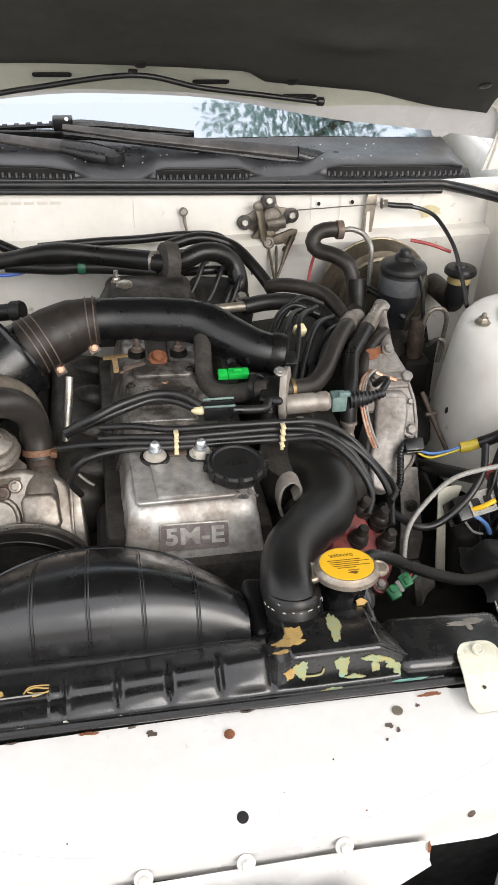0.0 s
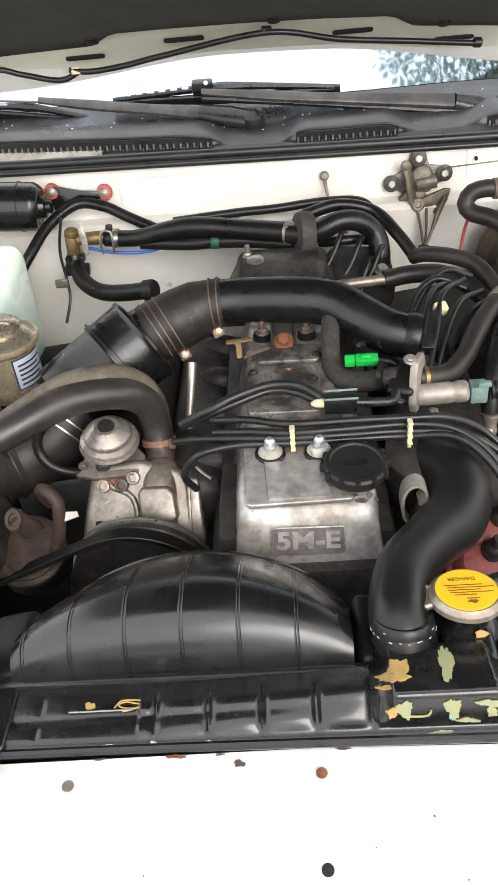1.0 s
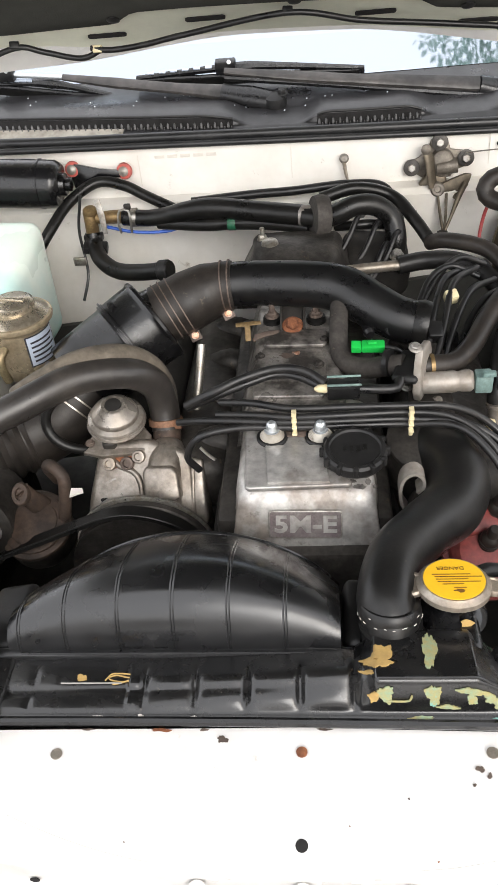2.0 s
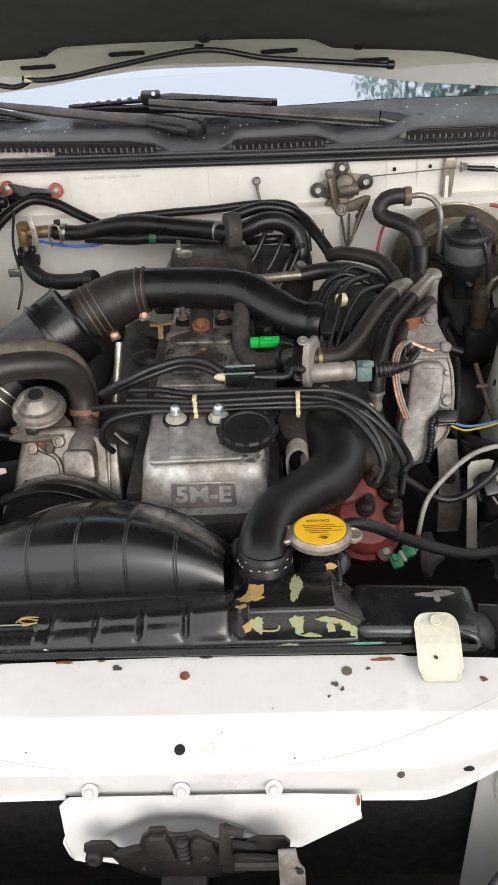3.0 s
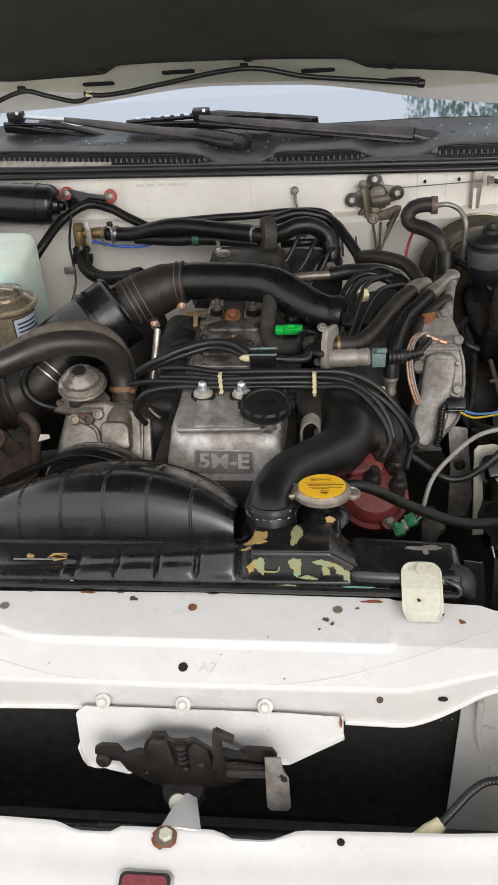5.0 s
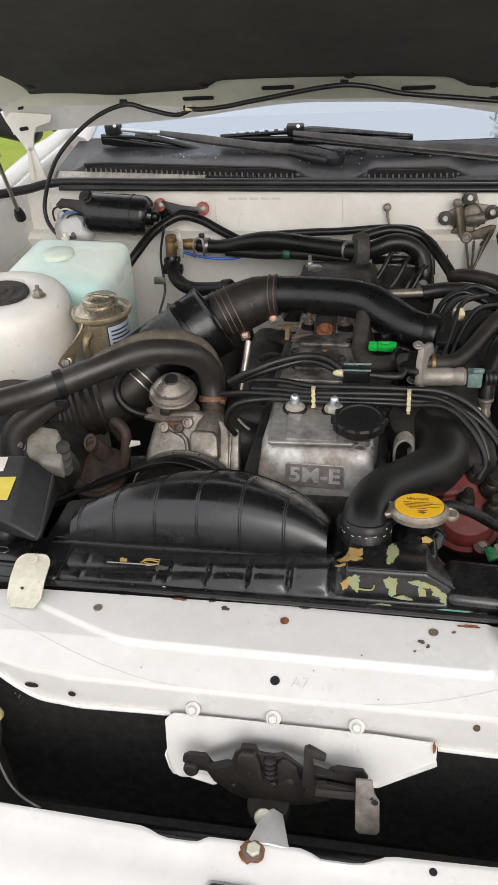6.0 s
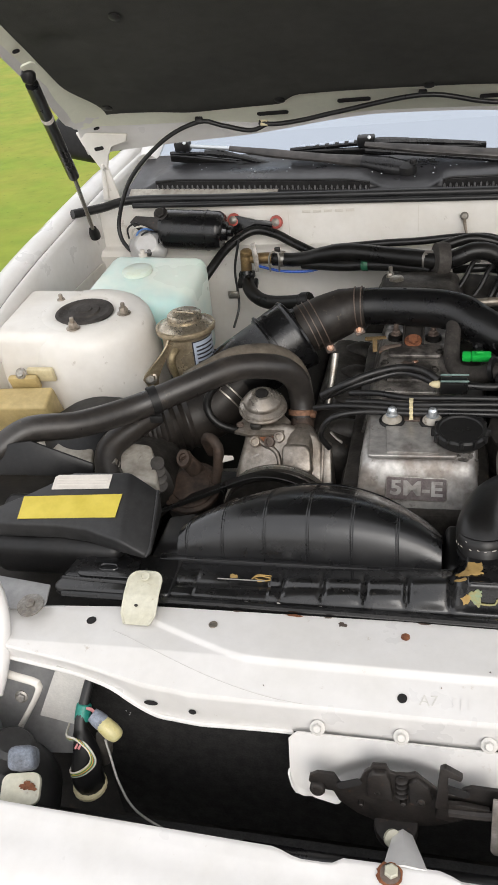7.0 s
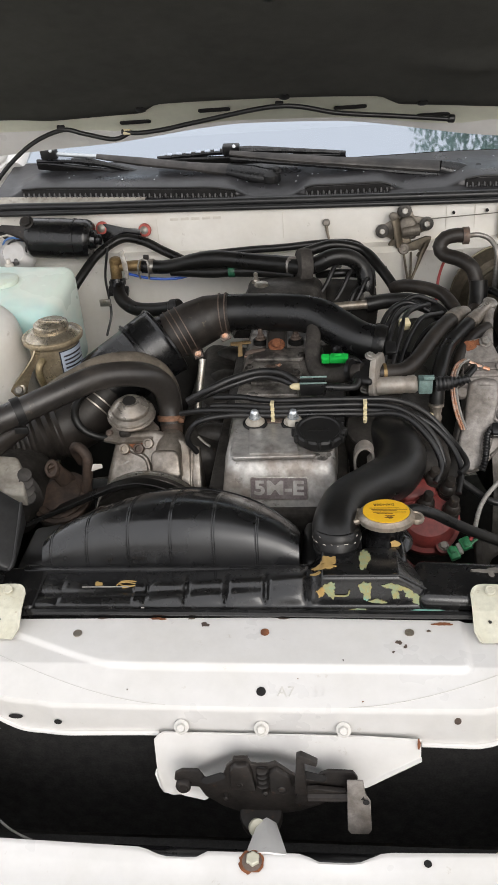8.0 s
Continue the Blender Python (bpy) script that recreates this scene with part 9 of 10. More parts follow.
# wires and small hoses behind the idle valve
ih = thing("injector_harness", "bundle of thin black injector wires and plugs", "wiring", (0.19, 0.66, 0.85))
for k, (a, b, c, d) in enumerate((
        ((0.165, 0.60, 0.85), (0.180, 0.66, 0.89), (0.205, 0.74, 0.905), (0.25, 0.80, 0.89)),
        ((0.175, 0.59, 0.84), (0.195, 0.65, 0.888), (0.215, 0.72, 0.91), (0.26, 0.79, 0.895)),
        ((0.190, 0.60, 0.84), (0.205, 0.64, 0.880), (0.235, 0.70, 0.905), (0.28, 0.76, 0.89)),
        ((0.205, 0.60, 0.84), (0.225, 0.65, 0.878), (0.255, 0.70, 0.892), (0.29, 0.75, 0.88)),
        ((0.16, 0.70, 0.87), (0.185, 0.75, 0.90), (0.22, 0.78, 0.905), (0.26, 0.77, 0.89)),
        ((0.17, 0.74, 0.85), (0.20, 0.77, 0.895), (0.235, 0.80, 0.908), (0.275, 0.81, 0.89)))):
    part("wire_run", tube([a, b, c, d], 0.0048, 10), "lead" if k % 2 else "wire", ih)
part("injector_plug", rbox((0.020, 0.026, 0.020), basis((0.180, 0.640, 0.878), (0.1, -0.5, 1), (1, 0, 0)), 0.003), "wire", ih)
part("cream_plug", rbox((0.014, 0.012, 0.012), basis((0.178, 0.655, 0.874), (0.1, -0.5, 1), (1, 0, 0)), 0.003), "cream_pl", ih, "aged cream plug")
part("cream_plug", rbox((0.018, 0.016, 0.018), basis((0.208, 0.695, 0.900), (0.1, -0.5, 1), (1, 0.3, 0)), 0.003), "cream_pl", ih, "aged cream plug")
part("injector_plug", rbox((0.022, 0.020, 0.022), basis((0.205, 0.66, 0.850), (0.1, -0.5, 1), (1, 0, 0)), 0.003), "wire", ih)
part("fuel_rail", tube([(0.13, 0.72, 0.84), (0.16, 0.66, 0.835), (0.20, 0.60, 0.83)], 0.010, 12), "grime", ih)

# ---- ignition ----
il = thing("ignition_leads", "four black ignition leads held by cream combs", "wiring", (0.1, 0.46, 0.86))
LEADS = (
    [(-0.104, 0.50, 0.872), (-0.06, 0.485, 0.880), (-0.012, 0.470, 0.881), (0.06, 0.468, 0.882), (0.132, 0.468, 0.881), (0.180, 0.470, 0.876), (0.225, 0.472, 0.850), (0.262, 0.45, 0.815), (0.280, 0.41, 0.800), (0.266, 0.386, 0.798)],
    [(-0.107, 0.48, 0.868), (-0.06, 0.47, 0.873), (-0.010, 0.460, 0.875), (0.057, 0.460, 0.876), (0.131, 0.467, 0.872), (0.181, 0.460, 0.868), (0.220, 0.440, 0.848), (0.240, 0.42, 0.822), (0.246, 0.405, 0.800), (0.240, 0.397, 0.808)],
    [(-0.16, 0.49, 0.85), (-0.107, 0.47, 0.866), (-0.012, 0.458, 0.869), (0.06, 0.459, 0.868), (0.131, 0.464, 0.864), (0.200, 0.455, 0.860), (0.246, 0.438, 0.832), (0.270, 0.405, 0.800), (0.262, 0.360, 0.780)],
    [(-0.135, 0.46, 0.795), (-0.146, 0.452, 0.824), (-0.127, 0.450, 0.856), (-0.080, 0.456, 0.864), (-0.009, 0.457, 0.862), (0.06, 0.459, 0.861), (0.131, 0.462, 0.858), (0.186, 0.446, 0.864), (0.222, 0.418, 0.842), (0.240, 0.390, 0.812), (0.229, 0.366, 0.796)])
for pts in LEADS:
    part("lead", tube(pts, 0.0046, 12), "lead", il)
for x, zt in ((-0.009, 0.889), (0.131, 0.888)):
    c = part("lead_comb", rbox((0.005, 0.004, 0.040), basis((x, 0.4535, zt - 0.022), (0, -0.1, 1), (1, 0, 0)), 0.001), "cream_pl", il, "cream plastic lead comb")
    for k in range(4):
        part("comb_tooth", rbox((0.0062, 0.013, 0.0026), (x, 0.4545, zt - 0.004 - 0.0095 * k), 0.0008), "cream_pl", c)
part("yellow_clip", rbox((0.009, 0.008, 0.016), basis((0.231, 0.480, 0.838), (0.2, 0, 1), (1, 0, 0)), 0.002), "cream_pl", il, "cream plastic clip")
part("coil_lead", tube([(-0.150, 0.51, 0.862), (-0.112, 0.505, 0.884), (-0.077, 0.515, 0.896), (-0.032, 0.525, 0.903), (0.004, 0.52, 0.902), (0.030, 0.505, 0.892)], 0.0058, 12), "lead", il)
part("coil_lead", tube([(-0.150, 0.515, 0.855), (-0.112, 0.512, 0.874), (-0.070, 0.52, 0.886), (-0.032, 0.530, 0.892), (-0.002, 0.525, 0.890), (0.026, 0.508, 0.885)], 0.0058, 12), "lead", il)
cn = thing("inline_connector", "dark inline connector with a cream tip", "connector", (0.05, 0.5, 0.88))
part("body", rbox((0.040, 0.018, 0.022), basis((0.052, 0.500, 0.886), (0, -0.2, 1), (1, 0, -0.02)), 0.003), "wire", cn)
for dy in (-0.0075, 0.0075):
    part("lid_edge", rbox((0.042, 0.0025, 0.003), basis((0.053, 0.500 + dy, 0.8985 + 0.2 * dy), (0, -0.2, 1), (1, 0, -0.02)), 0.001), "teal", cn, "faded teal edge")
part("tip", lathe([(0.002, -0.010), (0.005, -0.005), (0.0062, 0.003), (0.005, 0.008)], (0.026, 0.500, 0.888), (1, 0, 0), 12), "cream_pl", cn)
part("tail", tube([(0.072, 0.500, 0.886), (0.10, 0.500, 0.884), (0.118, 0.502, 0.884), (0.122, 0.515, 0.888)], 0.006, 10), "wire", cn)
ds = thing("distributor", "dusty dark red distributor cap with black lead boots", "distributor", (0.22, 0.33, 0.72))
axis = Vector((0.06, -0.50, 0.86))
part("cap", lathe([(0.048, -0.032), (0.052, -0.026), (0.052, -0.016), (0.046, -0.012), (0.044, 0.002), (0.037, 0.011), (0.020, 0.015), (0.001, 0.015)], (0.217, 0.350, 0.748), axis, 40), "red", ds)
part("body", lathe([(0.030, -0.10), (0.034, -0.06), (0.048, -0.05), (0.050, -0.032)], (0.217, 0.350, 0.748), axis, 30), "grime", ds)
part("rear_block", rbox((0.052, 0.034, 0.030), basis((0.205, 0.378, 0.772), axis, (1, 0.2, 0)), 0.008, 3), "red", ds)
for x, y, z in ((0.214, 0.352, 0.764), (0.250, 0.346, 0.758), (0.226, 0.386, 0.782), (0.247, 0.372, 0.774)):
    p = Vector((x, y, z))
    b = part("lead_boot", lathe([(0.0125, -0.014), (0.0128, 0.000), (0.0118, 0.002), (0.0118, 0.012), (0.0105, 0.016), (0.0075, 0.019), (0.0070, 0.030), (0.0055, 0.032)], p, axis + Vector((0.05, 0.25, 0)), 18), "oldrubber", ds, "dusty rubber lead boot")
    part("boot_ring", lathe([(0.0128, 0.003), (0.0136, 0.005), (0.0128, 0.007)], p, axis + Vector((0.05, 0.25, 0)), 18), "oldrubber", b)
part("cap_screw", bolt((0.238, 0.312, 0.722), axis, 0.006, 0.006, 1.3), "dullsteel", ds)
part("cap_lug", lathe([(0.011, -0.012), (0.011, 0.0), (0.006, 0.001)], (0.238, 0.312, 0.722), axis, 16), "red", ds)
part("vacuum_unit", lathe([(0.026, 0), (0.030, 0.004), (0.030, 0.012), (0.014, 0.020), (0.006, 0.03)], (0.290, 0.330, 0.70), (1, -0.3, 0.2), 24), "grime", ds)
g2 = thing("green_plug", "dirty green plastic wiring plug", "connector", (0.255, 0.30, 0.71))
gm = basis((0.259, 0.300, 0.727), (-0.2, -0.6, 0.8), (1, 0.1, 0.55)) @ Matrix.Diagonal((0.80, 0.80, 0.9, 1))
for k in (-1, 1):
    part("shell", rbox((0.019, 0.022, 0.016), gm @ Matrix.Translation((0.013 * k, 0.004 * k, 0)), 0.003), "dgreen", g2)
    part("latch", rbox((0.008, 0.012, 0.004), gm @ Matrix.Translation((0.013 * k, 0.002, 0.009)), 0.001), "dgreen", g2)
part("bridge", rbox((0.008, 0.020, 0.012), gm, 0.002), "greyw", g2)
part("wire", tube([(0.273, 0.305, 0.738), (0.281, 0.315, 0.745), (0.285, 0.345, 0.72)], 0.0022, 8), "redw", g2)
part("wire", tube([(0.275, 0.302, 0.735), (0.285, 0.31, 0.738), (0.292, 0.345, 0.71)], 0.0022, 8), "grnw", g2)

# ---- loose wiring on the right ----
ov = thing("overflow_hose", "black rubber overflow hose from the filler neck", "hose", (0.28, 0.25, 0.76))
part("hose", tube([(0.172, 0.226, 0.849), (0.185, 0.233, 0.849), (0.211, 0.24, 0.836), (0.248, 0.25, 0.807), (0.294, 0.262, 0.776), (0.333, 0.272, 0.755), (0.368, 0.285, 0.744), (0.405, 0.305, 0.732)], 0.0072, 14), "rubber", ov)
gw = thing("grey_cable", "grey cable arching across the bay", "cable", (0.38, 0.42, 0.7))
part("cable", tube([(0.285, 0.345, 0.690), (0.289, 0.36, 0.704), (0.305, 0.40, 0.731), (0.332, 0.42, 0.758), (0.373, 0.43, 0.792), (0.428, 0.43, 0.806), (0.480, 0.42, 0.815), (0.53, 0.40, 0.80)], 0.0036, 10), "greyw", gw)
bw = thing("black_harness", "black taped wiring harness drooping beside the wing", "wiring", (0.36, 0.42, 0.7))
part("loom", tube([(0.270, 0.42, 0.765), (0.290, 0.42, 0.748), (0.326, 0.42, 0.720), (0.360, 0.42, 0.722), (0.401, 0.43, 0.753), (0.428, 0.45, 0.785), (0.440, 0.48, 0.81)], 0.0054, 12), "wire", bw)
part("branch", tube([(0.385, 0.60, 0.70), (0.40, 0.52, 0.74), (0.43, 0.47, 0.76)], 0.010, 12), "wire", bw)
yw = thing("sensor_wires", "blue and yellow wires in a yellow sleeve", "wiring", (0.41, 0.53, 0.76))
part("blue_wire", tube([(0.358, 0.524, 0.778), (0.380, 0.527, 0.768), (0.405, 0.532, 0.765), (0.437, 0.540, 0.767)], 0.0020, 8), "bluew", yw)
part("yellow_wire", tube([(0.358, 0.520, 0.775), (0.378, 0.523, 0.763), (0.403, 0.530, 0.761), (0.437, 0.538, 0.764)], 0.0017, 8), "yellow", yw)
part("yellow_sleeve", tube([(0.434, 0.540, 0.765), (0.448, 0.538, 0.768), (0.466, 0.536, 0.775)], 0.0085, 12), "yellow", yw, "yellow tape sleeve")
part("black_sleeve", tube([(0.462, 0.536, 0.774), (0.478, 0.53, 0.784), (0.492, 0.52, 0.80), (0.50, 0.50, 0.82)], 0.009, 12), "wire", yw)
rc = thing("red_rubber_boot", "dull red rubber terminal boot", "connector", (0.465, 0.47, 0.76))
part("boot", tube([(0.452, 0.478, 0.757), (0.468, 0.47, 0.768), (0.495, 0.46, 0.775)], [0.012, 0.017, 0.015], 14), "redpaint", rc)
part("green_plug", rbox((0.03, 0.02, 0.03), (0.49, 0.44, 0.73), 0.004), "dgreen", rc)
for k in range(4):
    part("wire", tube([(0.47 + 0.006 * k, 0.46, 0.755), (0.475 + 0.008 * k, 0.445, 0.72 - 0.004 * k), (0.46 + 0.01 * k, 0.43, 0.69)], 0.0028, 8), ("wire", "grnw", "whitew", "wire")[k], rc)
wb = thing("wiring_bundle", "tangle of black taped wires with a dark plug block", "wiring", (0.49, 0.46, 0.70))
rnd = random.Random(21)
for k in range(16):
    x0, z0 = 0.445 + 0.006 * k, 0.800 + rnd.uniform(-0.015, 0.03)
    sag = rnd.uniform(0.03, 0.09)
    part("strand", tube([(x0 + 0.04, 0.50 + rnd.uniform(-0.02, 0.02), z0 + 0.02), (x0 + 0.01, 0.47 + rnd.uniform(-0.015, 0.015), z0 - 0.3 * sag), (x0 - 0.004, 0.45 + rnd.uniform(-0.02, 0.01), z0 - sag), (x0 + rnd.uniform(-0.02, 0.03), 0.44, z0 - sag - 0.07), (x0 + rnd.uniform(-0.03, 0.03), 0.45, z0 - sag - 0.16)], rnd.uniform(0.0025, 0.0055), 8), "wire", wb)
part("plug_block", rbox((0.060, 0.035, 0.07), basis((0.497, 0.455, 0.690), (0.1, -0.3, 1), (1, 0.1, 0)), 0.005, 3), "plastic", wb)
part("lower_block", rbox((0.13, 0.05, 0.14), basis((0.470, 0.480, 0.610), (0.0, -0.2, 1), (1, 0.1, 0)), 0.01, 3), "dark", wb)
fb = thing("fuse_box", "small black fuse box with coloured wires on a dusty bracket", "fuse box", (0.41, 0.45, 0.65))
part("bracket", plate([(-0.010, -0.115), (0.008, -0.115), (0.005, -0.03), (0.006, 0.006), (0.024, 0.020), (0.030, 0.036), (0.020, 0.040), (-0.004, 0.039), (-0.010, 0.032)], 0.003, basis((0.386, 0.464, 0.706), (0.15, -1, 0.25), (1, 0.15, 0)), 0.001), "cream", fb, "dusty cream bracket")
fm = basis((0.418, 0.447, 0.722), (0.05, -0.6, 0.8), (1, 0.1, 0.22))
part("box", rbox((0.062, 0.036, 0.040), fm, 0.004), "plastic", fb)
part("socket_face", plate(rounded(0.040, 0.030, 0.003), 0.002, fm @ Matrix.Translation((0.011, 0.0, 0.0195)), 0.0006), "greyw", fb, "pale grey plug socket face")
for x in (0.001, 0.021):
    part("socket", plate(rounded(0.013, 0.018, 0.003), 0.0010, fm @ Matrix.Translation((x, -0.001, 0.0214))), "hole", fb)
for k, (w, h, x, y) in enumerate(((0.040, 0.003, 0.010, 0.016), (0.040, 0.003, 0.010, -0.016), (0.003, 0.034, -0.009, 0), (0.003, 0.034, 0.029, 0))):
    part("frame_bar", rbox((w, h, 0.003), fm @ Matrix.Translation((x, y, 0.021)), 0.0006), "greyw", fb)
part("orange_wire", tube([(0.412, 0.430, 0.733), (0.426, 0.424, 0.742), (0.442, 0.424, 0.752)], 0.0038, 8), "ylabel", fb)
part("blue_wire", tube([(0.405, 0.430, 0.730), (0.420, 0.422, 0.724), (0.434, 0.418, 0.712), (0.442, 0.416, 0.696)], 0.0034, 8), "bluew", fb)
part("grey_wire", tube([(0.404, 0.428, 0.715), (0.416, 0.420, 0.700), (0.432, 0.418, 0.695)], 0.0020, 8), "greyw", fb)
ba = thing("battery", "black car battery with a blue label, partly seen", "battery", (0.46, 0.25, 0.5))
part("case", rbox((0.16, 0.150, 0.20), basis((0.488, 0.240, 0.622), (0, 0, 1), (1, 0, 0)), 0.008, 3), "plastic", ba)
part("label", plate(rounded(0.05, 0.058, 0.003), 0.001, basis((0.470, 0.218, 0.7222), (0, 0, 1), (1, 0, 0))), "blue", ba, "blue label with white print")
for k in range(3):
    part("print_bar", rbox((0.034, 0.008, 0.0006), (0.470, 0.236 - 0.016 * k, 0.7236), 0), "wsticker", ba)


def crumple(u, v):
    """A creased sheet of plastic thrown over the terminals."""
    x, y = 0.372 + 0.20 * u, 0.272 + 0.108 * v
    z = 0.700 + 0.036 * ease(0.0, 0.16, u) * ease(0.0, 0.22, v) * ease(1.0, 0.80, v)
    z += 0.0040 * abs(math.sin(26 * x + 20 * y + 1.2 * math.sin(40 * y))) + 0.0030 * abs(math.sin(48 * y - 22 * x + 1.2 * math.sin(30 * x))) + 0.0006 * math.sin(130 * x + 70 * y)
    return Vector((x + 0.006 * math.sin(70 * y), y + 0.005 * math.sin(55 * x), z))


part("terminal_cover", sheet(crumple, 60, 40, 0.0015), "matteblack", ba, "rumpled black plastic cover", 40)
part("tray_side", plate([(-0.010, -0.10), (0.010, -0.10), (0.008, 0.04), (-0.002, 0.05)], 0.003, basis((0.372, 0.215, 0.690), (0.3, -1, 0.2), (1, 0.3, 0)), 0.001), "dark", ba, "bent dark tray side")
part("hold_bar", tube([(0.372, 0.26, 0.725), (0.378, 0.24, 0.705), (0.392, 0.235, 0.695)], 0.0013, 8), "steel", ba)

# ---- lamp bays either side of the grille ----
rl = thing("lamp_bay_right", "pale painted lamp housing with wires and a plug", "lamp housing", (0.36, -0.05, 0.66))
part("back_plate", plate([(-0.050, -0.24), (0.20, -0.24), (0.20, 0.060), (-0.042, 0.060)], 0.003, basis((0.352, 0.035, 0.690), (-0.1, -1, 0.15), (1, -0.1, 0)), 0.001), "bay", rl, "pale painted back plate")
part("stud", bolt((0.350, 0.022, 0.588), (0, -1, 0.3), 0.006, 0.006, 1.4), "bay", rl)
part("pressed_rim", tube([(0.326, 0.026, 0.70), (0.328, 0.026, 0.64), (0.336, 0.026, 0.60), (0.345, 0.026, 0.55)], 0.004, 8), "bay", rl, "pressed edge of the panel")
part("upper_box", rbox((0.10, 0.05, 0.05), basis((0.43, 0.010, 0.705), (0, -0.2, 1), (1, 0, 0)), 0.008, 3), "bay", rl, "painted box section")
part("adjuster", tube([(0.338, -0.06, 0.752), (0.358, -0.065, 0.752), (0.39, -0.07, 0.752)], [0.007, 0.0095, 0.0105], 14), "dullsteel", rl, "dirty silver adjuster motor")
part("adjuster_arm", plate([(-0.006, -0.055), (0.006, -0.055), (0.007, 0.03), (0.002, 0.040), (-0.006, 0.034)], 0.006, basis((0.356, -0.078, 0.735), (0.2, -1, 0), (1, 0.2, 0)), 0.001), "dark", rl)
part("conduit", tube([(0.268, -0.114, 0.683), (0.285, -0.10, 0.693), (0.300, -0.088, 0.701), (0.318, -0.078, 0.705), (0.345, -0.072, 0.700)], 0.0040, 14, 0.0005, 0.004), "wire", rl, "black corrugated conduit")
part("plug", tube([(0.246, -0.125, 0.672), (0.258, -0.119, 0.678), (0.270, -0.112, 0.684)], [0.0085, 0.0092, 0.0068], 18), "cream_pl", rl, "pale yellowish plug")
for k in range(4):
    part("wire", tube([(0.344 + 0.001 * k, -0.086, 0.688), (0.337 + 0.003 * k, -0.092, 0.712), (0.344 + 0.004 * k, -0.095, 0.735 - 0.003 * k), (0.362, -0.095, 0.731 - 0.004 * k), (0.375, -0.090, 0.711)], 0.0014, 8, step=0.003), ("grnw", "grnw", "rustycast", "grnw")[k], rl)
for k in range(2):
    part("wire", tube([(0.364, -0.094, 0.733 - 0.004 * k), (0.352 - 0.003 * k, -0.097, 0.716), (0.345 - 0.003 * k, -0.098, 0.692), (0.348, -0.097, 0.672)], 0.0014, 8, step=0.003), "grnw", rl)
part("wire", tube([(0.375, -0.096, 0.712), (0.361, -0.100, 0.696), (0.348, -0.100, 0.677), (0.356, -0.100, 0.665), (0.378, -0.098, 0.667)], 0.0020, 8, step=0.003), "whitew", rl)
part("knob", lathe([(0.016, 0), (0.018, 0.01), (0.010, 0.02)], (0.385, -0.09, 0.70), (0, -1, 0.3), 18), "dark", rl)
part("lens_back", lathe([(0.03, 0), (0.06, 0.03), (0.075, 0.07)], (0.44, -0.07, 0.69), (0.1, -1, 0), 28), "alu", rl, "dull reflector back")
ll = thing("lamp_bay_left", "dark lamp back with coloured wires and a teal tape", "lamp housing", (-0.42, -0.05, 0.64))
part("lamp_back", lathe([(0.075, -0.02), (0.07, 0.02), (0.045, 0.05), (0.026, 0.06), (0.026, 0.085), (0.02, 0.09)], (-0.486, -0.070, 0.618), (0.35, 0.15, 0.9), 30), "snorkel", ll, "black lamp back")
part("wing_edge", tube([(-0.526, 0.07, 0.848), (-0.500, 0.055, 0.843), (-0.486, 0.035, 0.81), (-0.484, 0.005, 0.765), (-0.488, -0.02, 0.735)], [0.010, 0.012, 0.011, 0.011, 0.010], 14), "white", ll, "white wing front edge")
b = bmesh.new()
f = b.faces.new([b.verts.new(p) for p in ((-0.405, 0.004, 0.775), (-0.368, 0.000, 0.768), (-0.397, -0.004, 0.672), (-0.452, 0.000, 0.678))])
got = bmesh.ops.extrude_face_region(b, geom=[f])
bmesh.ops.translate(b, verts=[v for v in got["geom"] if isinstance(v, bmesh.types.BMVert)], vec=(0.002, 0.006, 0))
part("inner_rail", b, "greytape", ll, "pale painted inner rail")
part("inner_strap", tube([(-0.500, 0.010, 0.742), (-0.470, 0.004, 0.742), (-0.440, 0.000, 0.738), (-0.443, -0.002, 0.722), (-0.462, -0.006, 0.690), (-0.484, -0.010, 0.655)], 0.0050, 10, squash=0.5), "bay", ll, "bent white strap")
part("strap_bolt", bolt((-0.465, -0.004, 0.716), (0.1, -1, 0.3), 0.006, 0.006, 1.4), "dullsteel", ll)
part("inner_shelf", plate(rounded(0.16, 0.20, 0.012), 0.003, basis((-0.490, 0.035, 0.700), (0.1, -0.9, 0.4), (1, 0.1, 0)), 0.001), "greyplate", ll)
part("lower_panel", tube([(-0.372, 0.000, 0.66), (-0.374, 0.000, 0.635), (-0.380, 0.004, 0.610), (-0.386, 0.010, 0.58)], [0.008, 0.012, 0.012, 0.006], 10, squash=0.4), "dustpanel", ll, "grey pressed flange")
part("blue_grey_plug", rbox((0.030, 0.026, 0.040), basis((-0.418, -0.092, 0.722), (0.2, -0.5, 0.8), (1, 0.2, 0.1)), 0.008, 3), "bluegrey", ll, "corroded blue-grey plug")
part("foot_bracket", plate(rounded(0.046, 0.036, 0.010), 0.008, basis((-0.428, -0.102, 0.676), (0.1, -0.4, 0.9), (1, 0.2, 0)), 0.003), "cream", ll, "cream lamp foot")
part("foot_rust", plate(ragged(0.0065, 44, 1.3, 0.8), 0.001, basis((-0.418, -0.102, 0.6855), (0.1, -0.4, 0.9), (1, 0.2, 0))), "rust", ll, "rust round the foot")
part("loom", tube([(-0.365, 0.02, 0.765), (-0.370, -0.015, 0.740), (-0.372, -0.038, 0.715), (-0.370, -0.045, 0.68), (-0.375, -0.05, 0.645), (-0.372, -0.05, 0.62)], [0.006, 0.006, 0.008, 0.016, 0.020, 0.018], 14), "wire", ll)
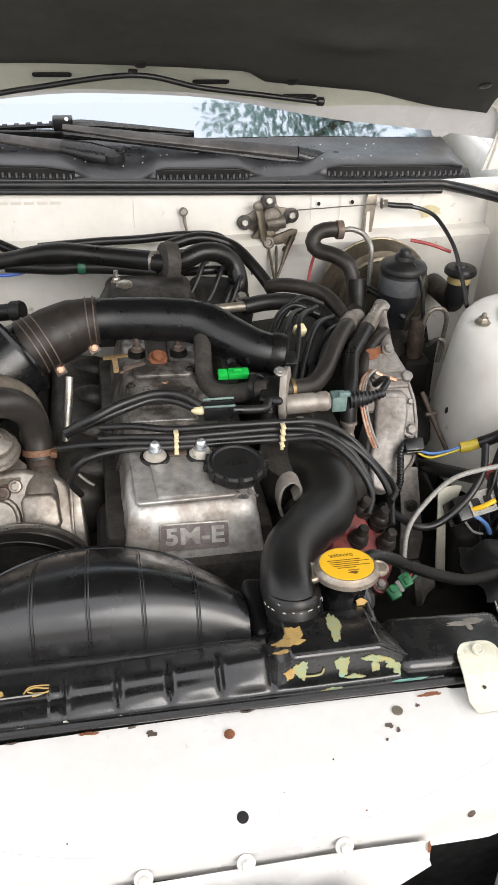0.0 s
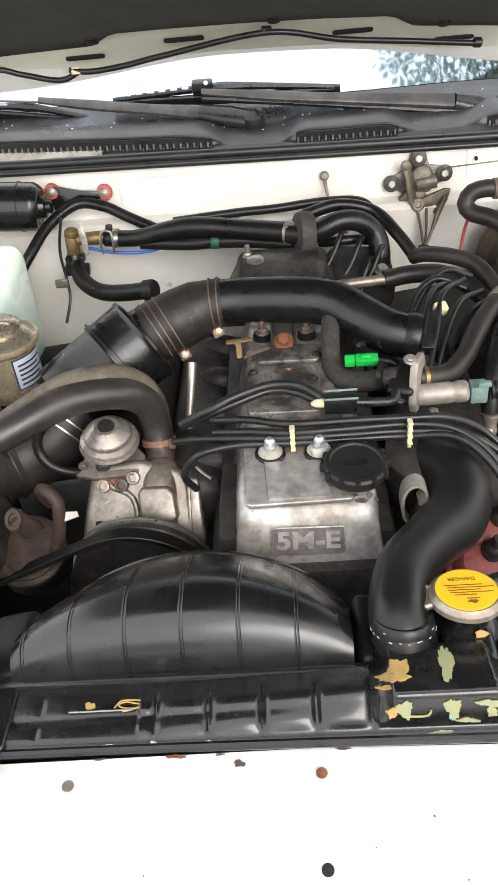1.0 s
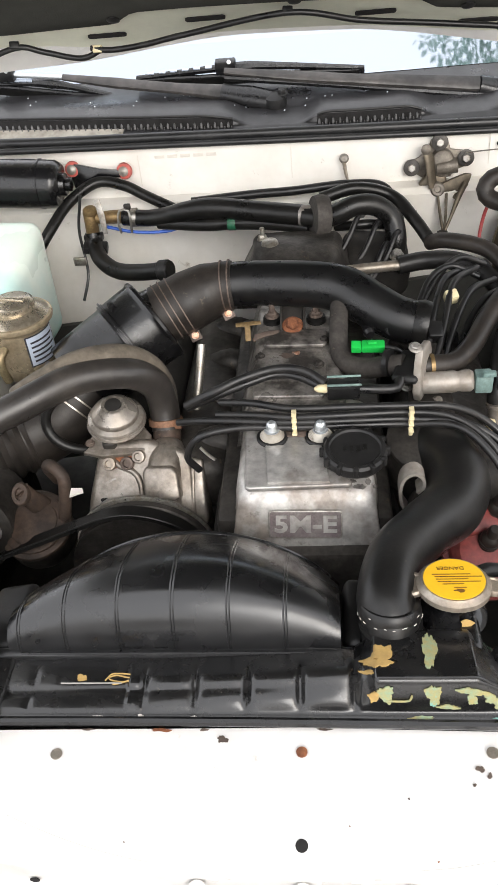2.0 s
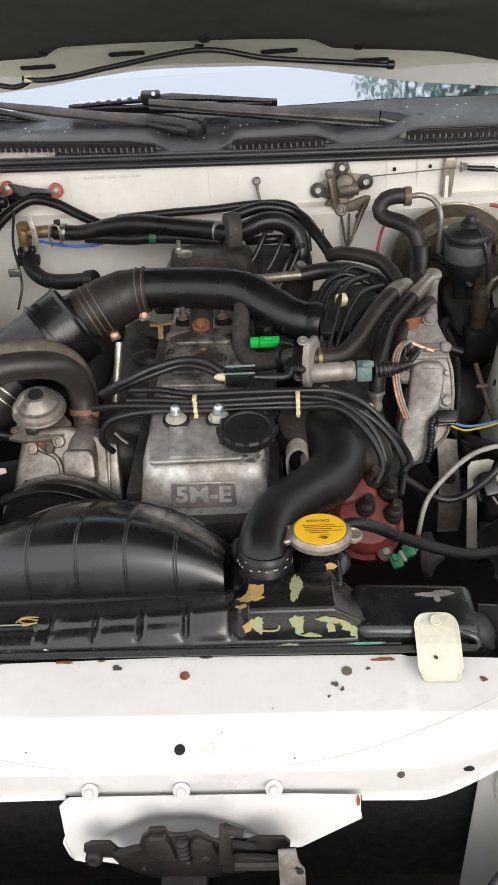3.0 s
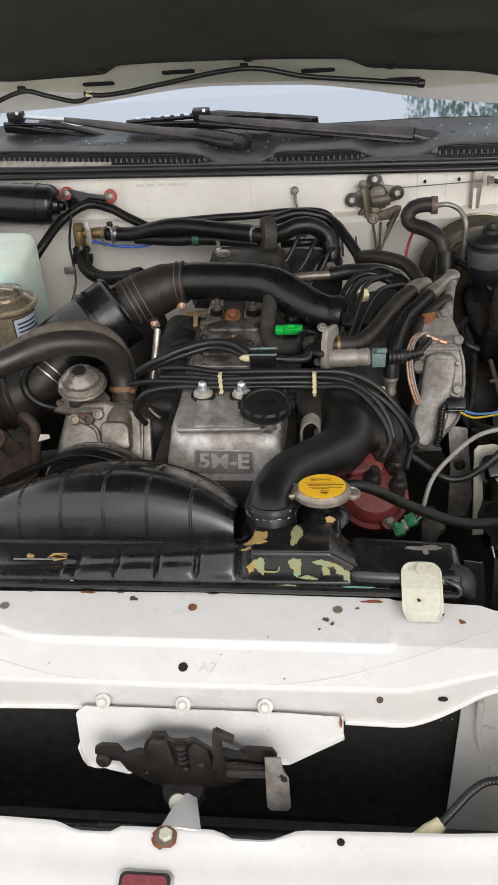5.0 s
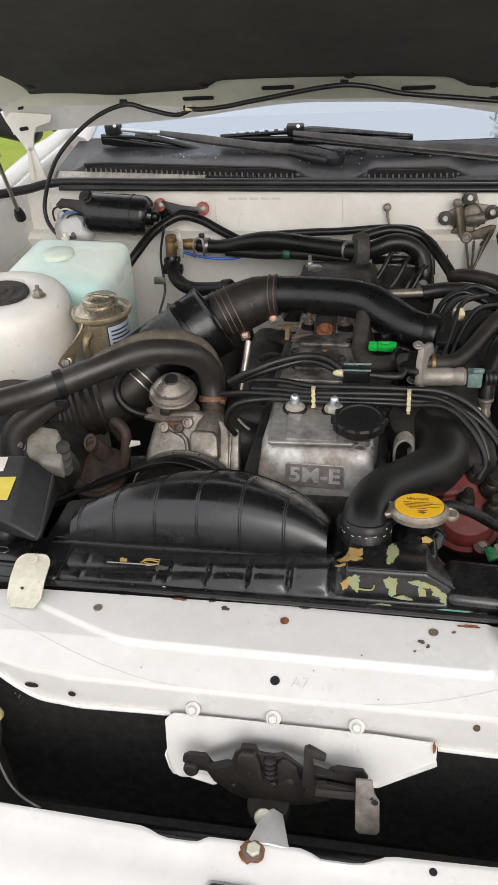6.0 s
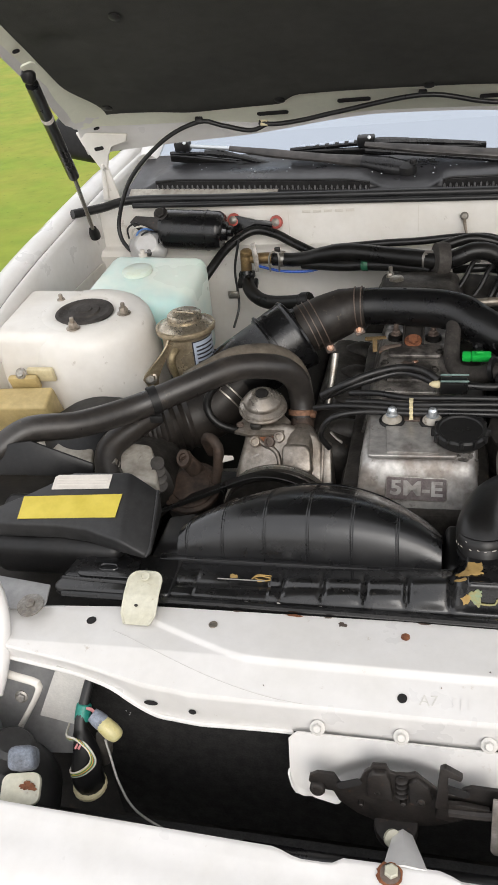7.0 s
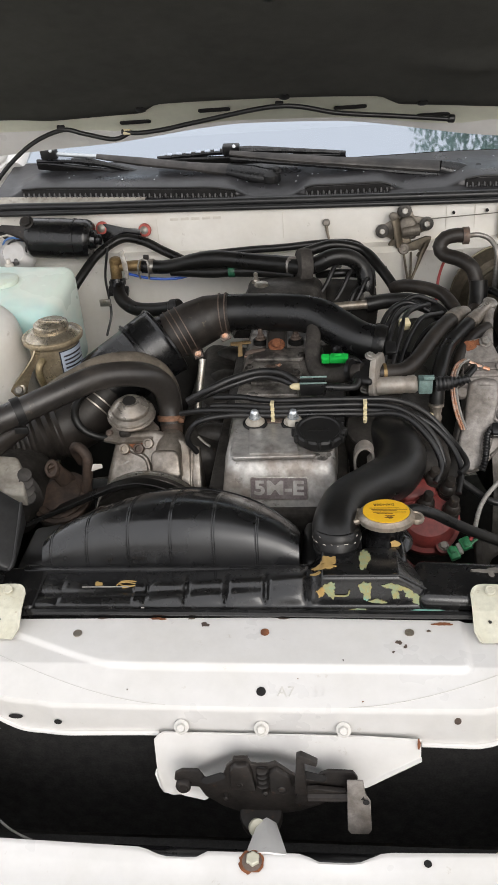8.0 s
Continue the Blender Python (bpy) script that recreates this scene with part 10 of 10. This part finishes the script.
part("teal_tape", lathe([(0.0080, -0.010), (0.0090, -0.009), (0.0094, 0.0), (0.0090, 0.009), (0.0080, 0.010)], (-0.371, -0.026, 0.7275), (-0.1, -0.6, -0.8), 14), "tealtape", ll, "teal tape")
for k in range(9):
    q = 0.0022 * (k % 5) + 0.0010 * (k // 5)
    part("wire", tube([(-0.392, -0.030, 0.708), (-0.384, -0.052, 0.716 - 0.5 * q), (-0.368 + q, -0.060, 0.722 - 0.4 * q), (-0.353 + 0.6 * q, -0.064, 0.708 - 0.8 * q), (-0.355 + 0.5 * q, -0.066, 0.690 - 0.5 * q), (-0.372 + 0.4 * q, -0.067, 0.672 - 0.6 * q), (-0.388, -0.062, 0.662 - 0.8 * q), (-0.394, -0.036, 0.652)], 0.0012, 8, step=0.003), ("whitew", "grnw", "yellow", "dgreen", "whitew", "yellow", "grnw", "redw", "chipt")[k], ll)
for k in range(2):
    part("pink_wire", tube([(-0.374 + 0.004 * k, -0.04, 0.712), (-0.372 + 0.004 * k, -0.05, 0.705), (-0.376 + 0.004 * k, -0.055, 0.698)], 0.0015, 8), "pinkw", ll)
    part("pink_wire", tube([(-0.366, -0.026, 0.735), (-0.356, -0.03, 0.737 + 0.003 * k), (-0.346, -0.035, 0.732 + 0.003 * k)], 0.0015, 8), "pinkw", ll)
part("plug", tube([(-0.344, -0.038, 0.730), (-0.338, -0.040, 0.726), (-0.330, -0.042, 0.719), (-0.324, -0.043, 0.713), (-0.322, -0.0435, 0.711)], [0.0085, 0.0100, 0.0105, 0.0085, 0.0045], 16, step=0.003), "plugyellow", ll, "yellowed plastic plug")
part("plug_collar", tube([(-0.354, -0.035, 0.737), (-0.348, -0.0365, 0.733), (-0.342, -0.038, 0.728)], [0.0080, 0.0095, 0.0100], 14), "bluegrey", ll)
part("loom_end_ring", lathe([(0.019, 0), (0.021, 0.002), (0.021, 0.006), (0.019, 0.008)], (-0.374, -0.052, 0.622), (0, -0.1, 1), 20), "cream_pl", ll)
part("thin_wire", tube([(-0.340, -0.045, 0.708), (-0.333, -0.055, 0.690), (-0.322, -0.07, 0.662), (-0.300, -0.085, 0.637), (-0.25, -0.10, 0.628), (-0.19, -0.105, 0.628)], 0.0014, 8), "greyw", ll)

# ---- tree behind the car, seen in the windscreen ----
M["bark"] = mat("grey_brown_bark", (0.16, 0.12, 0.09), 0.9, 0, (0.09, 0.07, 0.05), 6, 0.8, 0.8, 40)
leafm = bpy.data.materials.new("haze_paled_leaves")
leafm.use_nodes = True
_ln = leafm.node_tree.nodes
_ln.clear()
_lo, _lx = _ln.new("ShaderNodeOutputMaterial"), _ln.new("ShaderNodeMixShader")
_ld, _lt = _ln.new("ShaderNodeBsdfDiffuse"), _ln.new("ShaderNodeBsdfTranslucent")
# leaf colours paled and blued to imitate the haze over the reflection
_ld.inputs[0].default_value, _lt.inputs[0].default_value = (0.15, 0.215, 0.20, 1), (0.38, 0.50, 0.47, 1)
_lx.inputs[0].default_value = 0.6
for _a, _b in ((_ld.outputs[0], _lx.inputs[1]), (_lt.outputs[0], _lx.inputs[2]), (_lx.outputs[0], _lo.inputs[0])):
    leafm.node_tree.links.new(_a, _b)
M["leaf"] = leafm
tree = thing("tree", "broad green tree with overhanging boughs behind the car", "tree", (6.9, 6.2, 0.0))
part("trunk", tube([(6.9, 6.2, 0), (6.8, 6.1, 2.0), (6.6, 5.9, 4.5), (6.4, 5.7, 7.5)], [0.38, 0.30, 0.24, 0.12], 14, step=0.4), "bark", tree)
rnd = random.Random(11)
ends = []
for k in range(12):
    a = 2 * math.pi * k / 12 + rnd.uniform(-0.2, 0.2)
    r, h = rnd.uniform(2.5, 4.8), rnd.uniform(6.0, 10.5)
    e = Vector((6.5 + r * math.cos(a), 5.6 + r * math.sin(a), h))
    s0 = Vector((6.65, 5.95, rnd.uniform(3.2, 6.5)))
    mid = (s0 + e) / 2 + Vector((0, 0, 0.6))
    part("limb", tube([s0, mid, e], [0.12, 0.08, 0.03], 8, step=0.5), "bark", tree)
    ends += [e, mid * 0.4 + e * 0.6, mid]
verts, faces = [], []
for e in ends:
    for c in range(9):
        q = e + Vector((rnd.uniform(-0.8, 0.8), rnd.uniform(-0.8, 0.8), rnd.uniform(-0.6, 0.6)))
        for leaf in range(130):
            p = q + Vector((rnd.uniform(-1, 1), rnd.uniform(-1, 1), rnd.uniform(-1, 1))).normalized() * (0.62 * rnd.random() ** 0.4)
            d = Vector((rnd.uniform(-1, 1), rnd.uniform(-1, 1), rnd.uniform(-0.6, 0.4))).normalized()
            w = d.orthogonal().normalized() * 0.045
            n0 = len(verts)
            verts += [p, p + d * 0.06 + w, p + d * 0.125, p + d * 0.06 - w]
            faces.append((n0, n0 + 1, n0 + 2, n0 + 3))
me = bpy.data.meshes.new("crown")
me.from_pydata([tuple(v) for v in verts], [], faces)
me.materials.append(M["leaf"])
crown = new("crown", me)
crown.parent = tree
crown.matrix_parent_inverse = Matrix.Translation(-tree.location)
tagged(crown, "loose crown of small green leaves, paled to imitate haze", kind="stuff")
